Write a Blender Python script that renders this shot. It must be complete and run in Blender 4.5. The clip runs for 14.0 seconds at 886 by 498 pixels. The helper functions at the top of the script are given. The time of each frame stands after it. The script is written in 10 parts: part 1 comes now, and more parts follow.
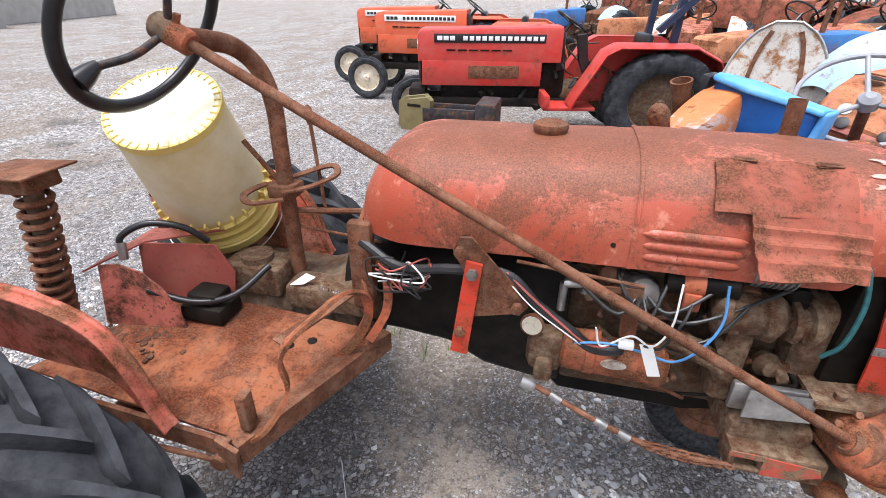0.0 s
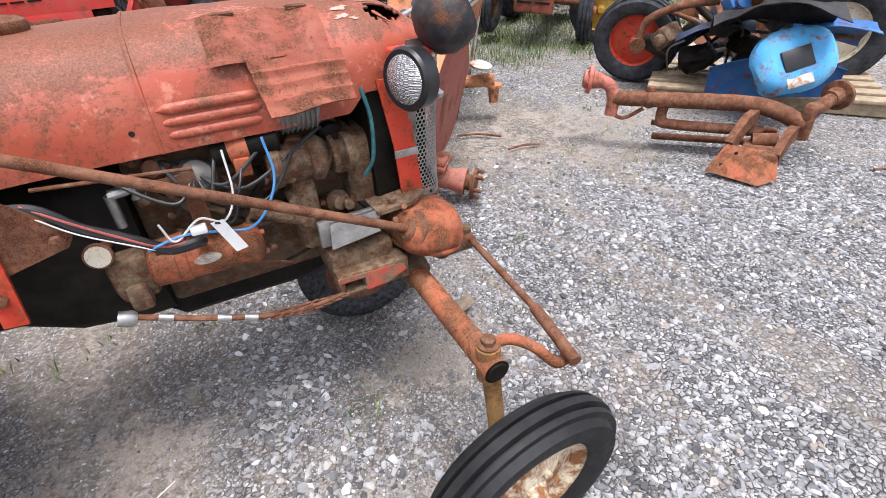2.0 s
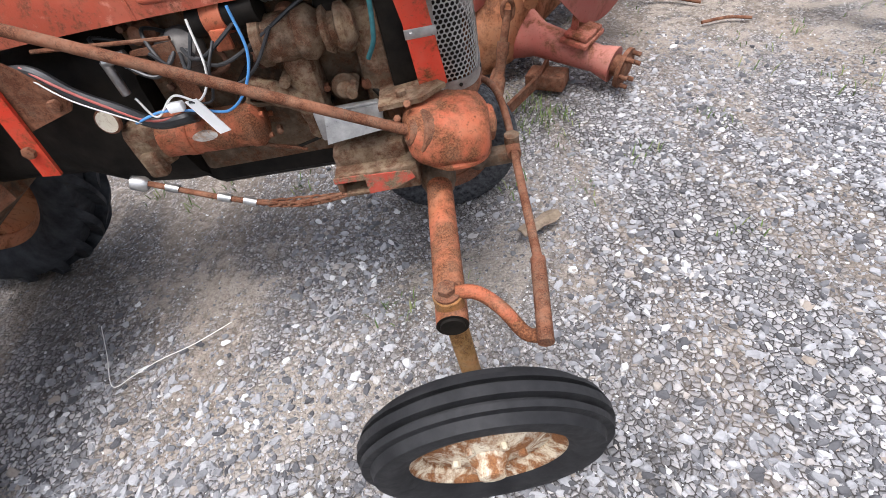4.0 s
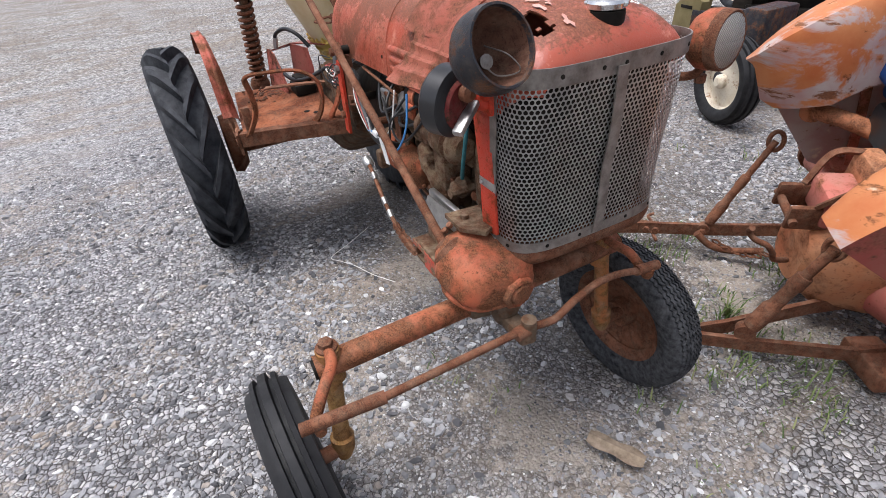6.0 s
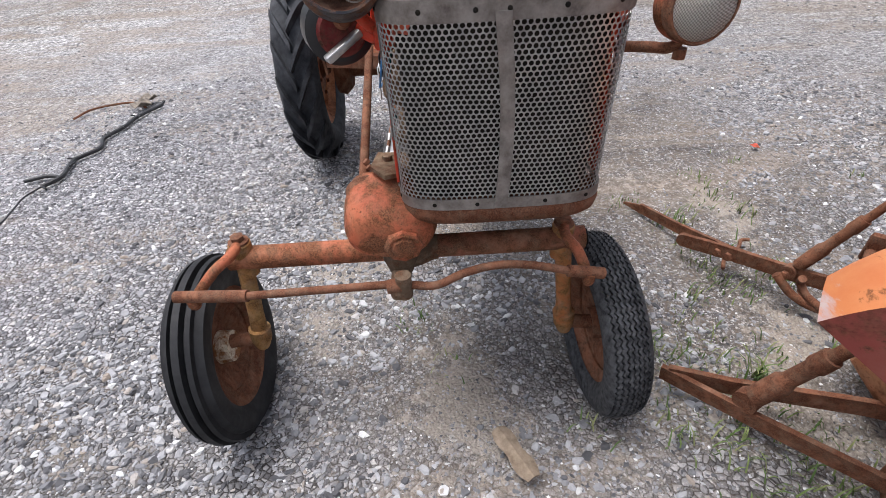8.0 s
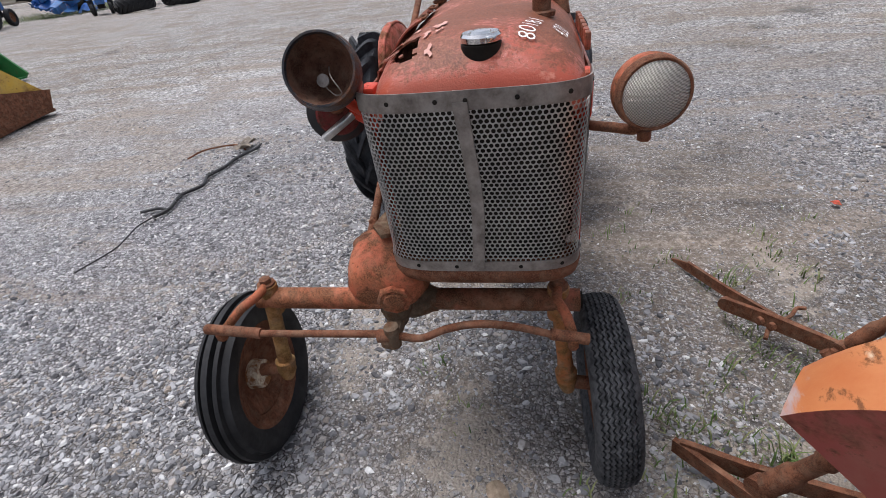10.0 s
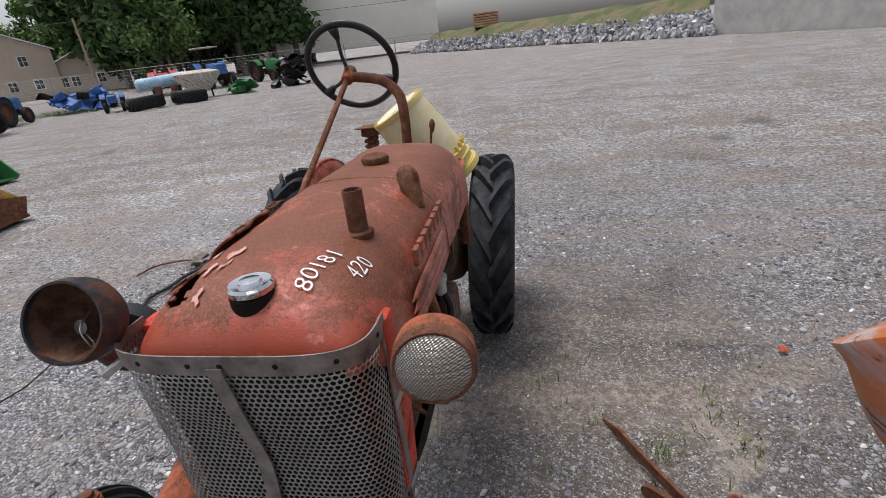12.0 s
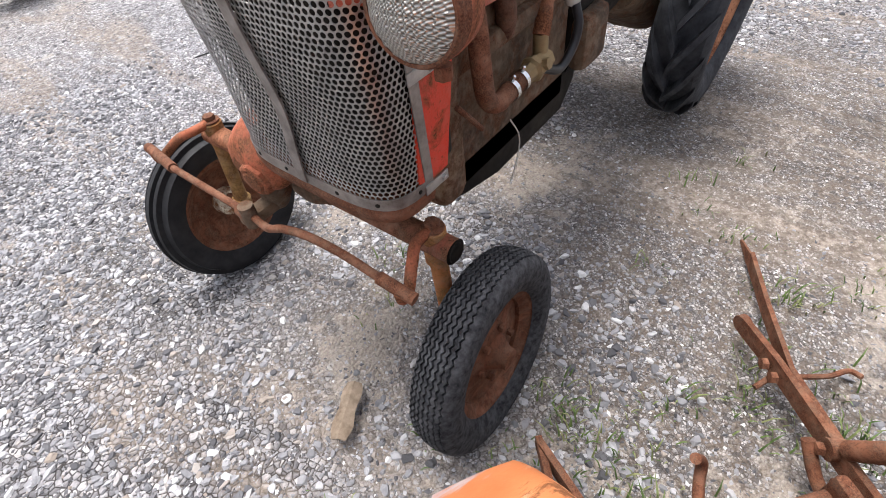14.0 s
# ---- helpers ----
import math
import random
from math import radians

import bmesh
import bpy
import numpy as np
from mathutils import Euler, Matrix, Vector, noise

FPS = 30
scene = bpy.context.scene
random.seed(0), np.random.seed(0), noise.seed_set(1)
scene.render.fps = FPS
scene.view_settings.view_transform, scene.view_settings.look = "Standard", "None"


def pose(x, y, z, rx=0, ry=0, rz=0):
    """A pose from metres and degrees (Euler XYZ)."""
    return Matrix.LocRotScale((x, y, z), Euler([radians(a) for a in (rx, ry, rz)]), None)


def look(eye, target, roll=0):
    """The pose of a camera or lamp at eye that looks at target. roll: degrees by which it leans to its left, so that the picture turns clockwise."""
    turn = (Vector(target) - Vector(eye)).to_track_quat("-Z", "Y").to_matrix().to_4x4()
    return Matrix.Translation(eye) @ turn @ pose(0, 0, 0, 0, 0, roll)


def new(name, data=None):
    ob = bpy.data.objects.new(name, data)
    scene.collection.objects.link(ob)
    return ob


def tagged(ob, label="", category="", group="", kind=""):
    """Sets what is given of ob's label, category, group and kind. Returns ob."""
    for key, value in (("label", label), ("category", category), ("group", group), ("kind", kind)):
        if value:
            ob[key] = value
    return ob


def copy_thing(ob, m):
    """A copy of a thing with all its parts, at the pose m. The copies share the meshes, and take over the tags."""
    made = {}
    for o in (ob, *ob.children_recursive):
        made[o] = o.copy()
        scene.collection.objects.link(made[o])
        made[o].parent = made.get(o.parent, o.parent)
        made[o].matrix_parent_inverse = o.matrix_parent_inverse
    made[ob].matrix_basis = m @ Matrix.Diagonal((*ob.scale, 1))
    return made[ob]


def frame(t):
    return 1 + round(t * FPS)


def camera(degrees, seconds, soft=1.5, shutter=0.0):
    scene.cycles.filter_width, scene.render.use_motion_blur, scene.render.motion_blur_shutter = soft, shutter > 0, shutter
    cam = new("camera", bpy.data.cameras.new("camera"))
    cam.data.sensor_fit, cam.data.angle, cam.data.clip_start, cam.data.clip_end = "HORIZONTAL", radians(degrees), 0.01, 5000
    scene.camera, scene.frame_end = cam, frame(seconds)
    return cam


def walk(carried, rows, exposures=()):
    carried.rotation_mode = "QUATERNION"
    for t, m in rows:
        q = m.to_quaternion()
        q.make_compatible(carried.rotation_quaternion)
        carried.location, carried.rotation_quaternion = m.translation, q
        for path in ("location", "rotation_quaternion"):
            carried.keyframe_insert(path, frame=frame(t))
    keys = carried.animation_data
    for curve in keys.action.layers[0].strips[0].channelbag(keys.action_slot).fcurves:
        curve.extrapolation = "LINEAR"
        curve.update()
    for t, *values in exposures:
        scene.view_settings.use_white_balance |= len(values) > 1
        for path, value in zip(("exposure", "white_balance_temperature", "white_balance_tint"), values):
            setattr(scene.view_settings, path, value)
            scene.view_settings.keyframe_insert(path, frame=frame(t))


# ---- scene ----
cam = camera(84.7, 14.0, 0.7)
PATH = [
    (0, (-0.031, 0.094, 1.625), (-0.448, 1.803, 0.674), 0.4),
    (0.5, (0.077, 0.068, 1.653), (-0.026, 1.842, 0.735), 0.9),
    (1, (0.136, 0.049, 1.638), (0.303, 1.839, 0.763), 0.3),
    (1.5, (0.208, 0.009, 1.561), (0.689, 1.704, 0.615), -2.1),
    (2, (0.246, -0.038, 1.456), (0.976, 1.444, 0.329), -3.0),
    (2.2, (0.254, -0.052, 1.427), (1.01, 1.328, 0.193), -2.7),
    (4.3, (0.961, 0.073, 1.362), (0.571, 1.421, -0.063), -14.6),
    (4.5, (1.095, 0.071, 1.372), (0.536, 1.387, -0.026), -14.3),
    (5, (1.329, 0.125, 1.439), (0.35, 1.308, 0.158), -8.0),
    (5.5, (1.505, 0.362, 1.456), (0.238, 1.343, 0.26), -4.8),
    (6, (1.613, 0.571, 1.474), (0.134, 1.279, 0.33), -4.9),
    (6.5, (1.781, 0.749, 1.481), (0.183, 1.142, 0.344), -5.6),
    (7, (1.888, 0.939, 1.496), (0.276, 1.239, 0.351), -3.6),
    (7.5, (1.843, 1.113, 1.441), (0.234, 1.241, 0.259), -2.5),
    (8, (1.793, 1.239, 1.382), (0.209, 1.224, 0.161), -3.6),
    (8.2, (1.784, 1.266, 1.368), (0.209, 1.187, 0.137), -5.7),
    (10.3, (1.814, 1.533, 1.507), (0.174, 1.142, 0.431), -7.5),
    (10.5, (1.812, 1.548, 1.537), (0.136, 1.206, 0.5), -6.3),
    (11, (1.793, 1.621, 1.594), (0.03, 1.349, 0.689), -4.7),
    (11.5, (1.666, 1.738, 1.617), (-0.129, 1.44, 0.786), -5.8),
    (12, (1.46, 1.892, 1.647), (-0.336, 1.517, 0.852), -7.0),
    (12.5, (1.358, 2.02, 1.598), (-0.28, 1.297, 0.708), -6.9),
    (13, (1.32, 2.135, 1.471), (-0.063, 1.182, 0.384), -7.4),
    (13.5, (1.325, 2.171, 1.38), (0.229, 1.211, 0.01), -9.4),
    (14, (1.28, 2.124, 1.397), (0.282, 1.202, -0.071), -7.6),
]
# the clip's camera: stops and white balance along the way
EXPOSURE = [(0, 0.76, 6250, 13), (1, 0.78, 6250, 13), (2, 0.78, 6250, 13), (4.5, 0.66, 6250, 13), (5, 0.56, 6250, 13), (5.5, 0.50, 6250, 13), (6.5, 0.33, 6250, 13), (7.5, 0.46, 6300, 13), (8, 0.49, 6300, 13), (10.5, 0.02, 6250, 13), (11, -0.02, 6250, 13), (12, -0.14, 6350, 13), (12.5, -0.04, 6450, 13), (13, 0.72, 6500, 13), (13.5, 0.86, 6500, 13), (14, 0.86, 6450, 13)]
walk(cam, [(t, look(eye, target, roll)) for t, eye, target, roll in PATH], EXPOSURE)

SKY, SUN = 0.178, 2.05

# ---- world, sun, exposure ----
world = bpy.data.worlds.new("sky")
scene.world = world
world.use_nodes = True
wn, wl = world.node_tree.nodes, world.node_tree.links
wn.clear()
sky = wn.new("ShaderNodeTexSky")
sky.sky_type = "NISHITA"
sky.sun_disc = False
sky.sun_elevation, sky.sun_rotation = radians(75), radians(195)
sky.air_density, sky.dust_density, sky.ozone_density = 1.0, 4.0, 1.0
# high thin cloud: the sky's own light with most of its blue washed out
wash = wn.new("ShaderNodeHueSaturation")
wash.inputs["Saturation"].default_value = 0.42
bg = wn.new("ShaderNodeBackground")
bg.inputs["Strength"].default_value = SKY
wout = wn.new("ShaderNodeOutputWorld")
wl.new(sky.outputs[0], wash.inputs["Color"])
wl.new(wash.outputs[0], bg.inputs["Color"])
wl.new(bg.outputs[0], wout.inputs[0])

sun = new("sun", bpy.data.lights.new("sun", "SUN"))
sun.data.energy, sun.data.angle, sun.data.color = SUN, radians(24), (1.0, 0.99, 0.98)
sun.matrix_world = look((0, 0, 30), (2.0, 7.5, 0.0))


# ---- node helpers ----
def ramp(nt, fac, stops):
    n = nt.nodes.new("ShaderNodeValToRGB")
    while len(n.color_ramp.elements) < len(stops):
        n.color_ramp.elements.new(0.5)
    for e, (p, c) in zip(n.color_ramp.elements, stops):
        e.position = p
        e.color = (*c, 1) if len(c) == 3 else c
    nt.links.new(fac, n.inputs[0])
    return n.outputs[0]


def grey(v):
    return (v, v, v)


def noise_tex(nt, vec, scale, detail=4.0, rough=0.6, dist=0.0):
    n = nt.nodes.new("ShaderNodeTexNoise")
    n.inputs["Scale"].default_value = scale
    n.inputs["Detail"].default_value = detail
    n.inputs["Roughness"].default_value = rough
    n.inputs["Distortion"].default_value = dist
    nt.links.new(vec, n.inputs["Vector"])
    return n.outputs[0]


def voronoi(nt, vec, scale, feature="F1", out="Distance"):
    n = nt.nodes.new("ShaderNodeTexVoronoi")
    n.feature = feature
    n.inputs["Scale"].default_value = scale
    nt.links.new(vec, n.inputs["Vector"])
    return n.outputs[out]


def mix(nt, fac, a, b, mode="MIX"):
    n = nt.nodes.new("ShaderNodeMix")
    n.data_type, n.blend_type = "RGBA", mode
    for sock, v in ((n.inputs["Factor"], fac), (n.inputs["A"], a), (n.inputs["B"], b)):
        if isinstance(v, bpy.types.NodeSocket):
            nt.links.new(v, sock)
        elif isinstance(v, (int, float)):
            sock.default_value = v
        else:
            sock.default_value = (*v, 1)
    return n.outputs["Result"]


def math_node(nt, op, a, b=0.5):
    n = nt.nodes.new("ShaderNodeMath")
    n.operation = op
    for i, v in enumerate((a, b)):
        if isinstance(v, bpy.types.NodeSocket):
            nt.links.new(v, n.inputs[i])
        else:
            n.inputs[i].default_value = v
    return n.outputs[0]


def start(name):
    m = bpy.data.materials.new(name)
    m.use_nodes = True
    nt = m.node_tree
    bsdf = nt.nodes["Principled BSDF"]
    co = nt.nodes.new("ShaderNodeTexCoord").outputs["Object"]
    return m, nt, bsdf, co


def put(nt, bsdf, name, v):
    sock = bsdf.inputs[name]
    if isinstance(v, bpy.types.NodeSocket):
        nt.links.new(v, sock)
    elif isinstance(v, (int, float)):
        sock.default_value = v
    else:
        sock.default_value = (*v, 1)


def bump(nt, bsdf, height, strength, distance):
    b = nt.nodes.new("ShaderNodeBump")
    b.inputs["Strength"].default_value = strength
    b.inputs["Distance"].default_value = distance
    nt.links.new(height, b.inputs["Height"])
    nt.links.new(b.outputs[0], bsdf.inputs["Normal"])


def worn_paint(name, paint, faded, rust=(0.16, 0.055, 0.025), amount=0.5, size=6.0, dust=0.25, rough=0.55, pits=1.0):
    """Old paint: faded in broad clouds, rusted through in blotches and speckles, dusty on top."""
    m, nt, bsdf, co = start(name)
    broad = noise_tex(nt, co, size * 0.55, 5, 0.6, 0.4)
    blot = noise_tex(nt, co, size * 1.7, 9, 0.72, 0.3)
    fine = noise_tex(nt, co, size * 16, 5, 0.7)
    speck = noise_tex(nt, co, size * 42, 3, 0.6)
    col = mix(nt, ramp(nt, broad, [(0.36, grey(0)), (0.62, grey(1))]), paint, faded)
    e = 0.62 - 0.26 * amount
    rusty = ramp(nt, blot, [(max(e - 0.035, 0.01), grey(0)), (min(e + 0.09, 1), grey(1))])
    spots = ramp(nt, fine, [(0.62 - 0.12 * amount, grey(0)), (0.70 - 0.12 * amount, grey(1))])
    where = math_node(nt, "MAXIMUM", rusty, math_node(nt, "MULTIPLY", spots, 0.8))
    dark = tuple(c * 0.35 for c in rust)
    light = (min(rust[0] * 1.8, 1), rust[1] * 2.0, rust[2] * 1.9)
    rc = ramp(nt, speck, [(0.28, dark), (0.5, rust), (0.72, light)])
    col = mix(nt, where, col, rc)
    dusty = ramp(nt, noise_tex(nt, co, size * 3.1, 6, 0.65), [(0.45, grey(0)), (0.8, grey(dust))])
    col = mix(nt, dusty, col, (0.36, 0.27, 0.19))
    put(nt, bsdf, "Base Color", col)
    put(nt, bsdf, "Roughness", ramp(nt, where, [(0.0, grey(rough)), (1.0, grey(0.88))]))
    put(nt, bsdf, "Specular IOR Level", 0.2)
    h = math_node(nt, "ADD", math_node(nt, "MULTIPLY", speck, 0.6), math_node(nt, "MULTIPLY", fine, 0.7))
    h = math_node(nt, "SUBTRACT", h, math_node(nt, "MULTIPLY", where, 0.4))
    bump(nt, bsdf, h, 0.35 * pits, 0.0025)
    return m


def metal(name, a, b, rough=0.45, metallic=0.8, size=20, grit=0.3):
    m, nt, bsdf, co = start(name)
    n = noise_tex(nt, co, size, 8, 0.7)
    put(nt, bsdf, "Base Color", ramp(nt, n, [(0.3, a), (0.65, b)]))
    put(nt, bsdf, "Metallic", metallic)
    put(nt, bsdf, "Roughness", ramp(nt, noise_tex(nt, co, size * 2, 5), [(0.3, grey(rough * 0.75)), (0.7, grey(min(1, rough * 1.3)))]))
    bump(nt, bsdf, noise_tex(nt, co, size * 8, 4), grit, 0.001)
    return m


def plain(name, a, b, rough=0.6, size=12, grit=0.2, spec=0.4):
    m, nt, bsdf, co = start(name)
    n = noise_tex(nt, co, size, 7, 0.65)
    put(nt, bsdf, "Base Color", ramp(nt, n, [(0.32, a), (0.68, b)]))
    put(nt, bsdf, "Roughness", ramp(nt, noise_tex(nt, co, size * 2.3, 5), [(0.3, grey(rough * 0.85)), (0.7, grey(min(1, rough * 1.15)))]))
    put(nt, bsdf, "Specular IOR Level", spec)
    bump(nt, bsdf, noise_tex(nt, co, size * 9, 4), grit, 0.0015)
    return m


# ---- mesh helpers ----
def box(bm, lo, hi, bevel=0.0, m=None, seg=2):
    """A box from corner to corner, its edges rounded by bevel."""
    r = bmesh.ops.create_cube(bm, size=1)["verts"]
    s = Vector(hi) - Vector(lo)
    c = (Vector(hi) + Vector(lo)) / 2
    mm = Matrix.Translation(c) @ Matrix.Diagonal((*s, 1))
    bmesh.ops.transform(bm, matrix=mm, verts=r)
    vs = r
    if bevel > 0:
        es = list({e for v in r for e in v.link_edges})
        g = bmesh.ops.bevel(bm, geom=es, offset=min(bevel, min(s) * 0.45), segments=seg, profile=0.5, affect="EDGES", clamp_overlap=True)
        vs = list({v for f in g["faces"] for v in f.verts} | {v for v in r if v.is_valid})
    if m is not None:
        bmesh.ops.transform(bm, matrix=m, verts=vs)
    return vs


def basis(d, up=(0, 0, 1)):
    """A turn whose z axis points along d."""
    z = Vector(d).normalized()
    u = Vector(up)
    if abs(z.dot(u.normalized())) > 0.98:
        u = Vector((1, 0, 0))
    x = u.cross(z).normalized()
    y = z.cross(x)
    return Matrix((x, y, z)).transposed().to_4x4()


def rings(bm, loops, closed=True, cap=(True, True)):
    """Skin a list of loops of points."""
    vs = [[bm.verts.new(p) for p in loop] for loop in loops]
    n = len(vs[0])
    for a, b in zip(vs, vs[1:]):
        for i in range(n if closed else n - 1):
            j = (i + 1) % n
            try:
                bm.faces.new((a[i], a[j], b[j], b[i]))
            except ValueError:
                pass
    if closed and cap[0]:
        bm.faces.new(list(reversed(vs[0])))
    if closed and cap[1]:
        bm.faces.new(vs[-1])
    return [v for l in vs for v in l]


def lathe(bm, profile, centre, axis, n=24, cap=(True, True)):
    """Turn a profile of (distance along the axis, radius) round the axis through centre."""
    t = Matrix.Translation(centre) @ basis(axis)
    loops = []
    for h, r in profile:
        r = max(r, 0.0004)
        loops.append([t @ Vector((r * math.cos(2 * math.pi * k / n), r * math.sin(2 * math.pi * k / n), h)) for k in range(n)])
    return rings(bm, loops, True, cap)


def rod(bm, a, b, r, n=12, r2=None):
    a, b = Vector(a), Vector(b)
    l = (b - a).length
    q = r if r2 is None else r2
    return lathe(bm, [(0, r), (l, q)], a, b - a, n)


def bent(pts, steps=8):
    """A smooth line through points."""
    p = [Vector(q) for q in pts]
    p = [2 * p[0] - p[1]] + p + [2 * p[-1] - p[-2]]
    out = []
    for i in range(1, len(p) - 2):
        for k in range(steps):
            t = k / steps
            a, b, c, d = p[i - 1], p[i], p[i + 1], p[i + 2]
            out.append(0.5 * (2 * b + (c - a) * t + (2 * a - 5 * b + 4 * c - d) * t * t + (3 * b - a - 3 * c + d) * t ** 3))
    out.append(p[-2])
    return out


def tube(bm, pts, r, n=10, steps=6, flat=None, smooth=True):
    """A round bar along a bent line; flat=(w, h) gives a flat bar."""
    line = bent(pts, steps) if smooth and len(pts) > 2 else [Vector(p) for p in pts]
    loops = []
    up = Vector((0, 0, 1))
    for i, p in enumerate(line):
        d = (line[min(i + 1, len(line) - 1)] - line[max(i - 1, 0)]).normalized()
        x = up.cross(d)
        if x.length < 0.05:
            x = Vector((1, 0, 0)).cross(d)
        x.normalize()
        y = d.cross(x).normalized()
        up = y
        if flat:
            w, h = flat[0] / 2, flat[1] / 2
            loops.append([p + x * a * w + y * b * h for a, b in ((-1, -1), (1, -1), (1, 1), (-1, 1))])
        else:
            loops.append([p + (x * math.cos(2 * math.pi * k / n) + y * math.sin(2 * math.pi * k / n)) * r for k in range(n)])
    return rings(bm, loops)


def plate(bm, outline, normal, thick):
    """A flat plate with that outline, thick along normal."""
    nrm = Vector(normal).normalized() * thick
    a = [Vector(p) for p in outline]
    return rings(bm, [a, [p + nrm for p in a]])


def bolt(bm, p, d, r=0.012, h=0.01):
    return lathe(bm, [(0, r), (h, r), (h + 0.001, r * 0.8)], p, d, 6)


def part(name, bm, mat, parent=None, label="", sharp=38):
    """Links a bmesh as one mesh object, under a thing or a part if there is one."""
    bmesh.ops.recalc_face_normals(bm, faces=bm.faces)
    lim = radians(sharp)
    for f in bm.faces:
        f.smooth = True
    for e in bm.edges:
        if len(e.link_faces) != 2 or e.calc_face_angle(0.0) > lim:
            e.smooth = False
    me = bpy.data.meshes.new(name)
    bm.to_mesh(me)
    bm.free()
    for m in mat if isinstance(mat, (list, tuple)) else (mat,):
        me.materials.append(m)
    ob = new(name, me)
    if parent is not None:
        ob.parent = parent
        ob.matrix_parent_inverse = PLACED[parent.name].inverted()
    PLACED[ob.name] = Matrix()
    if label:
        tagged(ob, label)
    return ob


PLACED = {}


def thing(name, at, label, category, group=""):
    """An empty at the base of a thing made in world places."""
    e = new(name)
    e.matrix_world = Matrix.Translation(at)
    PLACED[e.name] = Matrix.Translation(at)
    return tagged(e, label, category, group)


def local_thing(name, label, category, group=""):
    """An empty for a thing made round its own origin, to be placed by its matrix_basis."""
    e = new(name)
    PLACED[e.name] = Matrix()
    return tagged(e, label, category, group)


def shell(bm, loops, thick, closed=False):
    """An open sheet through rows of points, given thickness inwards."""
    n0 = len(bm.faces)
    rings(bm, loops, closed, (False, False))
    fs = bm.faces[n0:] if False else [f for i, f in enumerate(bm.faces) if i >= n0]
    bmesh.ops.recalc_face_normals(bm, faces=fs)
    bmesh.ops.solidify(bm, geom=fs, thickness=thick)


def tyre_profile(R, w, rim, flat=0.35):
    """Half-section of a tyre from bead to bead: (across, radius)."""
    h = w / 2
    side = R - (R - rim) * 0.5
    return [(-h * 0.62, rim), (-h * 0.86, rim + (R - rim) * 0.18), (-h, side), (-h * 0.97, R - (R - rim) * 0.22), (-h * 0.82, R - (R - rim) * 0.07), (-h * flat, R), (h * flat, R), (h * 0.82, R - (R - rim) * 0.07), (h * 0.97, R - (R - rim) * 0.22), (h, side), (h * 0.86, rim + (R - rim) * 0.18), (h * 0.62, rim)]

# ---- materials ----
M_RED = worn_paint("faded_red_paint", (0.44, 0.085, 0.055), (0.42, 0.16, 0.11), (0.15, 0.05, 0.022), 0.55, 6, 0.22)


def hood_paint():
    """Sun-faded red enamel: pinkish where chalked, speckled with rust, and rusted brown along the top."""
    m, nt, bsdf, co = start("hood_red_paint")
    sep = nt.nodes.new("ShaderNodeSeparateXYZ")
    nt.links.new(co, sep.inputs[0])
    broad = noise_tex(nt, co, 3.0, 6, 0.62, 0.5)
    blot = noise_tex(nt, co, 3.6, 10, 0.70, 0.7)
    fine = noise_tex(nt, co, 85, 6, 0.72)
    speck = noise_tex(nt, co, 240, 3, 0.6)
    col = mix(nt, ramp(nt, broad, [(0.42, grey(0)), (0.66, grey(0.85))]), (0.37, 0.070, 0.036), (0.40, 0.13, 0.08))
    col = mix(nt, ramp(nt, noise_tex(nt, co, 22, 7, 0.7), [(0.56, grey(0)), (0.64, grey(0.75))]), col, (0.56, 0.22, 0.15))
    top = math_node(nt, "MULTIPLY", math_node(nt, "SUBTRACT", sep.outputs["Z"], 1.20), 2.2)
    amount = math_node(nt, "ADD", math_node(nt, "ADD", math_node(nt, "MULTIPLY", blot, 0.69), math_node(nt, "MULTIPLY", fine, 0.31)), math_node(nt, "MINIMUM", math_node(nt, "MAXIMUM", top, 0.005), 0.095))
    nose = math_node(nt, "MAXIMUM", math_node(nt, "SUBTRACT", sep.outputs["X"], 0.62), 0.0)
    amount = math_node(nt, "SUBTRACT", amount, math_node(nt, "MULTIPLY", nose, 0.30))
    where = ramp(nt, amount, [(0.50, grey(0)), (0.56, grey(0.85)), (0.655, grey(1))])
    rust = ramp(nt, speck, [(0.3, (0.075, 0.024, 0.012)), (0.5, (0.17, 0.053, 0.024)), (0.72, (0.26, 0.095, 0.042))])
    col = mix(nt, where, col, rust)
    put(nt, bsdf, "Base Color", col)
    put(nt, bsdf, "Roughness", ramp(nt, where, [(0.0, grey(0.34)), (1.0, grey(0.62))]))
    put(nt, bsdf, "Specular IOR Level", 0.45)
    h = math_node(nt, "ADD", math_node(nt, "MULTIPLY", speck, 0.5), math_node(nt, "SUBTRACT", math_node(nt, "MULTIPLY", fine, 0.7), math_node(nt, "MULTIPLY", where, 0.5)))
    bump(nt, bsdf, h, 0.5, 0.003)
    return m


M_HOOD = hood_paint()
M_PATCH = worn_paint("rusty_patch_sheet", (0.25, 0.06, 0.036), (0.31, 0.10, 0.062), (0.12, 0.045, 0.024), 0.55, 5, 0.06, 0.5, 1.2)
M_RUSTD = worn_paint("dark_brown_rust", (0.085, 0.04, 0.026), (0.14, 0.065, 0.04), (0.06, 0.026, 0.016), 0.6, 9, 0.25, 0.85, 1.4)
M_RUST = worn_paint("rusted_steel", (0.17, 0.066, 0.036), (0.23, 0.10, 0.055), (0.11, 0.042, 0.022), 0.7, 9, 0.3, 0.85)
M_ORANGE = worn_paint("orange_red_paint", (0.40, 0.092, 0.044), (0.33, 0.125, 0.06), (0.15, 0.056, 0.026), 0.64, 6, 0.2)
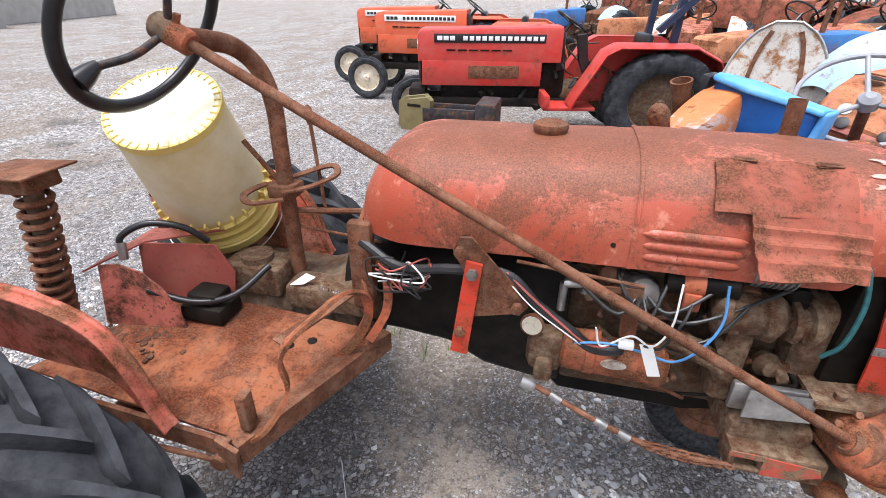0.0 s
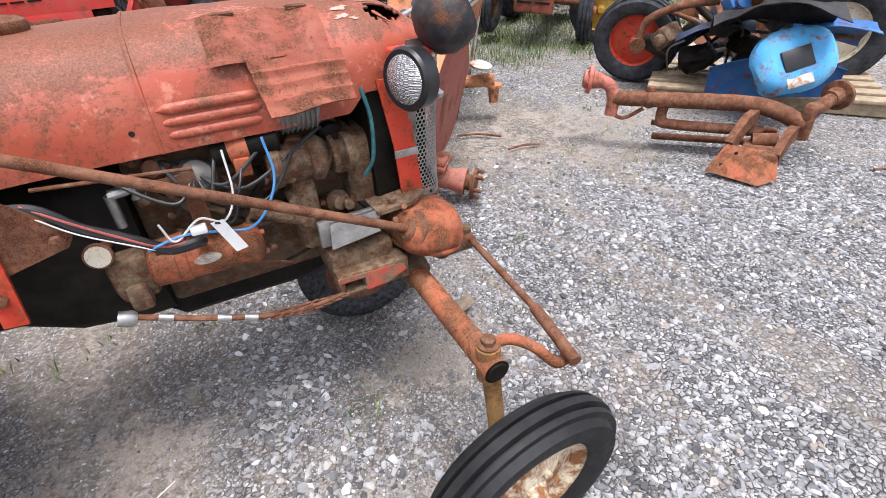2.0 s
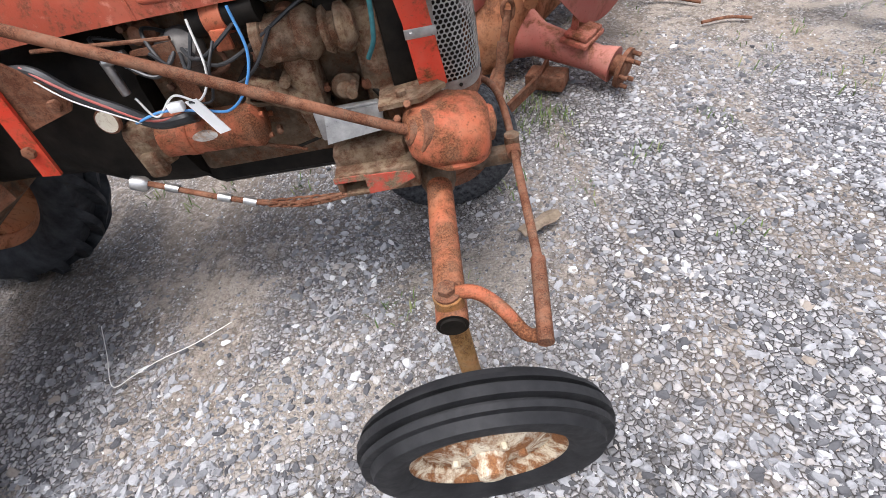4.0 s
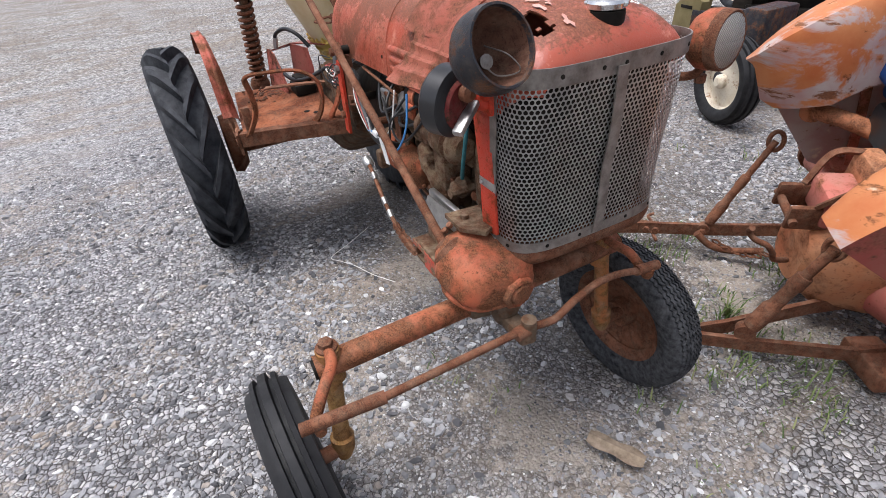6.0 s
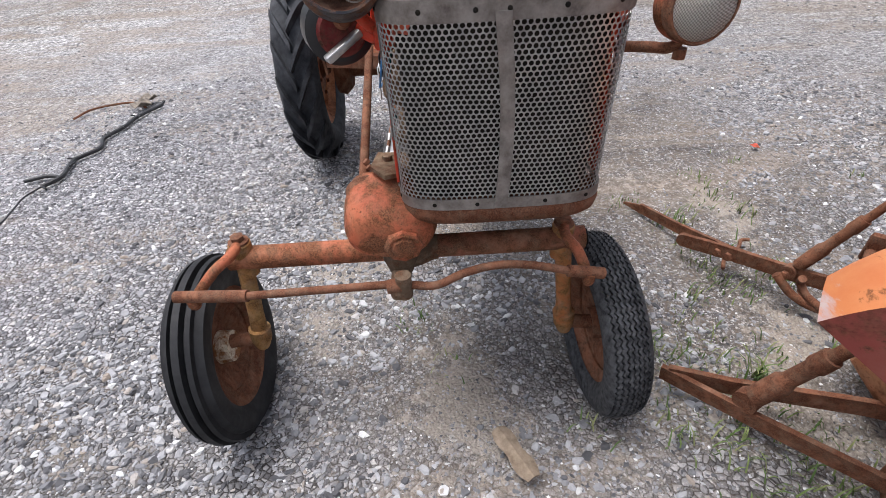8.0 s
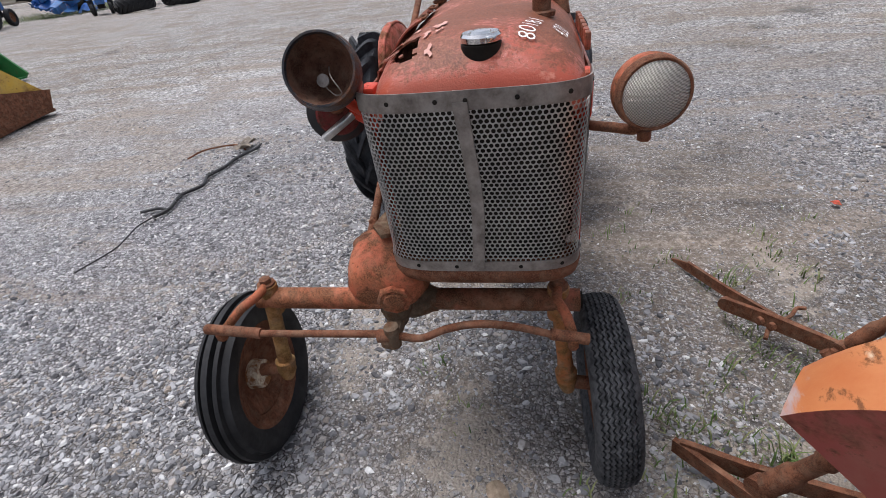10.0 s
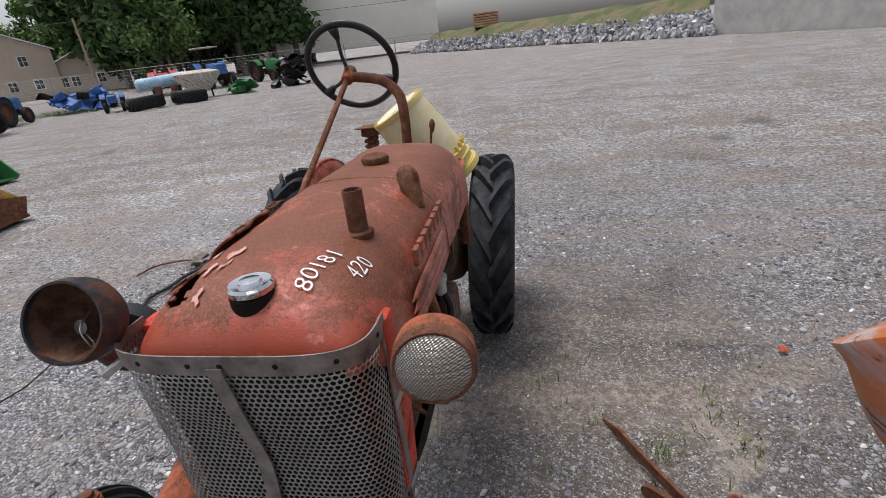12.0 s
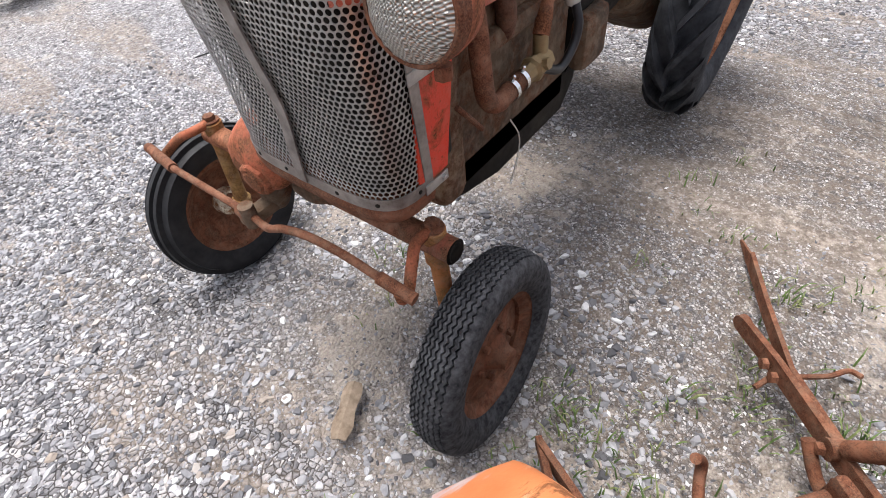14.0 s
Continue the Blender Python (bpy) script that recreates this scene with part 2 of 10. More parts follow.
M_BRIGHT = worn_paint("bright_red_paint", (0.62, 0.045, 0.022), (0.5, 0.06, 0.03), (0.15, 0.05, 0.02), 0.25, 8, 0.15, 0.4)
M_GREASE = worn_paint("greasy_cast_iron", (0.05, 0.034, 0.024), (0.13, 0.088, 0.055), (0.10, 0.042, 0.02), 0.4, 10, 0.45, 0.8, 1.6)
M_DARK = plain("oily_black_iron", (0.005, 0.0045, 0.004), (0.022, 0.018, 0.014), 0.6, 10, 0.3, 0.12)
M_MUD = worn_paint("mud_caked_iron", (0.09, 0.06, 0.038), (0.20, 0.14, 0.085), (0.10, 0.045, 0.024), 0.6, 16, 0.6, 0.95, 1.8)
M_FLOOR = worn_paint("rusted_floor_plate", (0.29, 0.092, 0.036), (0.25, 0.10, 0.055), (0.12, 0.036, 0.016), 0.68, 4.5, 0.22, 0.85, 2.0)
M_STEEL = metal("galvanised_steel", (0.27, 0.265, 0.26), (0.52, 0.51, 0.49), 0.36, 0.85, 26)
M_STRAP = metal("weathered_steel_strip", (0.10, 0.08, 0.07), (0.34, 0.31, 0.28), 0.5, 0.6, 22)
M_CHROME = metal("bright_chrome", (0.6, 0.6, 0.6), (0.75, 0.75, 0.74), 0.18, 1.0, 30, 0.05)
M_TYRE = plain("black_rubber", (0.010, 0.010, 0.011), (0.028, 0.028, 0.029), 0.6, 14, 0.25, 0.22)
M_TYRE_OLD = plain("weathered_grey_rubber", (0.014, 0.015, 0.018), (0.062, 0.065, 0.071), 0.75, 14, 0.5, 0.2)
M_WHITERIM = worn_paint("cream_rim_paint", (0.72, 0.66, 0.52), (0.66, 0.56, 0.40), (0.24, 0.10, 0.04), 0.62, 11, 0.15)
M_CREAM = worn_paint("clean_cream_rim", (0.74, 0.68, 0.56), (0.66, 0.58, 0.44), (0.3, 0.14, 0.06), 0.15, 14, 0.2)
M_YELLOWPL = plain("yellow_plastic", (0.64, 0.47, 0.12), (0.72, 0.58, 0.20), 0.42, 9, 0.1)
M_PALEPL = plain("sun_bleached_plastic", (0.60, 0.49, 0.23), (0.74, 0.67, 0.46), 0.45, 6, 0.12)
M_LIDPL = plain("pale_plastic_base", (0.72, 0.67, 0.47), (0.80, 0.77, 0.62), 0.45, 8, 0.1)
M_BLACKPL = plain("black_plastic", (0.012, 0.012, 0.013), (0.022, 0.022, 0.024), 0.35, 16, 0.08)
M_BLACKPNT = worn_paint("worn_black_paint", (0.016, 0.017, 0.02), (0.03, 0.031, 0.037), (0.12, 0.05, 0.026), 0.3, 10, 0.15, 0.4)
M_WHITE = plain("white_marking_paint", (0.74, 0.74, 0.72), (0.86, 0.86, 0.84), 0.6, 20, 0.1)
M_SIGN = plain("printed_strip_white", (0.76, 0.76, 0.74), (0.82, 0.82, 0.8), 0.45, 20, 0.05)
M_SIGNB = plain("printed_strip_black", (0.012, 0.012, 0.014), (0.02, 0.02, 0.022), 0.4, 20, 0.05)
M_WIRES = {
    "black": plain("black_wire", (0.015, 0.015, 0.016), (0.03, 0.03, 0.03), 0.4, 30),
    "blue": plain("blue_wire", (0.06, 0.22, 0.5), (0.1, 0.3, 0.6), 0.4, 30),
    "white": plain("white_wire", (0.62, 0.6, 0.56), (0.74, 0.73, 0.7), 0.4, 30),
    "red": plain("red_wire", (0.35, 0.07, 0.05), (0.45, 0.12, 0.1), 0.45, 30),
}
M_TIMBER = plain("weathered_timber", (0.22, 0.16, 0.10), (0.42, 0.33, 0.22), 0.85, 18, 0.6)
M_YELLOW = worn_paint("loader_yellow_paint", (0.62, 0.36, 0.035), (0.58, 0.40, 0.10), (0.19, 0.09, 0.035), 0.3, 2.2, 0.3)
M_GREEN = worn_paint("tractor_green_paint", (0.018, 0.12, 0.035), (0.03, 0.16, 0.05), (0.1, 0.06, 0.03), 0.12, 3, 0.15, 0.4)
M_BLUE = worn_paint("tractor_blue_paint", (0.02, 0.10, 0.30), (0.05, 0.17, 0.40), (0.14, 0.06, 0.03), 0.2, 4, 0.15, 0.45)
M_LBLUE = worn_paint("pale_blue_paint", (0.30, 0.52, 0.68), (0.42, 0.6, 0.72), (0.25, 0.12, 0.06), 0.15, 5, 0.1, 0.45)
M_GREYWHITE = worn_paint("grey_white_paint", (0.62, 0.62, 0.58), (0.52, 0.50, 0.45), (0.3, 0.13, 0.05), 0.4, 5, 0.15, 0.5)
M_TRED = worn_paint("tractor_red_paint", (0.46, 0.032, 0.025), (0.42, 0.055, 0.045), (0.14, 0.05, 0.03), 0.12, 4, 0.15, 0.35)
M_YRED = worn_paint("tractor_orange_red_paint", (0.60, 0.085, 0.03), (0.54, 0.12, 0.06), (0.2, 0.07, 0.03), 0.15, 4, 0.2, 0.4)
M_OLDOR = worn_paint("sunburnt_orange_paint", (0.45, 0.135, 0.055), (0.52, 0.24, 0.12), (0.2, 0.075, 0.035), 0.45, 4, 0.3, 0.6)


def peeling_paint():
    """Orange top coat worn through to pinkish grey undercoat, with long brown rust flecks and rubbed bright edges."""
    m, nt, bsdf, co = start("peeling_fender_paint")
    mp = nt.nodes.new("ShaderNodeMapping")
    mp.inputs["Rotation"].default_value = (0, 0, radians(-49))
    mp.inputs["Scale"].default_value = (0.55, 1.6, 1.6)
    nt.links.new(co, mp.inputs["Vector"])
    v = mp.outputs[0]
    sep = nt.nodes.new("ShaderNodeSeparateXYZ")
    nt.links.new(co, sep.inputs[0])
    big = noise_tex(nt, v, 3.2, 8, 0.66, 0.6)
    fleck = noise_tex(nt, v, 9.0, 7, 0.68, 0.4)
    speck = noise_tex(nt, co, 160, 4, 0.7)
    col = mix(nt, ramp(nt, noise_tex(nt, co, 6, 6, 0.65), [(0.35, grey(0)), (0.65, grey(1))]), (0.44, 0.125, 0.04), (0.52, 0.20, 0.075))
    low = math_node(nt, "MULTIPLY", math_node(nt, "SUBTRACT", 0.92, sep.outputs["Z"]), 0.30)
    low = math_node(nt, "ADD", low, math_node(nt, "MINIMUM", math_node(nt, "MAXIMUM", math_node(nt, "MULTIPLY", math_node(nt, "SUBTRACT", sep.outputs["Y"], 2.2), 0.3), 0.0), 0.12))
    bare = ramp(nt, math_node(nt, "ADD", big, low), [(0.60, grey(0)), (0.66, grey(1))])
    under = mix(nt, ramp(nt, noise_tex(nt, co, 4, 5, 0.6), [(0.4, grey(0)), (0.6, grey(1))]), (0.46, 0.40, 0.37), (0.40, 0.24, 0.22))
    col = mix(nt, bare, col, under)
    rub = ramp(nt, noise_tex(nt, v, 5.5, 7, 0.7), [(0.61, grey(0)), (0.68, grey(0.9))])
    col = mix(nt, rub, col, (0.62, 0.50, 0.36))
    rusty = ramp(nt, fleck, [(0.585, grey(0)), (0.64, grey(0.95))])
    col = mix(nt, rusty, col, ramp(nt, speck, [(0.3, (0.10, 0.035, 0.014)), (0.7, (0.26, 0.10, 0.035))]))
    put(nt, bsdf, "Base Color", col)
    put(nt, bsdf, "Roughness", ramp(nt, rusty, [(0, grey(0.48)), (1, grey(0.85))]))
    put(nt, bsdf, "Specular IOR Level", 0.35)
    bump(nt, bsdf, math_node(nt, "ADD", math_node(nt, "MULTIPLY", rusty, -0.5), math_node(nt, "MULTIPLY", speck, 0.4)), 0.35, 0.002)
    return m


M_FENDB = peeling_paint()
M_MAROON = worn_paint("maroon_fender_side", (0.25, 0.05, 0.04), (0.30, 0.085, 0.062), (0.13, 0.05, 0.03), 0.22, 2.5, 0.2, 0.55)
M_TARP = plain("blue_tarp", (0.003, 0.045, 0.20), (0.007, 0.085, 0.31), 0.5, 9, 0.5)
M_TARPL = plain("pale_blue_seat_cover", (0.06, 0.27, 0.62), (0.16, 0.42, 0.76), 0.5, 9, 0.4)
M_CONC = plain("weathered_concrete", (0.32, 0.31, 0.29), (0.46, 0.45, 0.42), 0.9, 1.5, 0.4)
M_SIDING = plain("beige_siding", (0.50, 0.41, 0.32), (0.58, 0.49, 0.39), 0.7, 1.0, 0.1)
M_ROOF = plain("grey_roof", (0.10, 0.10, 0.10), (0.17, 0.165, 0.16), 0.85, 2.0, 0.3)
M_METALWALL = plain("pale_metal_wall", (0.76, 0.73, 0.64), (0.82, 0.79, 0.70), 0.5, 0.6, 0.1)


def pressed_lens(name, a, b, rough):
    """Pressed lamp glass with its reflector behind: a bright grid of ribs."""
    m, nt, bsdf, co = start(name)
    sep = nt.nodes.new("ShaderNodeSeparateXYZ")
    nt.links.new(co, sep.inputs[0])
    diag = math_node(nt, "ADD", sep.outputs["X"], sep.outputs["Y"])
    g = math_node(nt, "MULTIPLY", math_node(nt, "SINE", math_node(nt, "MULTIPLY", diag, 1000.0)), math_node(nt, "SINE", math_node(nt, "MULTIPLY", sep.outputs["Z"], 1000.0)))
    put(nt, bsdf, "Base Color", ramp(nt, math_node(nt, "ADD", math_node(nt, "MULTIPLY", g, 0.5), 0.5), [(0.15, a), (0.8, b)]))
    put(nt, bsdf, "Metallic", 0.75)
    put(nt, bsdf, "Roughness", rough)
    bump(nt, bsdf, g, 0.6, 0.002)
    return m


M_CLEAR = pressed_lens("clear_lamp_glass", (0.30, 0.30, 0.30), (0.78, 0.78, 0.78), 0.25)
M_OLDLENS = pressed_lens("dusty_lamp_glass", (0.22, 0.21, 0.185), (0.50, 0.48, 0.43), 0.3)
M_PANE = plain("dark_window_glass", (0.03, 0.035, 0.04), (0.06, 0.065, 0.07), 0.12, 3, 0.0, 0.6)


def blob(nt, co, cx, cy, rx, ry):
    """1 in the middle of a soft oval patch of ground, 0 outside it."""
    mp = nt.nodes.new("ShaderNodeMapping")
    mp.vector_type = "TEXTURE"
    mp.inputs["Location"].default_value = (cx, cy, 0)
    mp.inputs["Scale"].default_value = (rx, ry, 50)
    nt.links.new(co, mp.inputs["Vector"])
    g = nt.nodes.new("ShaderNodeTexGradient")
    g.gradient_type = "SPHERICAL"
    nt.links.new(mp.outputs[0], g.inputs[0])
    return g.outputs["Fac"]


def gravel_ground():
    """Crushed grey limestone trodden into sandy fines, with brown dirt where machines have stood."""
    m, nt, bsdf, co = start("gravel_ground")
    big = noise_tex(nt, co, 0.45, 6, 0.62, 0.5)
    mid = noise_tex(nt, co, 2.3, 7, 0.68)
    clump = noise_tex(nt, co, 11, 6, 0.72)
    grain = noise_tex(nt, co, 150, 4, 0.75)
    fine_ = noise_tex(nt, co, 34, 5, 0.75)
    cells = voronoi(nt, co, 48, "F1", "Color")
    dist = voronoi(nt, co, 48)
    joint = voronoi(nt, co, 48, "DISTANCE_TO_EDGE")
    small = voronoi(nt, co, 105, "F1", "Color")
    sjoint = voronoi(nt, co, 105, "DISTANCE_TO_EDGE")
    sand = ramp(nt, grain, [(0.3, (0.11, 0.098, 0.085)), (0.52, (0.22, 0.20, 0.175)), (0.75, (0.38, 0.35, 0.31))])
    stones = ramp(nt, cells, [(0.12, (0.13, 0.13, 0.138)), (0.4, (0.27, 0.272, 0.282)), (0.7, (0.42, 0.42, 0.43)), (0.95, (0.66, 0.66, 0.65))])
    stones = mix(nt, ramp(nt, math_node(nt, "ADD", joint, math_node(nt, "MULTIPLY", math_node(nt, "SUBTRACT", grain, 0.5), 0.10)), [(0.03, grey(0.95)), (0.13, grey(0))]), stones, (0.03, 0.027, 0.025))
    chips = ramp(nt, small, [(0.15, (0.08, 0.078, 0.078)), (0.55, (0.24, 0.238, 0.238)), (0.9, (0.56, 0.555, 0.55))])
    chips = mix(nt, ramp(nt, sjoint, [(0.03, grey(0.9)), (0.14, grey(0))]), chips, (0.035, 0.031, 0.027))
    sand = mix(nt, ramp(nt, math_node(nt, "ADD", math_node(nt, "MULTIPLY", mid, 0.5), math_node(nt, "MULTIPLY", clump, 0.5)), [(0.34, grey(0.15)), (0.52, grey(0.98))]), sand, chips)
    dirt = blob(nt, co, -0.5, 2.3, 2.6, 1.5)
    dirt = math_node(nt, "MAXIMUM", dirt, math_node(nt, "MULTIPLY", blob(nt, co, -0.3, 1.3, 1.7, 0.7), 0.5))
    dirt = math_node(nt, "MAXIMUM", dirt, blob(nt, co, 2.3, 3.2, 1.3, 1.2))
    dirt = math_node(nt, "MAXIMUM", dirt, math_node(nt, "MULTIPLY", blob(nt, co, 0.55, 1.2, 1.0, 0.8), 0.6))
    dirt = math_node(nt, "MAXIMUM", dirt, blob(nt, co, 0.1, 2.35, 1.5, 0.95))
    worn = math_node(nt, "ADD", math_node(nt, "MULTIPLY", big, 0.55), math_node(nt, "ADD", math_node(nt, "MULTIPLY", mid, 0.30), math_node(nt, "MULTIPLY", clump, 0.15)))
    patch = ramp(nt, math_node(nt, "SUBTRACT", worn, math_node(nt, "MULTIPLY", dirt, 0.15)), [(0.36, grey(0.05)), (0.47, grey(0.95))])
    col = mix(nt, patch, sand, stones)
    brown = ramp(nt, math_node(nt, "ADD", math_node(nt, "MULTIPLY", dirt, 0.9), math_node(nt, "SUBTRACT", clump, 0.60)), [(0.05, grey(0)), (0.42, grey(0.85))])
    soil = ramp(nt, grain, [(0.3, (0.055, 0.044, 0.034)), (0.7, (0.215, 0.178, 0.142))])
    soil = mix(nt, ramp(nt, fine_, [(0.42, grey(0)), (0.54, grey(0.9))]), soil, chips)
    col = mix(nt, brown, col, soil)
    bare = math_node(nt, "MAXIMUM", blob(nt, co, 3.1, 2.7, 1.9, 1.3), blob(nt, co, 0.1, 0.75, 0.9, 0.5))
    for cx, cy, rx, ry in ((0.9, 2.35, 0.7, 0.5), (0.62, 2.5, 0.42, 0.32), (0.80, 1.25, 0.55, 0.30), (-0.30, 1.40, 0.5, 0.35), (-0.2, 2.65, 0.35, 0.22)):
        bare = math_node(nt, "MAXIMUM", bare, blob(nt, co, cx, cy, rx, ry))
    bare = math_node(nt, "ADD", math_node(nt, "MULTIPLY", bare, 0.18), math_node(nt, "ADD", math_node(nt, "MULTIPLY", noise_tex(nt, co, 1.7, 6, 0.68, 0.8), 0.7), math_node(nt, "MULTIPLY", fine_, 0.3)))
    bare = math_node(nt, "ADD", bare, math_node(nt, "MULTIPLY", math_node(nt, "SUBTRACT", clump, 0.5), 0.5))
    bare = ramp(nt, bare, [(0.57, grey(0)), (0.66, grey(0.78))])
    silt = ramp(nt, grain, [(0.3, (0.20, 0.175, 0.145)), (0.5, (0.34, 0.305, 0.26)), (0.72, (0.44, 0.40, 0.345))])
    col = mix(nt, bare, col, silt)
    stain = ramp(nt, noise_tex(nt, co, 0.8, 7, 0.7, 1.0), [(0.34, grey(0.55)), (0.46, grey(1.0)), (0.70, grey(1.0)), (0.8, grey(1.15))])
    col = mix(nt, 1.0, col, stain, "MULTIPLY")
    # far ground paled by colour: the brightness of gravel seen at a low angle
    yard = ramp(nt, blob(nt, co, 0.4, 1.4, 7.5, 7.0), [(0.0, grey(0.75)), (0.62, grey(0.0))])
    peck = math_node(nt, "ADD", math_node(nt, "MULTIPLY", noise_tex(nt, co, 17, 6, 0.8), 0.6), math_node(nt, "MULTIPLY", fine_, 0.4))
    # pale tone carrying this low-angle brightness, with tan and oil patches over it
    dust = ramp(nt, peck, [(0.40, (0.055, 0.053, 0.051)), (0.475, (0.23, 0.226, 0.22)), (0.53, (0.40, 0.396, 0.39)), (0.59, (0.78, 0.775, 0.76))])
    tan = ramp(nt, fine_, [(0.38, (0.12, 0.098, 0.078)), (0.62, (0.36, 0.31, 0.255))])
    dust = mix(nt, ramp(nt, noise_tex(nt, co, 0.9, 8, 0.70, 1.2), [(0.50, grey(0)), (0.58, grey(0.75))]), dust, tan)
    rut = nt.nodes.new("ShaderNodeMapping")
    rut.inputs["Rotation"].default_value = (0, 0, radians(24))
    rut.inputs["Scale"].default_value = (0.9, 0.16, 1.0)
    nt.links.new(co, rut.inputs["Vector"])
    dust = mix(nt, ramp(nt, noise_tex(nt, rut.outputs[0], 1.6, 8, 0.72, 0.6), [(0.53, grey(0)), (0.61, grey(0.7))]), dust, tan)
    for cx, cy, rx, ry in ((-6.45, 5.26, 0.9, 0.5), (-8.9, -8.3, 0.9, 0.5), (-5.6, 4.4, 0.5, 0.3)):
        oil = ramp(nt, math_node(nt, "ADD", math_node(nt, "MULTIPLY", blob(nt, co, cx, cy, rx, ry), 0.35), math_node(nt, "SUBTRACT", math_node(nt, "ADD", math_node(nt, "MULTIPLY", mid, 0.6), math_node(nt, "MULTIPLY", clump, 0.4)), 0.66)), [(0.0, grey(0)), (0.10, grey(0.7))])
        dust = mix(nt, oil, dust, (0.05, 0.045, 0.04))
    col = mix(nt, yard, col, dust)
    col = mix(nt, ramp(nt, noise_tex(nt, rut.outputs[0], 2.3, 8, 0.70, 0.9), [(0.50, grey(0)), (0.60, grey(0.6))]), col, tan)
    pale = blob(nt, co, -2.6, -2.2, 5.0, 3.6)
    col = mix(nt, 1.0, col, ramp(nt, pale, [(0.0, (1.02, 0.985, 0.955)), (0.5, (1.24, 1.22, 1.22))]), "MULTIPLY")
    put(nt, bsdf, "Base Color", col)
    put(nt, bsdf, "Roughness", 0.93)
    put(nt, bsdf, "Specular IOR Level", 0.25)
    h = math_node(nt, "ADD", math_node(nt, "MULTIPLY", math_node(nt, "MINIMUM", math_node(nt, "MULTIPLY", joint, 3.0), 0.9), patch), math_node(nt, "ADD", math_node(nt, "MULTIPLY", grain, 0.35), math_node(nt, "MULTIPLY", clump, 0.8)))
    bump(nt, bsdf, h, 0.8, 0.014)
    return m


def stone_mat():
    m, nt, bsdf, co = start("limestone_chips")
    geo = nt.nodes.new("ShaderNodeNewGeometry").outputs["Random Per Island"]
    tone = ramp(nt, geo, [(0.0, (0.085, 0.084, 0.088)), (0.3, (0.20, 0.20, 0.208)), (0.6, (0.33, 0.33, 0.336)), (0.85, (0.46, 0.46, 0.465)), (0.90, (0.32, 0.27, 0.22)), (0.96, (0.58, 0.58, 0.575)), (1.0, (0.80, 0.80, 0.78))])
    col = mix(nt, 0.5, tone, ramp(nt, noise_tex(nt, co, 55, 6, 0.7), [(0.3, grey(0.45)), (0.7, grey(1.0))]), "MULTIPLY")
    put(nt, bsdf, "Base Color", col)
    put(nt, bsdf, "Roughness", 0.85)
    put(nt, bsdf, "Specular IOR Level", 0.2)
    bump(nt, bsdf, noise_tex(nt, co, 180, 4, 0.7), 0.4, 0.002)
    return m


M_GROUND = gravel_ground()
M_STONE = stone_mat()


def leaf_mat(name, a, b, c):
    m, nt, bsdf, co = start(name)
    geo = nt.nodes.new("ShaderNodeNewGeometry").outputs["Random Per Island"]
    put(nt, bsdf, "Base Color", ramp(nt, geo, [(0.0, a), (0.5, b), (1.0, c)]))
    put(nt, bsdf, "Roughness", 0.65)
    put(nt, bsdf, "Specular IOR Level", 0.3)
    return m


M_GRASS = leaf_mat("grass_blades", (0.05, 0.09, 0.022), (0.11, 0.17, 0.045), (0.24, 0.25, 0.11))
M_LEAF = leaf_mat("dark_leaves", (0.03, 0.06, 0.02), (0.06, 0.11, 0.032), (0.11, 0.18, 0.055))
M_LEAFL = leaf_mat("light_leaves", (0.06, 0.11, 0.028), (0.11, 0.19, 0.05), (0.18, 0.27, 0.08))
M_BARK = plain("grey_bark", (0.07, 0.055, 0.042), (0.16, 0.13, 0.10), 0.9, 8, 0.8)

# ---- the old offset tractor in the middle of the yard ----
HC = 1.385          # middle of the hood, y
tractor = thing("old_tractor", (-0.2, 1.15, 0.0), "rusty faded-red vintage tractor with homemade perforated grille, on gravel", "tractor")
BM = bmesh.new


def ease(v, a, b):
    t = min(max((v - a) / (b - a), 0.0), 1.0)
    return t * t * (3 - 2 * t)


def hood_size(x):
    """Half-width, top and lower edge of the hood at x."""
    back = math.sqrt(max(0.0, 1 - max(0.0, (-0.36 - x) / 0.185) ** 2))
    w = 0.215 + 0.035 * back - 0.018 * ease(x, 0.3, 0.8)
    w *= 0.55 + 0.45 * back
    top = 1.075 + (0.215 + 0.012 * ease(x, -0.3, 0.3)) * back - 0.012 * ease(x, 0.45, 0.75)
    low = 1.045 + 0.012 * ease(x, -0.5, 0.2) + 0.045 * ease(x, 0.58, 0.64) + 0.05 * ease(x, 0.72, 0.84)
    nose = math.sqrt(max(0.0, 1 - max(0.0, (x - 0.70) / 0.15) ** 2))
    top = low + (top - low) * (0.12 + 0.88 * nose) if x > 0.70 else top
    w *= 0.80 + 0.20 * nose if x > 0.70 else 1
    return w, top, low


def hood_point(x, a, off=0.0):
    """Point of the hood's skin: a runs 0..1 from the lower edge on the seat's side over the top."""
    w, top, low = hood_size(x)
    th = math.pi * a
    n = 2.9
    c, s = math.cos(th), math.sin(th)
    y = HC - (w + off) * math.copysign(abs(c) ** (2 / n), c)
    z = low + (top - low + off) * abs(s) ** (2 / n)
    return Vector((x, y, z))


def hood_top(x, y):
    """Height of the hood at a place in plan."""
    w, top, low = hood_size(x)
    k = min(abs((y - HC) / w), 0.999)
    return low + (top - low) * (1 - k ** 2.9) ** (1 / 2.9)


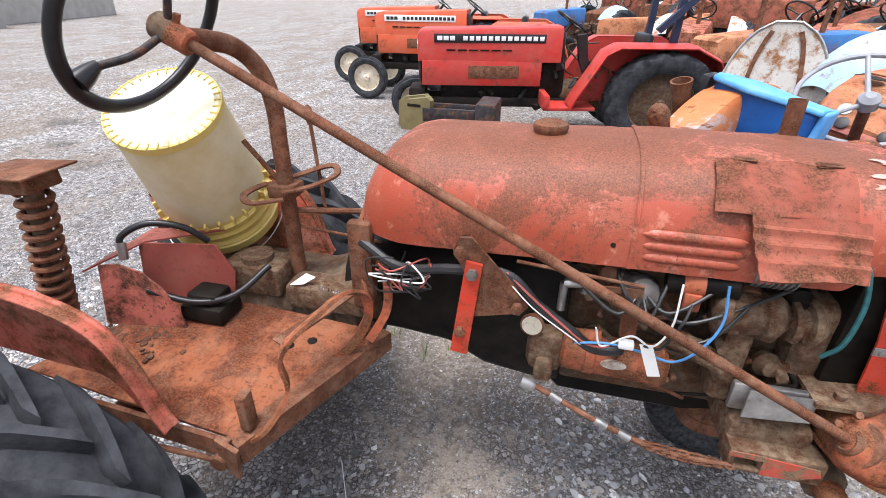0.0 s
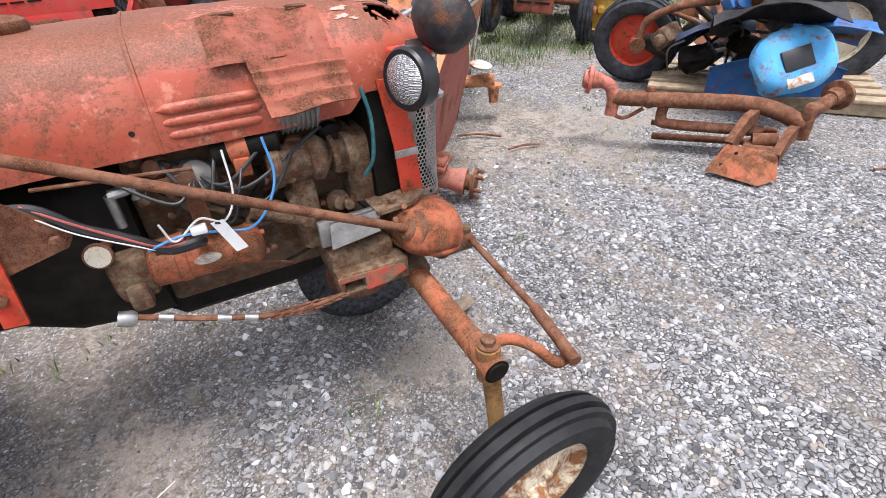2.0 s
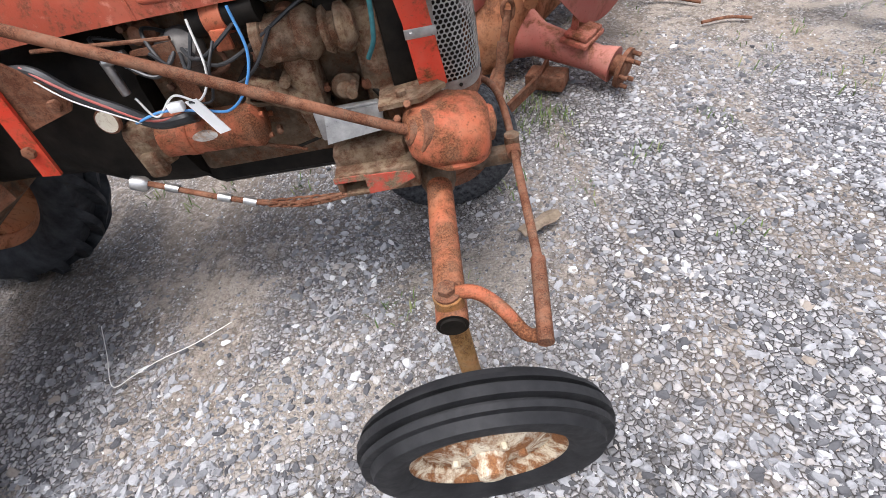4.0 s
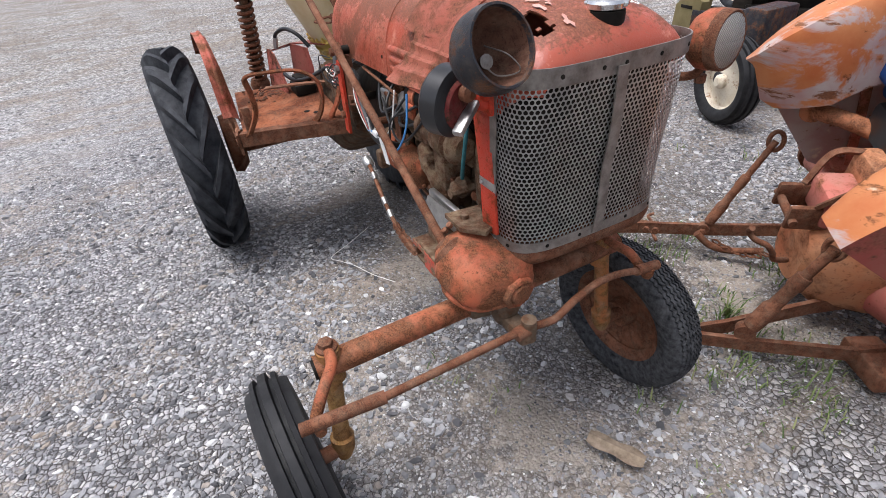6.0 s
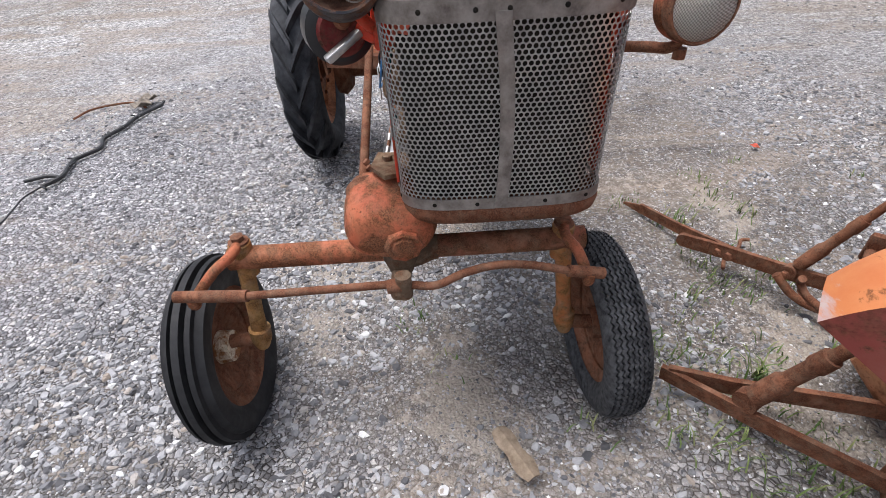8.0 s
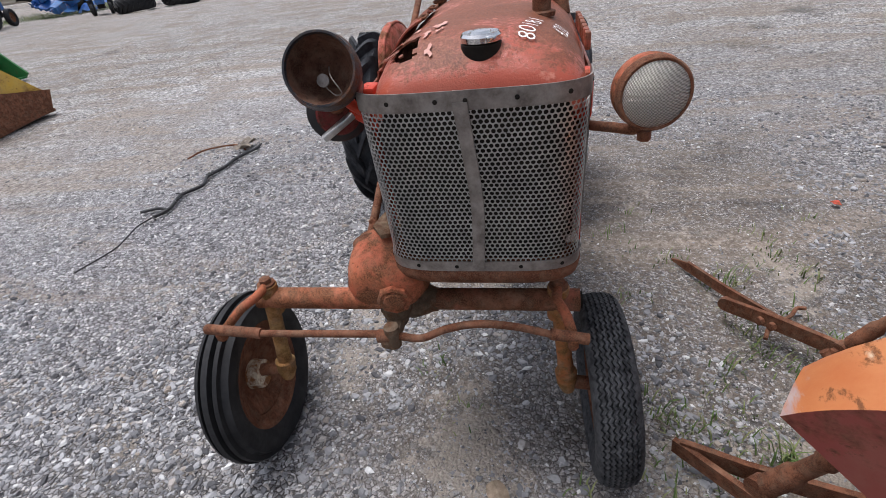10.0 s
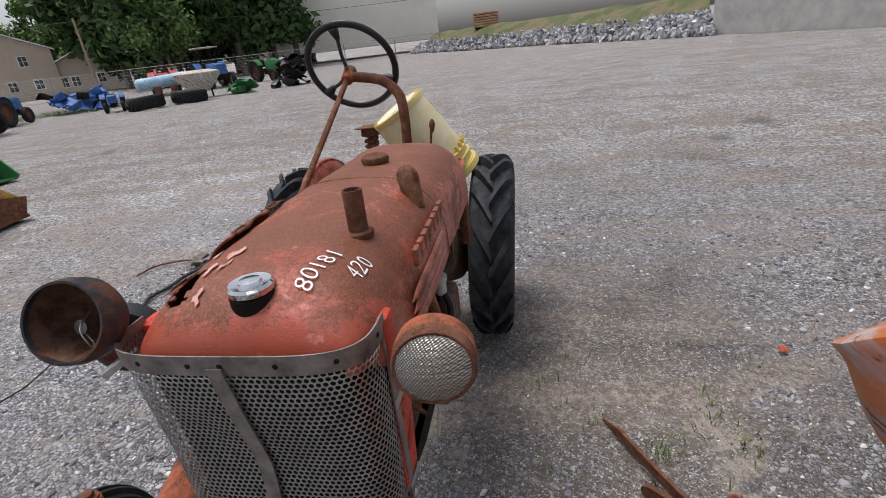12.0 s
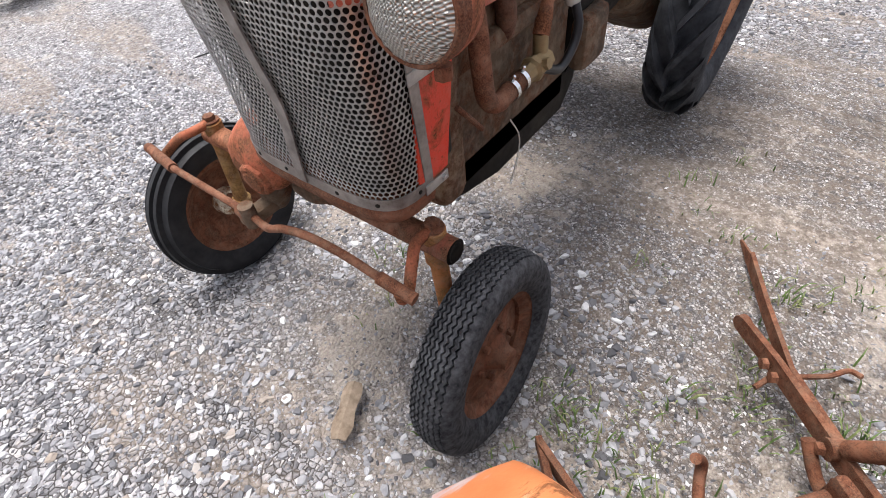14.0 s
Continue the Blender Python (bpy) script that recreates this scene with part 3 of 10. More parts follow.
def hood_sheet(x0, x1, nx, na, off, name, hole=None):
    bm = BM()
    xs = [x0 + (x1 - x0) * i / nx for i in range(nx + 1)]
    dents = lambda p: 0.0035 * noise.noise(p * 7) + 0.0015 * noise.noise(p * 23)
    loops = []
    for x in xs:
        loop = []
        for k in range(na + 1):
            p = hood_point(x, k / na, off)
            d = p - Vector((x, HC, 1.12))
            loop.append(p + d.normalized() * dents(p))
        loops.append(loop)
    rings(bm, loops, False)
    if hole:
        gone = [f for f in bm.faces if hole(f.calc_center_median())]
        bmesh.ops.delete(bm, geom=gone, context="FACES")
    bmesh.ops.recalc_face_normals(bm, faces=bm.faces)
    bmesh.ops.solidify(bm, geom=bm.faces[:], thickness=0.004)
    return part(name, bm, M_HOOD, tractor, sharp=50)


def torn(p):
    d = Vector(((p.x - 0.735) / 0.055, (p.y - 1.235) / 0.038, 0)).length
    return p.z > 1.22 and d < 0.85 + 0.5 * noise.noise(p * 60)


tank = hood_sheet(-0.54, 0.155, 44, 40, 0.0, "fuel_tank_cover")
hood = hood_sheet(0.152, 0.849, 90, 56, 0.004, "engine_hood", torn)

# bare pink primer round the torn corner
M_PINK = plain("bare_primer", (0.48, 0.20, 0.15), (0.60, 0.36, 0.30), 0.6, 25)
rf = random.Random(31)
for k in range(18):
    x, y = rf.uniform(0.62, 0.79), rf.uniform(1.20, 1.31)
    if torn(Vector((x, y, 1.27))):
        continue
    r = rf.uniform(0.004, 0.013)
    pts = []
    for i in range(11):
        a = i / 11 * 2 * math.pi
        q = r * rf.uniform(0.3, 1.7)
        px, py = x + q * math.cos(a) * 2.1, y + q * math.sin(a) * 0.9
        pts.append((px, py, hood_top(px, py) + 0.0085))
    bm = BM()
    bm.faces.new([bm.verts.new(p) for p in pts])
    part("bare_primer_flake", bm, M_PINK, hood)


def ribs(side, x0, x1, off=0.006):
    bm = BM()
    for z in (1.090, 1.118, 1.146):
        y = HC + side * (hood_size(0.3)[0] + off - 0.004)
        loops = []
        for i in range(13):
            x = x0 + (x1 - x0) * i / 12
            fade = min(1.0, 9 * min(i, 12 - i) / 12 + 0.12)
            loops.append([(x, y + side * 0.010 * fade * math.sin(math.pi * k / 5) - side * 0.003, z + 0.0125 * math.cos(math.pi * k / 5) * fade) for k in range(6)])
        rings(bm, loops, True)
    return bm


part("louvre_ribs", ribs(-1, 0.170, 0.388), M_HOOD, hood)
part("louvre_ribs", ribs(1, 0.19, 0.60), M_HOOD, hood)

# raised name on the far flank, as plain bars
x = 0.18
for wd in (0.036, 0.04, 0.036, 0.05, 0.04, 0.034, 0.034):
    p = HC + hood_size(0.3)[0] - 0.006
    bm = BM()
    vs = box(bm, (x, p - 0.004, 1.19), (x + wd, p + 0.010, 1.232), 0.004)
    part("raised_name_bar", bm, M_HOOD, hood, "raised name on the hood, worn to bars")
    x += wd + 0.012

# lapped seam between tank cover and hood
bm = BM()
loops = []
for k in range(41):
    a = k / 40
    loops.append([hood_point(0.150, a, 0.0035), hood_point(0.155, a, 0.0065), hood_point(0.159, a, 0.0065), hood_point(0.161, a, 0.003)])
rings(bm, loops, True)
part("lapped_seam", bm, M_HOOD, hood)

# bent side flap with pressed ribs, hanging out from the hood
bm = BM()
loops = []
for i in range(15):
    u = i / 14
    x = 0.372 + 0.215 * u
    loop = []
    for k in range(25):
        v = k / 24
        y = 1.142 - (0.105 - 0.035 * u) * v + 0.02 * math.sin(math.pi * v) * (1 - u)
        z = 1.215 - (0.100 + 0.003 * math.sin(7 * u)) * v
        rib = 0.006 * max(0.0, math.sin(2 * math.pi * (v * 4.0 + 0.1))) if 0.2 < v < 0.97 else 0
        loop.append(Vector((x + 0.012 * v * (1 - u), y - rib * 0.5, z + rib)))
    loops.append(loop)
shell(bm, loops, 0.004)
part("bent_side_flap", bm, M_PATCH, hood, "rusty side flap bent outward")

# riveted patch over the shoulder, with two hinges
bm = BM()
loops = []
for i in range(13):
    x = 0.30 + 0.265 * i / 12
    loops.append([hood_point(x, a, 0.018 + 0.004 * math.sin(x * 60) + 0.004 * (a < 0.17)) for a in [0.155 + 0.20 * k / 14 for k in range(15)]])
shell(bm, loops, 0.004)
patch = part("hood_patch", bm, M_PATCH, hood, "loose sheet patch on the hood shoulder")
for x in (0.335, 0.50):
    bm = BM()
    p = hood_point(x, 0.36, 0.017)
    for dy in (-0.012, 0.004):
        rod(bm, (x, p.y + dy, p.z + 0.001), (x + 0.045, p.y + dy, p.z), 0.0028, 6)
    for dx in (0, 0.045):
        rod(bm, (x + dx, p.y - 0.012, p.z), (x + dx, p.y + 0.004, p.z), 0.0028, 6)
    part("hinge", bm, M_RUST, patch)

for x, a in ((0.113, 0.035), (0.44, 0.17)):
    bm = BM()
    lathe(bm, [(0, 0.006), (0.001, 0.0055)], hood_point(x, a, 0.010 if x > 0.3 else 0.001), (0, -1, 0.15), 12)
    part("bolt_hole", bm, M_DARK, hood)

# caps, exhaust and pre-cleaner
bm = BM()
z = hood_top(-0.06, HC)
lathe(bm, [(-0.012, 0.036), (0.004, 0.044), (0.014, 0.046), (0.022, 0.043), (0.029, 0.030), (0.033, 0.008)], (-0.06, HC, z), (0, 0, 1), 26)
part("fuel_cap", bm, M_RUST, tractor, "rusted domed fuel cap")
bm = BM()
z = hood_top(0.775, HC + 0.015)
lathe(bm, [(-0.03, 0.041), (0.006, 0.041), (0.008, 0.036)], (0.775, HC + 0.015, z), (0, 0, 1), 24)
collar = part("radiator_neck", bm, M_DARK, tractor)
bm = BM()
pr = [(0.008, 0.030), (0.010, 0.040), (0.020, 0.041), (0.026, 0.037), (0.024, 0.022), (0.029, 0.020), (0.031, 0.006)]
lathe(bm, pr, (0.775, HC + 0.015, z), (0, 0, 1), 28)
for a in (0.6, 0.6 + math.pi):
    box(bm, (0.03, -0.011, 0.012), (0.046, 0.011, 0.024), 0.004, Matrix.Translation((0.775, HC + 0.015, z)) @ Matrix.Rotation(a, 4, "Z"))
part("radiator_cap", bm, M_CHROME, tractor, "bright metal pressure cap")
bm = BM()
z = hood_top(0.538, 1.52)
lathe(bm, [(-0.06, 0.0215), (0.098, 0.0215), (0.098, 0.018), (-0.03, 0.018)], (0.538, 1.522, z), (-0.02, 0, 1), 24, (True, True))
ex = part("exhaust_stub", bm, M_RUST, tractor, "rusty open exhaust stub")
bm = BM()
lathe(bm, [(-0.004, 0.031), (0.006, 0.032), (0.009, 0.024)], (0.538, 1.522, z), (0, 0, 1), 22)
part("exhaust_collar", bm, M_RUST, ex)
bm = BM()
base, tip = Vector((0.255, 1.585, 1.235)), Vector((0.215, 1.555, 1.335))
prof = [(0, 0.021), (0.05, 0.026), (0.085, 0.03), (0.105, 0.027), (0.118, 0.015), (0.121, 0.003)]
vs = lathe(bm, prof, base, tip - base, 22)
bmesh.ops.subdivide_edges(bm, edges=bm.edges[:], cuts=2, use_grid_fill=True)
for v in bm.verts:
    v.co += Vector((1, 1, 1)) * 0.0035 * noise.noise(v.co * 120)
part("air_intake_stub", bm, M_RUST, tractor, "pitted rusty air intake stub")


def text_mesh(body, size, thick):
    cu = bpy.data.curves.new("writing", "FONT")
    cu.body, cu.size, cu.offset, cu.resolution_u = body, size, thick, 3
    tmp = bpy.data.objects.new("writing", cu)
    scene.collection.objects.link(tmp)
    me = bpy.data.meshes.new_from_object(tmp.evaluated_get(bpy.context.evaluated_depsgraph_get()))
    bpy.data.objects.remove(tmp)
    return me


def painted(body, ox, oy, turn, size):
    me = text_mesh(body, size, -0.0004)
    bm = BM()
    bm.from_mesh(me)
    bmesh.ops.triangulate(bm, faces=bm.faces[:])
    bmesh.ops.subdivide_edges(bm, edges=[e for e in bm.edges if e.calc_length() > 0.010], cuts=2)
    rot = Matrix.Rotation(radians(turn), 4, "Z")
    for v in bm.verts:
        wob = 0.0035 * noise.noise(Vector((v.co.x * 45, v.co.y * 45, ox)))
        p = rot @ Vector((v.co.x * 1.12 + wob, v.co.y + wob + 0.004 * math.sin(v.co.x * 38), 0))
        v.co = (ox + p.x, oy + p.y, hood_top(ox + p.x, oy + p.y) + 0.0085)
    part("painted_number", bm, M_WHITE, hood, "hand-painted white number")


NUM1, NUM2 = ((0.774, 1.506), (0.706, 1.572))
painted("80181", *NUM1, 172, 0.048)
painted("420", *NUM2, 170, 0.042)

# dash end plate and steering support under the tank
bm = BM()
pts = []
for k in range(21):
    a = math.pi * k / 20
    pts.append((-0.535, HC - 0.20 * math.cos(a), 0.98 + 0.13 * math.sin(a)))
plate(bm, pts, (-1, 0, 0), 0.012)
box(bm, (-0.56, HC - 0.225, 0.80), (-0.49, HC - 0.185, 1.075), 0.012)
box(bm, (-0.56, HC + 0.185, 0.80), (-0.49, HC + 0.225, 1.075), 0.012)
part("dash_support", bm, M_RUST, tractor)

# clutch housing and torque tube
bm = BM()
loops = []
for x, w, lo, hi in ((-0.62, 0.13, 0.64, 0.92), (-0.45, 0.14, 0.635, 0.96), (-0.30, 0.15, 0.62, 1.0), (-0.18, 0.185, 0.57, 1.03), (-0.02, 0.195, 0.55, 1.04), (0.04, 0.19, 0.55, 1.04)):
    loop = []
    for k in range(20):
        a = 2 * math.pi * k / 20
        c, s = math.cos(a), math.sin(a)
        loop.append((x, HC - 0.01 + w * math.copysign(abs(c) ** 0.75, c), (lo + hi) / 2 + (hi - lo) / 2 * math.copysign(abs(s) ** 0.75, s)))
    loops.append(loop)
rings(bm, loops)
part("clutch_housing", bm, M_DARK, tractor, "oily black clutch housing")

# engine
bm = BM()
box(bm, (0.04, 1.24, 0.60), (0.58, 1.55, 0.98), 0.02)
box(bm, (0.05, 1.22, 0.90), (0.57, 1.56, 1.04), 0.015)
for x in (0.12, 0.25, 0.38, 0.50):
    rod(bm, (x, 1.225, 0.78), (x, 1.235, 0.78), 0.035, 16)
part("engine_block", bm, M_GREASE, tractor)
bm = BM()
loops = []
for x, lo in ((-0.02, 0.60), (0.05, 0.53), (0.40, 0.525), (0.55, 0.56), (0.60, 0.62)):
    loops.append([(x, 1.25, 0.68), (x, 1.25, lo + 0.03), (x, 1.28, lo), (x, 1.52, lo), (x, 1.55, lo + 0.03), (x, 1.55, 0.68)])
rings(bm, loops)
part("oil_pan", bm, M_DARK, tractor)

# starter with its name plate
bm = BM()
lathe(bm, [(0, 0.040), (0.008, 0.052), (0.06, 0.052), (0.062, 0.055), (0.085, 0.055), (0.087, 0.052), (0.225, 0.052), (0.232, 0.056), (0.25, 0.055), (0.262, 0.044), (0.27, 0.02)], (0.035, 1.165, 0.775), (1, -0.02, -0.03), 26)
rod(bm, (0.06, 1.155, 0.825), (0.13, 1.155, 0.83), 0.022, 16)
for a in range(3):
    bolt(bm, (0.30, 1.165 + 0.035 * math.cos(a * 2.1), 0.767 + 0.035 * math.sin(a * 2.1)), (1, 0, 0), 0.007)
st = part("starter_motor", bm, M_ORANGE, tractor, "orange starter motor with oval plate")
bm = BM()
loops = [[(0.165 + 0.032 * s * math.cos(a), 1.113 - h, 0.785 + 0.013 * s * math.sin(a)) for a in [2 * math.pi * k / 18 for k in range(18)]] for s, h in ((1, -0.006), (1, 0.0025), (0.9, 0.003))]
rings(bm, loops)
part("oval_name_plate", bm, M_GREYWHITE, st)
bm = BM()
box(bm, (-0.055, 1.13, 0.70), (0.045, 1.26, 0.83), 0.03)
box(bm, (-0.03, 1.11, 0.69), (0.02, 1.15, 0.76), 0.012)
part("starter_flange", bm, M_MUD, tractor)

# mud-caked generator group and front cover behind the rod
def muddy(name, bm, parent, label=""):
    bmesh.ops.subdivide_edges(bm, edges=[e for e in bm.edges if e.calc_length() > 0.025], cuts=2, use_grid_fill=True)
    for v in bm.verts:
        v.co += Vector((0.4, 1, 1)) * (0.004 * noise.noise(v.co * 40) + 0.002 * noise.noise(v.co * 110))
    return part(name, bm, M_MUD, parent, label)


bm = BM()
lathe(bm, [(0, 0.03), (0.01, 0.056), (0.03, 0.056), (0.034, 0.050), (0.10, 0.050), (0.104, 0.058), (0.13, 0.058), (0.14, 0.05), (0.16, 0.03)], (0.36, 1.16, 0.96), (1, 0.02, 0), 22)
gen = muddy("generator", bm, tractor, "generator caked with mud")
bm = BM()
lathe(bm, [(0, 0.045), (0.012, 0.05), (0.018, 0.036), (0.03, 0.036), (0.036, 0.05), (0.05, 0.05), (0.07, 0.03)], (0.52, 1.15, 0.96), (1, 0.0, 0.03), 18)
muddy("drive_pulley", bm, gen)
bm = BM()
tube(bm, [(0.30, 1.17, 0.86), (0.36, 1.15, 0.84), (0.42, 1.15, 0.80), (0.43, 1.17, 0.72)], 0.028, 12)
muddy("water_pipe", bm, tractor)
bm = BM()
box(bm, (0.40, 1.14, 0.70), (0.47, 1.24, 0.92), 0.02)
muddy("generator_bracket", bm, gen)
bm = BM()
box(bm, (0.56, 1.18, 0.62), (0.66, 1.58, 0.99), 0.03)
muddy("front_cover", bm, tractor)
for k in range(9):
    x, z = random.uniform(0.33, 0.6), random.uniform(0.74, 1.0)
    bm = BM()
    rod(bm, (x, 1.12, z), (x, 1.2, z), random.uniform(0.008, 0.02), 8)
    part("stud", bm, M_MUD, tractor)
bm = BM()
rod(bm, (0.25, 1.17, 1.02), (0.40, 1.16, 1.03), 0.033, 18)
coil = part("ignition_coil", bm, M_DARK, tractor)
re_ = random.Random(77)
for k in range(34):
    x, z = re_.uniform(0.06, 0.58), re_.uniform(0.72, 1.03)
    y = re_.uniform(1.17, 1.215)
    bm = BM()
    if k % 3 == 0:
        bolt(bm, (x, y, z), (re_.uniform(-0.3, 0.3), -1, 0.1), re_.uniform(0.008, 0.014), re_.uniform(0.012, 0.03))
        nm = "bolt"
    elif k % 3 == 1:
        tube(bm, [(x, y, z), (x + re_.uniform(-0.05, 0.05), y - 0.03, z - 0.03), (x + re_.uniform(-0.1, 0.1), y - 0.01, z - re_.uniform(0.05, 0.12))], re_.uniform(0.004, 0.009), 8)
        nm = "pipe"
    else:
        lathe(bm, [(0, 0.03), (0.02, 0.032), (0.03, 0.022), (0.045, 0.02), (0.05, 0.008)], (x, y, z), (re_.uniform(-0.5, 0.5), -1, re_.uniform(-0.4, 0.4)), 14)
        nm = "fitting"
    part(nm, bm, re_.choice((M_GREASE, M_RUSTD, M_MUD, M_DARK, M_RUST)), tractor)
bm = BM()
for x in (0.285, ):
    lathe(bm, [(0, 0.034), (0, 0.037), (0.045, 0.037), (0.045, 0.034)], (x, 1.168, 1.022), (1, -0.066, 0.06), 20)
box(bm, (0.287, 1.125, 0.965), (0.325, 1.14, 1.01), 0.004)
part("coil_strap", bm, M_ORANGE, coil, "orange strap")
bm = BM()
rod(bm, (0.18, 1.2, 0.9), (0.18, 1.17, 1.0), 0.035, 16)
lathe(bm, [(0, 0.04), (0.03, 0.045), (0.05, 0.035), (0.06, 0.01)], (0.20, 1.19, 0.965), (0.1, -1, 0.5), 18)
part("distributor", bm, metal("cast_alloy", (0.10, 0.09, 0.08), (0.24, 0.22, 0.20), 0.6, 0.5, 30), tractor)
bm = BM()
lathe(bm, [(0, 0.024), (0.004, 0.031), (0.012, 0.031), (0.014, 0.028)], (-0.045, 1.142, 0.855), (-0.1, -1, 0.15), 20)
rod(bm, (-0.045, 1.14, 0.855), (-0.02, 1.24, 0.85), 0.013, 10)
ga = part("pressure_gauge", bm, M_RUST, tractor)
bm = BM()
lathe(bm, [(0.0125, 0.027), (0.0145, 0.026)], (-0.045, 1.142, 0.855), (-0.1, -1, 0.15), 20)
part("gauge_glass", bm, M_CREAM, ga)
bm = BM()
tube(bm, [(0.02, 1.16, 0.98), (0.02, 1.16, 0.90)], 0.011, 10)
tube(bm, [(0.02, 1.16, 0.98), (0.07, 1.16, 0.985), (0.07, 1.16, 0.96)], 0.013, 10, smooth=False)
part("elbow_fitting", bm, M_STEEL, tractor)

# triangular bracket bolted to the housing
bm = BM()
y0 = 1.10
tilt = lambda pts: [(x, y0 + 0.0, z) for x, z in pts]
plate(bm, tilt([(-0.235, 1.105), (-0.205, 1.108), (-0.135, 1.03), (-0.062, 0.965), (-0.06, 0.935), (-0.075, 0.915), (-0.195, 0.885), (-0.215, 1.0), (-0.25, 1.07)]), (0, -1, 0), 0.008)
br = part("triangular_bracket", bm, M_RUST, tractor)
bm = BM()
plate(bm, [(-0.215, y0 - 0.012, 1.05), (-0.175, y0 - 0.012, 1.045), (-0.205, y0 - 0.012, 0.77), (-0.25, y0 - 0.012, 0.775)], (0, -1, 0), 0.010)
part("bracket_bar", bm, M_BRIGHT, br, "bright red flat bar")
for x, z in ((-0.229, 1.076), (-0.198, 1.02), (-0.225, 0.845), (-0.085, 0.94)):
    bm = BM()
    bolt(bm, (x, y0 - 0.02, z), (0, -1, 0), 0.015, 0.014)
    part("bolt", bm, M_STRAP if z == 1.02 else M_RUST, br)
for x, z in ((-0.229, 1.076), (-0.2, 0.9)):
    bm = BM()
    rod(bm, (x, y0, z), (x, 1.24, z), 0.016, 10)
    part("bracket_spacer", bm, M_DARK, br)

# plates and wires along the engine's side
bm = BM()
plate(bm, [(0.10, 1.135, 0.99), (0.105, 1.135, 1.0), (0.20, 1.135, 1.005), (0.205, 1.135, 0.87), (0.19, 1.135, 0.84), (0.165, 1.135, 0.87), (0.16, 1.135, 0.985)], (0, -1, 0), 0.005)
rod(bm, (-0.1, 1.14, 1.035), (0.20, 1.135, 1.01), 0.005, 8)
part("rusty_stay", bm, M_RUST, tractor)


def wire(name, pts, r, kind):
    bm = BM()
    tube(bm, pts, r, 8, 8)
    return part(name, bm, M_WIRES[kind], tractor)


wire("wiring_loom", [(-0.52, 1.17, 1.02), (-0.40, 1.13, 0.98), (-0.26, 1.12, 1.0), (-0.12, 1.11, 1.01), (-0.04, 1.09, 0.95), (0.04, 1.08, 0.90), (0.10, 1.08, 0.855), (0.165, 1.09, 0.85), (0.16, 1.13, 0.83)], 0.0135, "black")
wire("loom_wire", [(-0.12, 1.105, 1.02), (-0.05, 1.08, 0.972), (0.02, 1.07, 0.92), (0.09, 1.07, 0.87), (0.15, 1.085, 0.86)], 0.003, "red")
wire("loom_wire", [(-0.12, 1.10, 1.005), (-0.05, 1.075, 0.95), (0.03, 1.065, 0.90), (0.10, 1.07, 0.85)], 0.0018, "white")
for k in range(7):
    c = Vector((-0.44 + 0.03 * k / 7, 1.10, 0.96))
    pts = [c + Vector((random.uniform(-0.06, 0.12), random.uniform(-0.02, 0.06), random.uniform(-0.06, 0.06))) for _ in range(6)]
    wire("loose_wire", pts, 0.0024, random.choice(["black", "black", "white", "red"]))
wire("blue_wire", [(0.36, 1.10, 1.06), (0.365, 1.085, 0.97), (0.33, 1.07, 0.90), (0.28, 1.06, 0.865), (0.22, 1.07, 0.87), (0.14, 1.06, 0.89), (0.06, 1.07, 0.87)], 0.0032, "blue")
wire("white_wire", [(0.27, 1.10, 1.05), (0.265, 1.08, 0.95), (0.23, 1.06, 0.90), (0.18, 1.06, 0.92), (0.12, 1.06, 0.88), (0.10, 1.06, 0.93)], 0.0026, "white")
wire("white_wire", [(0.30, 1.10, 1.0), (0.28, 1.07, 0.96), (0.25, 1.07, 0.89), (0.21, 1.05, 0.905)], 0.0032, "black")
wire("black_wire", [(0.42, 1.12, 1.0), (0.36, 1.09, 0.93), (0.30, 1.08, 0.91), (0.22, 1.09, 0.94), (0.16, 1.1, 1.0)], 0.004, "black")
for k in range(5):
    x = 0.14 + 0.04 * k
    wire("spark_plug_lead", [(0.20, 1.15, 0.99), (x, 1.10, 0.95 + 0.02 * (k % 2)), (x + 0.08 * (k - 1.5), 1.16, 1.03), (0.1 + 0.1 * k, 1.21, 0.98)], 0.0045, "black")
bm = BM()
plate(bm, [(0.20, 1.055, 0.905), (0.228, 1.055, 0.908), (0.262, 1.058, 0.82), (0.234, 1.058, 0.815)], (0, -1, 0), 0.003)
part("white_tag", bm, M_WHITE, tractor, "white paper tag hanging on the wires")
bm = BM()
box(bm, (0.155, 1.05, 0.885), (0.19, 1.07, 0.905), 0.004)
part("white_connector", bm, M_WHITE, tractor)

# alternator fins under the flap
M_ALLOY = metal("dull_alloy", (0.15, 0.15, 0.145), (0.28, 0.28, 0.27), 0.6, 0.5)
bm = BM()
lathe(bm, [(0, 0.04), (0.02, 0.05), (0.10, 0.05), (0.115, 0.04)], (0.40, 1.18, 1.085), (1, 0, 0), 22)
alt = part("alternator", bm, M_ALLOY, tractor, "dull alloy alternator with cooling fins")
for k in range(8):
    bm = BM()
    lathe(bm, [(0, 0.0495), (0.0, 0.055), (0.004, 0.055), (0.004, 0.0495)], (0.415 + 0.012 * k, 1.18, 1.085), (1, 0, 0), 20)
    part("fin", bm, M_ALLOY, alt)

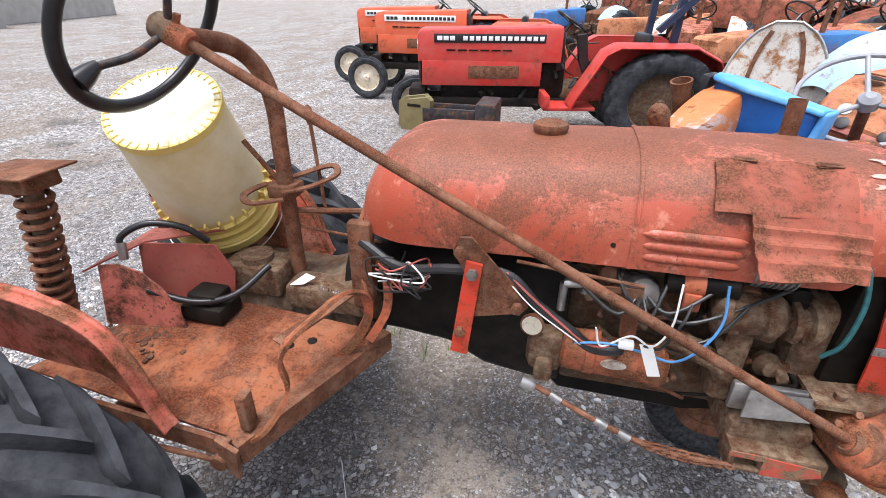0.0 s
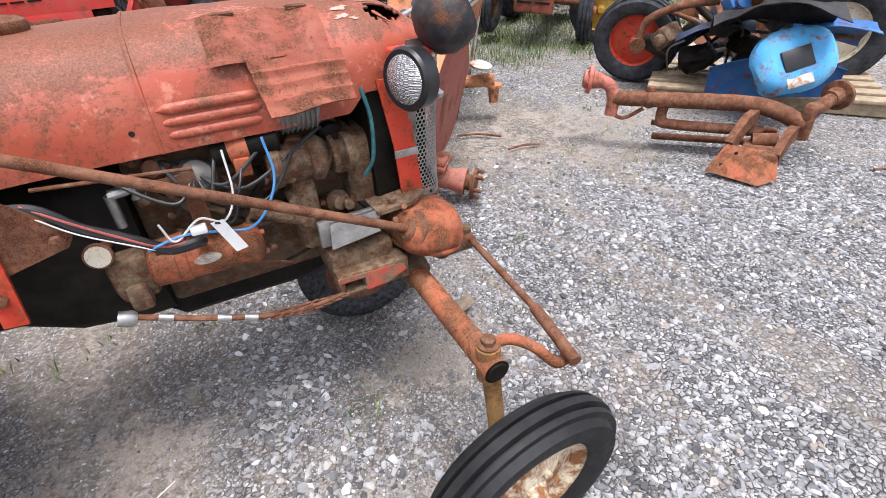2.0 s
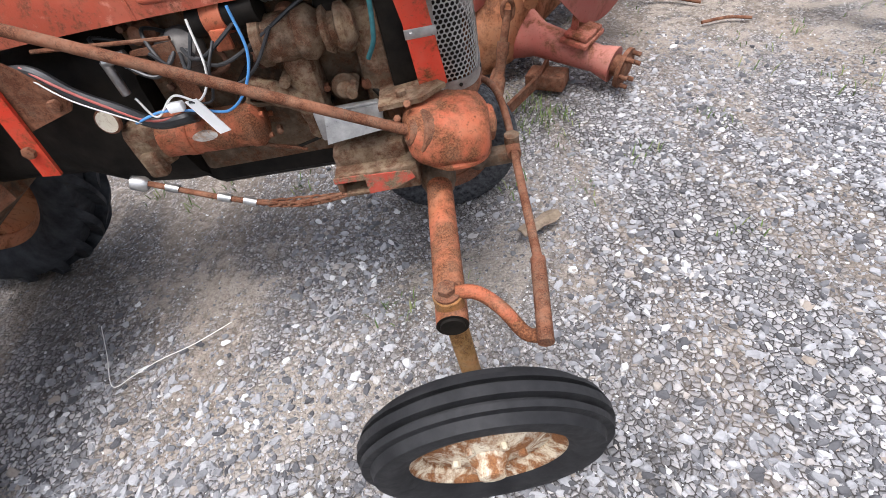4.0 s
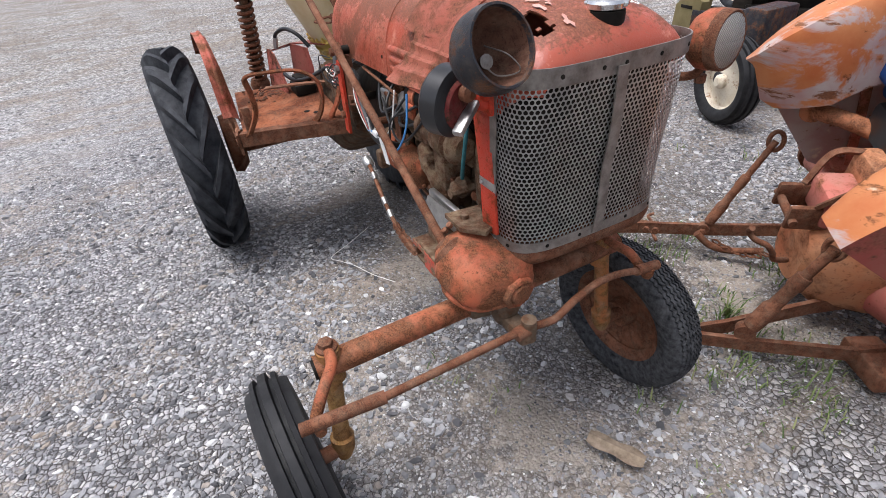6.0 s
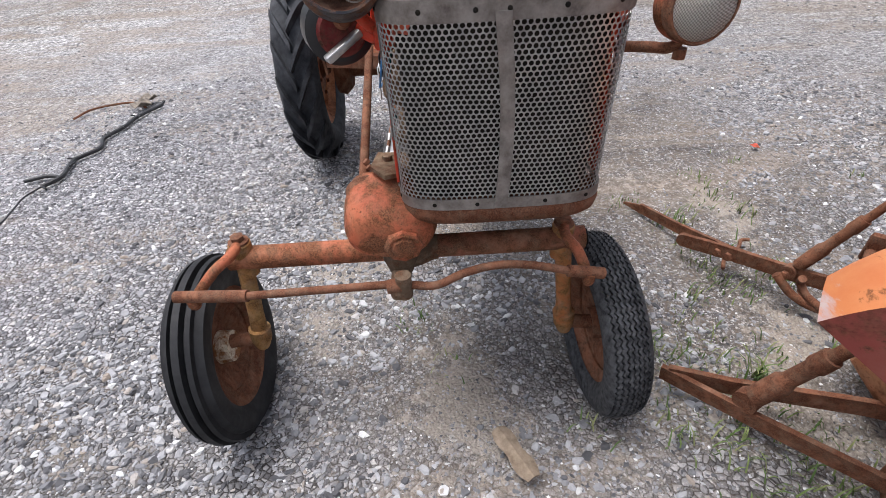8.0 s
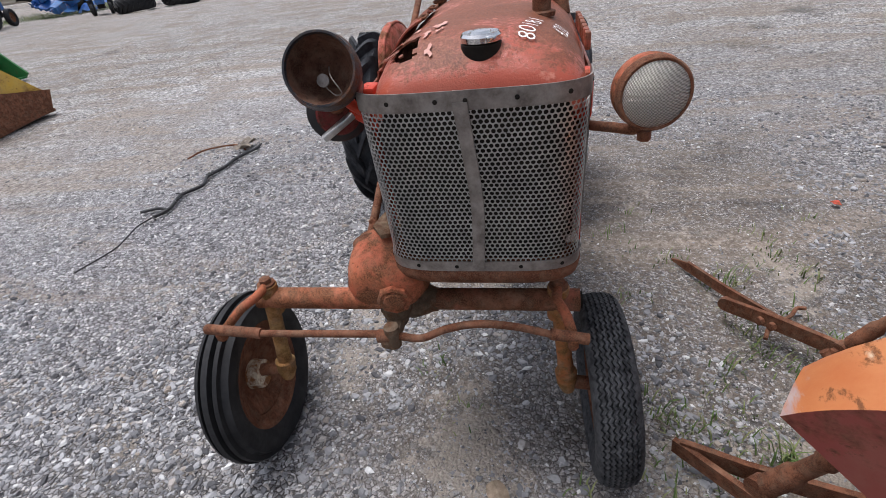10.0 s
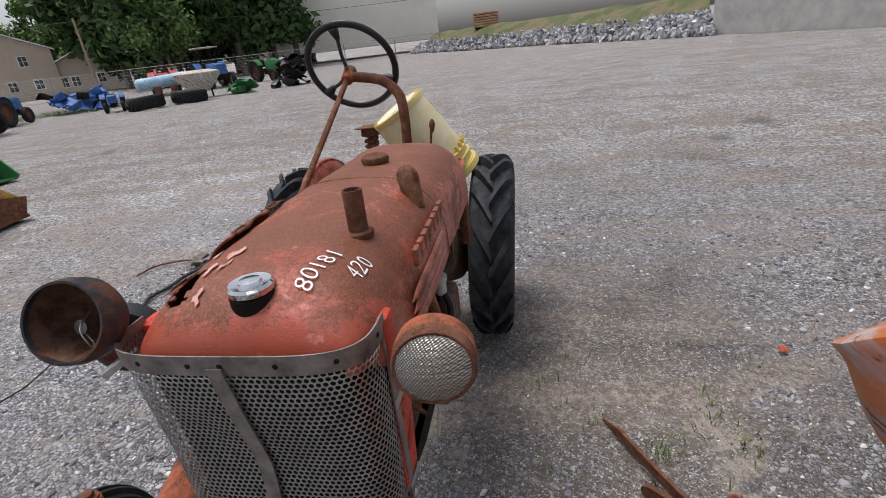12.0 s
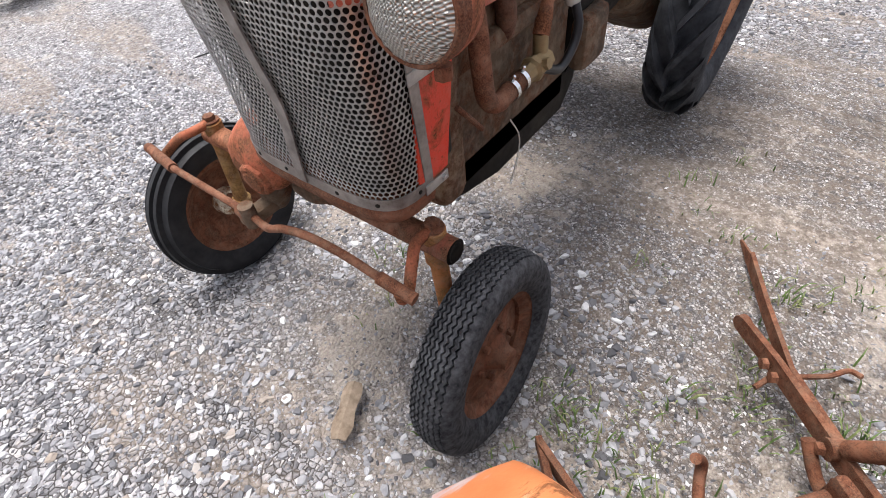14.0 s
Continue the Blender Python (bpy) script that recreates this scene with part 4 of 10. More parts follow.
# radiator, its tanks and the red side plates
bm = BM()
box(bm, (0.635, 1.16, 0.79), (0.735, 1.595, 1.19), 0.008)
part("radiator_core", bm, M_DARK, tractor)
for s, y, inner in ((-1, 1.135, 0.66), (1, 1.605, 0.615)):
    bm2 = BM()
    plate(bm2, [(inner, y, 1.13), (0.735, y, 1.13), (0.765, y, 0.80), (0.735, y, 0.79), (0.35 + 0.5 * inner + 0.02, y, 0.79), (inner + 0.03, y, 0.95)], (0, s, 0), 0.006)
    box(bm2, (0.70, y - 0.02, 1.10), (0.76, y + 0.02, 1.2), 0.01)
    part("radiator_side_plate", bm2, M_BRIGHT, tractor, "bright red side plate")
bm = BM()
lathe(bm, [(0, 0.0), (0.004, 0.14), (0.006, 0.14), (0.01, 0.0)], (0.605, HC, 0.98), (1, 0, 0), 26)
part("fan_disc_hub", bm, M_DARK, tractor)
bm = BM()
tube(bm, [(0.62, 1.15, 1.13), (0.635, 1.13, 1.04), (0.625, 1.12, 0.94), (0.60, 1.13, 0.89)], 0.0055, 10)
part("teal_hose", bm, plain("teal_rag", (0.012, 0.07, 0.08), (0.03, 0.14, 0.15), 0.8, 40, 0.6), tractor, "teal hose with frayed end")

# perforated steel grille
GY = 1.373


def grille_plan():
    pts = []
    for k in range(61):
        u = k / 60 * 2 - 1
        a = abs(u)
        pts.append((u, a))
    line = []
    W = 0.243
    for k in range(121):
        th = math.pi * k / 120
        c, s = math.cos(th), math.sin(th)
        n = 4.2
        y = -W * math.copysign(abs(c) ** (2 / n), c)
        x = 0.755 + 0.128 * abs(s) ** (2 / n)
        line.append(Vector((x, y)))
    d = [0.0]
    for a, b in zip(line, line[1:]):
        d.append(d[-1] + (b - a).length)
    return line, d


G_LINE, G_DIST = grille_plan()
G_LEN = G_DIST[-1]


def grille(s, v, off=0.0):
    """A place on the grille: s metres along its curve, v metres above its foot."""
    s = min(max(s, 0.0), G_LEN - 1e-6)
    i = int(np.searchsorted(G_DIST, s, "right")) - 1
    i = min(max(i, 0), len(G_LINE) - 2)
    t = (s - G_DIST[i]) / (G_DIST[i + 1] - G_DIST[i])
    p = G_LINE[i].lerp(G_LINE[i + 1], t)
    d = (G_LINE[i + 1] - G_LINE[i]).normalized()
    nrm = Vector((d.y, -d.x))
    if nrm.x * 1.0 + nrm.y * p.y < 0:
        nrm = -nrm
    p = p + nrm * off
    f = v / 0.44
    dent = 0.010 * math.exp(-((s - 0.22) ** 2 + (v - 0.25) ** 2) / 0.004)
    bow = 0.012 * math.exp(-((v - 0.17) / 0.09) ** 2) * math.exp(-((s - G_LEN / 2) / 0.2) ** 2)
    return Vector((p.x - 0.030 + 0.022 * f - bow - dent, GY + p.y * (0.965 + 0.035 * f), 0.775 + v))


def grille_mesh():
    pitch, hole, th = 0.0122, 0.0049, 0.0014
    row_h = pitch * math.sqrt(3) / 2
    verts, faces = [], []
    n = 12
    rows = int(0.41 / row_h)
    for r in range(rows):
        v = 0.018 + row_h * (r + 0.5)
        cols = int((G_LEN - 0.03) / pitch) - (r % 2)
        for c in range(cols):
            s = 0.015 + pitch * (c + 0.5 + 0.5 * (r % 2))
            base = len(verts)
            for off in (0.0, -th):
                for k in range(n):
                    a = math.pi / 6 * k + math.pi / 6 * 3
                    o = pitch / math.sqrt(3) if k % 2 == 0 else pitch / 2
                    verts.append(grille(s + o * math.cos(a), v + o * math.sin(a), off))
                for k in range(n):
                    a = math.pi / 6 * k + math.pi / 6 * 3
                    verts.append(grille(s + hole * math.cos(a), v + hole * math.sin(a), off))
            for k in range(n):
                j = (k + 1) % n
                b = base
                faces.append((b + k, b + j, b + n + j, b + n + k))
                faces.append((b + 2 * n + j, b + 2 * n + k, b + 3 * n + k, b + 3 * n + j))
                faces.append((b + n + k, b + n + j, b + 3 * n + j, b + 3 * n + k))
    me = bpy.data.meshes.new("perforated_sheet")
    me.from_pydata(verts, [], faces)
    me.materials.append(M_STEEL)
    ob = new("perforated_sheet", me)
    ob.parent = tractor
    ob.matrix_parent_inverse = PLACED[tractor.name].inverted()
    PLACED[ob.name] = Matrix()
    return tagged(ob, "perforated galvanised sheet bent round the radiator")


sheet = grille_mesh()


def grille_strip(s0, s1, v0, v1, off, n=60):
    bm = BM()
    loops = []
    for i in range(n + 1):
        s = s0 + (s1 - s0) * i / n
        a, b = grille(s, v0, off), grille(s, v1, off)
        c, d = grille(s, v1, off + 0.003), grille(s, v0, off + 0.003)
        loops.append([a, b, c, d])
    rings(bm, loops)
    return bm


bm = grille_strip(0.0, G_LEN, 0.398, 0.438, 0.001)
top_strip = part("top_strip", bm, M_STRAP, sheet, "weathered flat steel strip")
bm = grille_strip(0.0, G_LEN, -0.006, 0.022, 0.001)
low_strip = part("bottom_strip", bm, M_STRAP, sheet)
bm = BM()
loops = []
for i in range(17):
    v = 0.415 * i / 16
    c_ = G_LEN / 2 - 0.006 + 0.010 * math.sin(v * 9)
    loops.append([grille(c_ + o, v, f) for o, f in ((-0.015, 0.005), (0.015, 0.005), (0.015, 0.009), (-0.015, 0.009))])
rings(bm, loops)
part("centre_strap", bm, M_STRAP, sheet)
for s0, s1 in ((0.0, 0.024), (G_LEN - 0.024, G_LEN)):
    bm = grille_strip(s0, s1, 0.02, 0.40, 0.002, 6)
    part("edge_strip", bm, M_STRAP, sheet)
for s in (0.07, 0.17, 0.27, 0.33, 0.43, 0.53, 0.62):
    for v, par in ((0.418, top_strip), (0.008, low_strip)):
        bm = BM()
        p, q = grille(s, v, 0.003), grille(s, v, 0.01)
        lathe(bm, [(0, 0.005), (0.002, 0.005), (0.003, 0.003)], p, q - p, 8)
        part("rivet", bm, M_DARK, par)
for s, v in ((0.008, 0.15), (G_LEN - 0.008, 0.24), (G_LEN - 0.008, 0.0), (0.008, 0.0)):
    bm = BM()
    p = grille(s, v, 0.002)
    sg = -1 if s < 0.1 else 1
    box(bm, (p.x - 0.05, p.y - 0.002 + 0.004 * sg, p.z - 0.011), (p.x + 0.02, p.y + 0.002 + 0.004 * sg, p.z + 0.011), 0.001)
    bolt(bm, (p.x - 0.035, p.y + 0.005 * sg, p.z), (0, sg, 0), 0.006, 0.006)
    part("grille_clip", bm, M_STEEL, sheet)

# dark body added close behind the grille, so that its holes read dark
bm = BM()
loops = []
for v in (0.012, 0.20, 0.398):
    loops.append([grille(G_LEN * k / 40, v, -0.030) for k in range(41)])
rings(bm, loops, True)
part("added_grille_backing", bm, M_DARK, tractor, "dark body added behind the grille to darken its holes")

# radiator foot and front bolster
bm = BM()
loops = []
for z, off in ((0.700, -0.06), (0.715, -0.02), (0.735, 0.0), (0.758, 0.006), (0.768, 0.002)):
    loops.append([Vector((grille(G_LEN * k / 40, 0.0, off).x, grille(G_LEN * k / 40, 0.0, off).y, z)) for k in range(41)])
rings(bm, loops, True)
box(bm, (0.60, 1.17, 0.70), (0.80, 1.57, 0.765), 0.015)
part("radiator_foot", bm, M_RUST, tractor)
bm = BM()
box(bm, (0.45, 1.075, 0.60), (0.64, 1.30, 0.70), 0.02)
box(bm, (0.452, 1.03, 0.590), (0.468, 1.10, 0.655), 0.004)
box(bm, (0.525, 1.03, 0.590), (0.66, 1.10, 0.655), 0.006)
box(bm, (0.46, 1.03, 0.636), (0.54, 1.10, 0.656), 0.004)
box(bm, (0.46, 1.03, 0.588), (0.54, 1.10, 0.600), 0.004)
for v in bm.verts:
    v.co.z += 0.006 * noise.noise(v.co * 25)
bolster = part("front_bolster", bm, M_MUD, tractor, "mud-caked front bolster casting")
bm = BM()
plate(bm, [(0.526, 1.030, 0.652), (0.64, 1.026, 0.648), (0.65, 1.026, 0.625), (0.59, 1.026, 0.600), (0.527, 1.030, 0.594)], (0, -1, 0), 0.003)
plate(bm, [(0.450, 1.030, 0.656), (0.53, 1.030, 0.654), (0.53, 1.030, 0.638), (0.450, 1.030, 0.640)], (0, -1, 0), 0.003)
part("red_bolster_face", bm, worn_paint("patchy_red_paint", (0.52, 0.05, 0.03), (0.44, 0.08, 0.05), (0.17, 0.12, 0.075), 0.6, 12, 0.3, 0.6, 1.3), bolster)
bm = BM()
box(bm, (0.466, 1.085, 0.598), (0.527, 1.094, 0.638), 0.002)
part("socket_back", bm, M_DARK, bolster)
bm = BM()
box(bm, (0.44, 1.10, 0.72), (0.60, 1.12, 0.80), 0.006, None)
plate(bm, [(0.46, 1.07, 0.73), (0.60, 1.07, 0.745), (0.61, 1.09, 0.80), (0.47, 1.09, 0.795)], (0, -1, 0.3), 0.006)
part("alloy_cover", bm, M_STEEL, bolster, "dull metal cover plate")

# steering gear housing
bm = BM()
loops = []
c = Vector((0.748, 1.098, 0.706))
for k in range(1, 22):
    th = math.pi * k / 22
    loop = []
    for i in range(36):
        a = 2 * math.pi * i / 36
        sx = -math.copysign(abs(math.cos(th)) ** 0.72, math.cos(th))
        rr = math.sin(th) ** 0.60
        cy, sz = math.cos(a), math.sin(a)
        yy = 0.112 * rr * math.copysign(abs(cy) ** 0.80, cy)
        zz = 0.078 * rr * math.copysign(abs(sz) ** 0.85, sz)
        if zz < 0:
            yy *= 1.06
        loop.append(c + Vector((0.104 * sx, yy + 0.10 * sx * 0.104, zz - 0.18 * sx * 0.104)))
    loops.append(loop)
rings(bm, loops)
# the parting ridge round the lower third
loops = [[p + (p - c).normalized() * q - Vector((0, 0, 0.022)) for p, q in ((c + Vector((0.100 * math.cos(a), 0.113 * math.sin(a), -0.010 - 0.018 * math.cos(a))), -0.012), (c + Vector((0.104 * math.cos(a), 0.117 * math.sin(a), -0.018 - 0.018 * math.cos(a))), 0.0), (c + Vector((0.104 * math.cos(a), 0.117 * math.sin(a), -0.026 - 0.018 * math.cos(a))), 0.0), (c + Vector((0.098 * math.cos(a), 0.111 * math.sin(a), -0.034 - 0.018 * math.cos(a))), -0.012))] for a in [2 * math.pi * k / 40 for k in range(40)]]
loops.append(loops[0])
rings(bm, loops, True, (False, False))
for v in bm.verts:
    v.co += (v.co - c).normalized() * (0.004 * noise.noise(v.co * 18) + 0.0015 * noise.noise(v.co * 60))
gear = part("steering_gear_housing", bm, M_ORANGE, tractor, "orange cast steering gear housing")
bm = BM()
lathe(bm, [(-0.05, 0.055), (0, 0.048), (0.012, 0.046), (0.016, 0.040), (0.013, 0.032), (0.02, 0.028), (0.022, 0.006)], (0.846, 1.135, 0.672), (1, 0.10, -0.10), 8)
part("housing_boss", bm, M_ORANGE, gear)
bm = BM()
lathe(bm, [(-0.035, 0.052), (-0.012, 0.054), (-0.008, 0.050), (-0.006, 0.036), (0.012, 0.033), (0.018, 0.024), (0.014, 0.016)], (0.672, 1.034, 0.745), (-0.9, -0.25, 0.42), 24)
for a in range(4):
    bolt(bm, Vector((0.67 + 0.03 * math.cos(a * 1.6), 1.05, 0.775 + 0.03 * math.sin(a * 1.6))), (0, -0.6, 0.8), 0.009)
part("shaft_seal", bm, M_RUST, gear)
bm = BM()
plate(bm, [(0.60, 1.07, 0.79), (0.70, 1.06, 0.80), (0.76, 1.10, 0.805), (0.70, 1.2, 0.79), (0.60, 1.2, 0.78)], (0, 0, 1), 0.012)
bolt(bm, (0.655, 1.10, 0.80), (0, 0, 1), 0.013, 0.018)
part("housing_top_plate", bm, M_MUD, gear)
bm = BM()
lathe(bm, [(0, 0.04), (0.05, 0.045), (0.09, 0.03), (0.1, 0.024)], (0.80, 1.12, 0.655), (0.15, 0, -1), 16)
box(bm, (0.80, 1.095, 0.555), (0.925, 1.145, 0.595), 0.014)
rod(bm, (0.905, 1.13, 0.56), (0.905, 1.13, 0.625), 0.02, 14)
part("pitman_arm", bm, M_GREASE, gear)

# axle, king pins and steering arms
bm = BM()
rod(bm, (0.70, 0.625, 0.548), (0.70, 1.10, 0.552), 0.034, 24)
ax = part("axle_tube", bm, M_ORANGE, tractor, "faded red axle tube")
bm = BM()
lathe(bm, [(0, 0.034), (0, 0.026), (-0.006, 0.0255)], (0.70, 0.6245, 0.548), (0, 1, 0), 22, (False, True))
part("tube_mouth", bm, M_DARK, ax)
bm = BM()
loops = [[(0.70 + r * math.cos(a), y, 0.552 + (r + lift) * math.sin(a)) for a in [2 * math.pi * k / 20 for k in range(20)]] for y, r, lift in ((1.06, 0.035, 0.0), (1.075, 0.046, 0.004), (1.13, 0.05, 0.012), (1.17, 0.046, 0.008), (1.20, 0.037, 0.0), (1.215, 0.034, 0.0))]
rings(bm, loops)
for v in bm.verts:
    v.co += (v.co - Vector((0.70, v.co.y, 0.552))) * 0.18 * noise.noise(v.co * 40)
part("axle_pivot", bm, M_GREASE, tractor, "grease-caked axle pivot")
bm = BM()
rod(bm, (0.70, 1.20, 0.553), (0.70, 1.625, 0.555), 0.033, 24)
ax2 = part("axle_tube", bm, worn_paint("rusty_red_axle_paint", (0.27, 0.062, 0.036), (0.23, 0.10, 0.055), (0.12, 0.05, 0.026), 0.68, 8, 0.3, 0.7), tractor, "rusty red axle tube")
bm = BM()
lathe(bm, [(0, 0.034), (0, 0.026), (-0.006, 0.0255)], (0.70, 1.6255, 0.555), (0, -1, 0), 22, (False, True))
part("tube_mouth", bm, M_DARK, ax2)
M_CLAYPIN = worn_paint("clay_caked_orange_paint", (0.33, 0.115, 0.04), (0.32, 0.19, 0.07), (0.17, 0.085, 0.03), 0.55, 9, 0.4, 0.8)
for s, y, arm in ((-1, 0.665, (0.871, 0.585, 0.56)), (1, 1.565, (0.863, 1.598, 0.556))):
    bm = BM()
    tilt = Vector((0.02, 0.035 * s, -0.37))
    top = Vector((0.70, y, 0.58))
    lathe(bm, [(0, 0.024), (0.24, 0.023), (0.295, 0.025), (0.30, 0.034), (0.345, 0.032), (0.38, 0.02)], top, tilt, 18)
    lathe(bm, [(-0.03, 0.03), (0.075, 0.031), (0.08, 0.026)], (0.70, y, 0.525), (0, 0, 1), 20)
    kp = part("king_pin", bm, M_CLAYPIN, tractor, "orange king pin caked with yellow clay")
    bm = BM()
    bolt(bm, (0.70, y, 0.603), (0, 0, 1), 0.019, 0.022)
    lathe(bm, [(0, 0.028), (0.012, 0.028), (0.014, 0.02)], (0.70, y, 0.597), (0, 0, 1), 16)
    part("king_pin_nut", bm, M_RUST, kp)
    bm = BM()
    a = Vector(arm)
    tube(bm, [(0.70, y, 0.602), (0.755, y - 0.005, 0.60), (0.80, y + 0.5 * (a.y - y), 0.585), (0.84, a.y, 0.545), (a.x, a.y, 0.535), (a.x + 0.005, a.y, 0.565)], 0.0145, 10, 7)
    part("steering_arm", bm, M_ORANGE, kp)
    bm = BM()
    hub = top + tilt * 0.92
    rod(bm, hub, (hub.x, hub.y + s * 0.10, hub.z - 0.01), 0.022, 14)
    part("stub_axle", bm, M_RUST, kp)
bm = BM()
rod(bm, (0.871, 0.545, 0.566), (0.895, 0.74, 0.578), 0.016, 12)
rod(bm, (0.895, 0.74, 0.578), (0.905, 1.10, 0.598), 0.0105, 12)
lathe(bm, [(0, 0.018), (0.035, 0.02), (0.04, 0.015)], (0.905, 1.09, 0.59), (0, 1, 0.1), 12)
part("tie_rod", bm, M_RUST, tractor, "rusty tie rod")
bm = BM()
tube(bm, [(0.905, 1.15, 0.592), (0.91, 1.21, 0.592), (0.905, 1.28, 0.622), (0.895, 1.36, 0.632), (0.88, 1.45, 0.612), (0.868, 1.54, 0.578)], 0.0105, 10, 8)
rod(bm, (0.868, 1.54, 0.578), (0.860, 1.635, 0.556), 0.0155, 12)
part("tie_rod", bm, M_RUST, tractor, "bent rusty tie rod")

# long steering shaft, column and wheel
sh0, sh1 = Vector((0.672, 1.03, 0.747)), Vector((-0.872, 1.058, 1.535))
bm = BM()
rod(bm, sh0, sh1, 0.0125, 14)
part("steering_shaft", bm, M_RUST, tractor, "long rusty steering shaft")
sd = (sh1 - sh0).normalized()
bm = BM()
tube(bm, [(-0.80, 1.295, 0.78), (-0.805, 1.30, 1.0), (-0.81, 1.308, 1.2), (-0.812, 1.312, 1.33), (-0.828, 1.297, 1.425), (-0.845, 1.235, 1.487), (-0.86, 1.16, 1.51), (-0.865, 1.075, 1.522)], 0.0235, 14, 8)
col = part("steering_column", bm, M_RUST, tractor, "bent rusty steering column tube")
bm = BM()
lathe(bm, [(-0.055, 0.022), (-0.05, 0.027), (0.0, 0.028), (0.012, 0.024)], sh1, sd, 18)
rod(bm, sh1 + Vector((0.0, 0.0, 0.02)) - sd * 0.02, sh1 + Vector((0.01, 0, 0.045)) - sd * 0.02, 0.008, 8)
part("shaft_bracket", bm, M_ORANGE, col)
bm = BM()
tube(bm, [(-0.79, 1.25, 1.10), (-0.72, 1.30, 1.11), (-0.68, 1.38, 1.12), (-0.72, 1.43, 1.13), (-0.82, 1.34, 1.11)], 0, flat=(0.02, 0.006))
tube(bm, [(-0.79, 1.25, 1.08), (-0.86, 1.20, 1.08), (-0.91, 1.24, 1.085), (-0.89, 1.32, 1.09), (-0.82, 1.34, 1.09)], 0, flat=(0.02, 0.006))
box(bm, (-0.85, 1.265, 1.07), (-0.77, 1.345, 1.11), 0.006)
part("lever_quadrant", bm, M_RUST, col)
bm = BM()
rod(bm, (-0.83, 1.30, 1.12), (-0.90, 1.27, 1.24), 0.008, 8)
rod(bm, (-0.74, 1.40, 1.00), (-0.78, 1.44, 1.27), 0.006, 8)
lathe(bm, [(0, 0.008), (0.03, 0.014), (0.05, 0.012), (0.06, 0.003)], (-0.78, 1.44, 1.25), (-0.1, 0.1, 1), 10)
rod(bm, (-0.80, 1.31, 1.02), (-0.52, 1.37, 1.02), 0.010, 8)
rod(bm, (-0.80, 1.31, 0.97), (-0.52, 1.32, 0.94), 0.005, 8)
part("hand_lever", bm, M_RUST, tractor)

wc = sh1 + sd * 0.062
wt = Matrix.Translation(wc) @ basis(sd, (0, 1, 0))
RS, SPOKE = 0.212, 1.97
bm = BM()
loops = []
for k in range(48):
    a = 2 * math.pi * k / 48
    loops.append([wt @ Vector(((RS + 0.0165 * math.cos(b)) * math.cos(a), (RS + 0.0165 * math.cos(b)) * math.sin(a), 0.013 * math.sin(b))) for b in [2 * math.pi * i / 12 for i in range(12)]])
loops.append(loops[0])
rings(bm, loops, True, (False, False))
bmesh.ops.remove_doubles(bm, verts=bm.verts[:], dist=1e-5)
sw = part("steering_wheel_rim", bm, M_BLACKPL, tractor, "black plastic steering wheel rim")
for k in range(3):
    a = 2 * math.pi * k / 3 + SPOKE
    d = Vector((math.cos(a), math.sin(a), 0))
    bm = BM()
    tube(bm, [wt @ (d * 0.02 + Vector((0, 0, -0.055))), wt @ (d * 0.09 + Vector((0, 0, -0.045))), wt @ (d * 0.15 + Vector((0, 0, -0.012))), wt @ (d * 0.185)], 0.0085, 10)
    part("spoke", bm, M_BLACKPNT, sw)
    bm = BM()
    lathe(bm, [(0, 0.011), (0.03, 0.02), (0.055, 0.024)], wt @ (d * 0.147 + Vector((0, 0, -0.008))), (wt.to_3x3() @ d), 12)
    part("spoke_socket", bm, M_BLACKPL, sw)
bm = BM()
lathe(bm, [(-0.075, 0.018), (-0.07, 0.028), (-0.03, 0.03), (-0.02, 0.02)], wc, sd, 16)
part("wheel_hub", bm, M_GREASE, sw)

# lamps
def lamp_shell(c, d, R, depth, mat, name, label, lens, rim_mat, ribbed=True):
    d = Vector(d).normalized()
    bm = BM()
    prof = [(-depth, R * 0.12), (-depth * 0.95, R * 0.5), (-depth * 0.80, R * 0.84), (-depth * 0.55, R * 1.04), (-depth * 0.25, R * 1.07), (0, R), (0.0, R * 0.94), (-depth * 0.4, R * 0.88), (-depth * 0.72, R * 0.7), (-depth * 0.9, R * 0.2)]
    lathe(bm, prof, c, d, 36)
    ob = part(name, bm, mat, tractor, label)
    if rim_mat:
        bm = BM()
        lathe(bm, [(-0.016, R * 1.0), (-0.014, R * 1.05), (0.008, R * 1.05), (0.013, R * 1.0), (0.012, R * 0.93), (-0.004, R * 0.93), (-0.016, R * 1.0)], c, d, 40, (False, False))
        part("lamp_rim", bm, rim_mat, ob)
    if lens:
        t = Matrix.Translation(c) @ basis(d)
        bm = BM()
        loops = []
        nr, na = 14, 48
        for i in range(nr + 1):
            q = i / nr
            r = max(R * 0.985 * q, 0.0005)
            loop = []
            for k in range(na):
                a = 2 * math.pi * k / na
                x, y = r * math.cos(a), r * math.sin(a)
                rib = 0.0016 * (abs(math.sin(x * 260)) + abs(math.sin(y * 260)))
                loop.append(t @ Vector((x, y, 0.008 + 0.018 * (1 - q * q) + rib * (q < 0.98))))
            loops.append(loop)
        rings(bm, loops, True, (True, False))
        bmesh.ops.recalc_face_normals(bm, faces=bm.faces)
        bmesh.ops.solidify(bm, geom=bm.faces[:], thickness=0.002)
        part("lamp_lens", bm, lens, ob, "ribbed glass lens", sharp=20)
    return ob


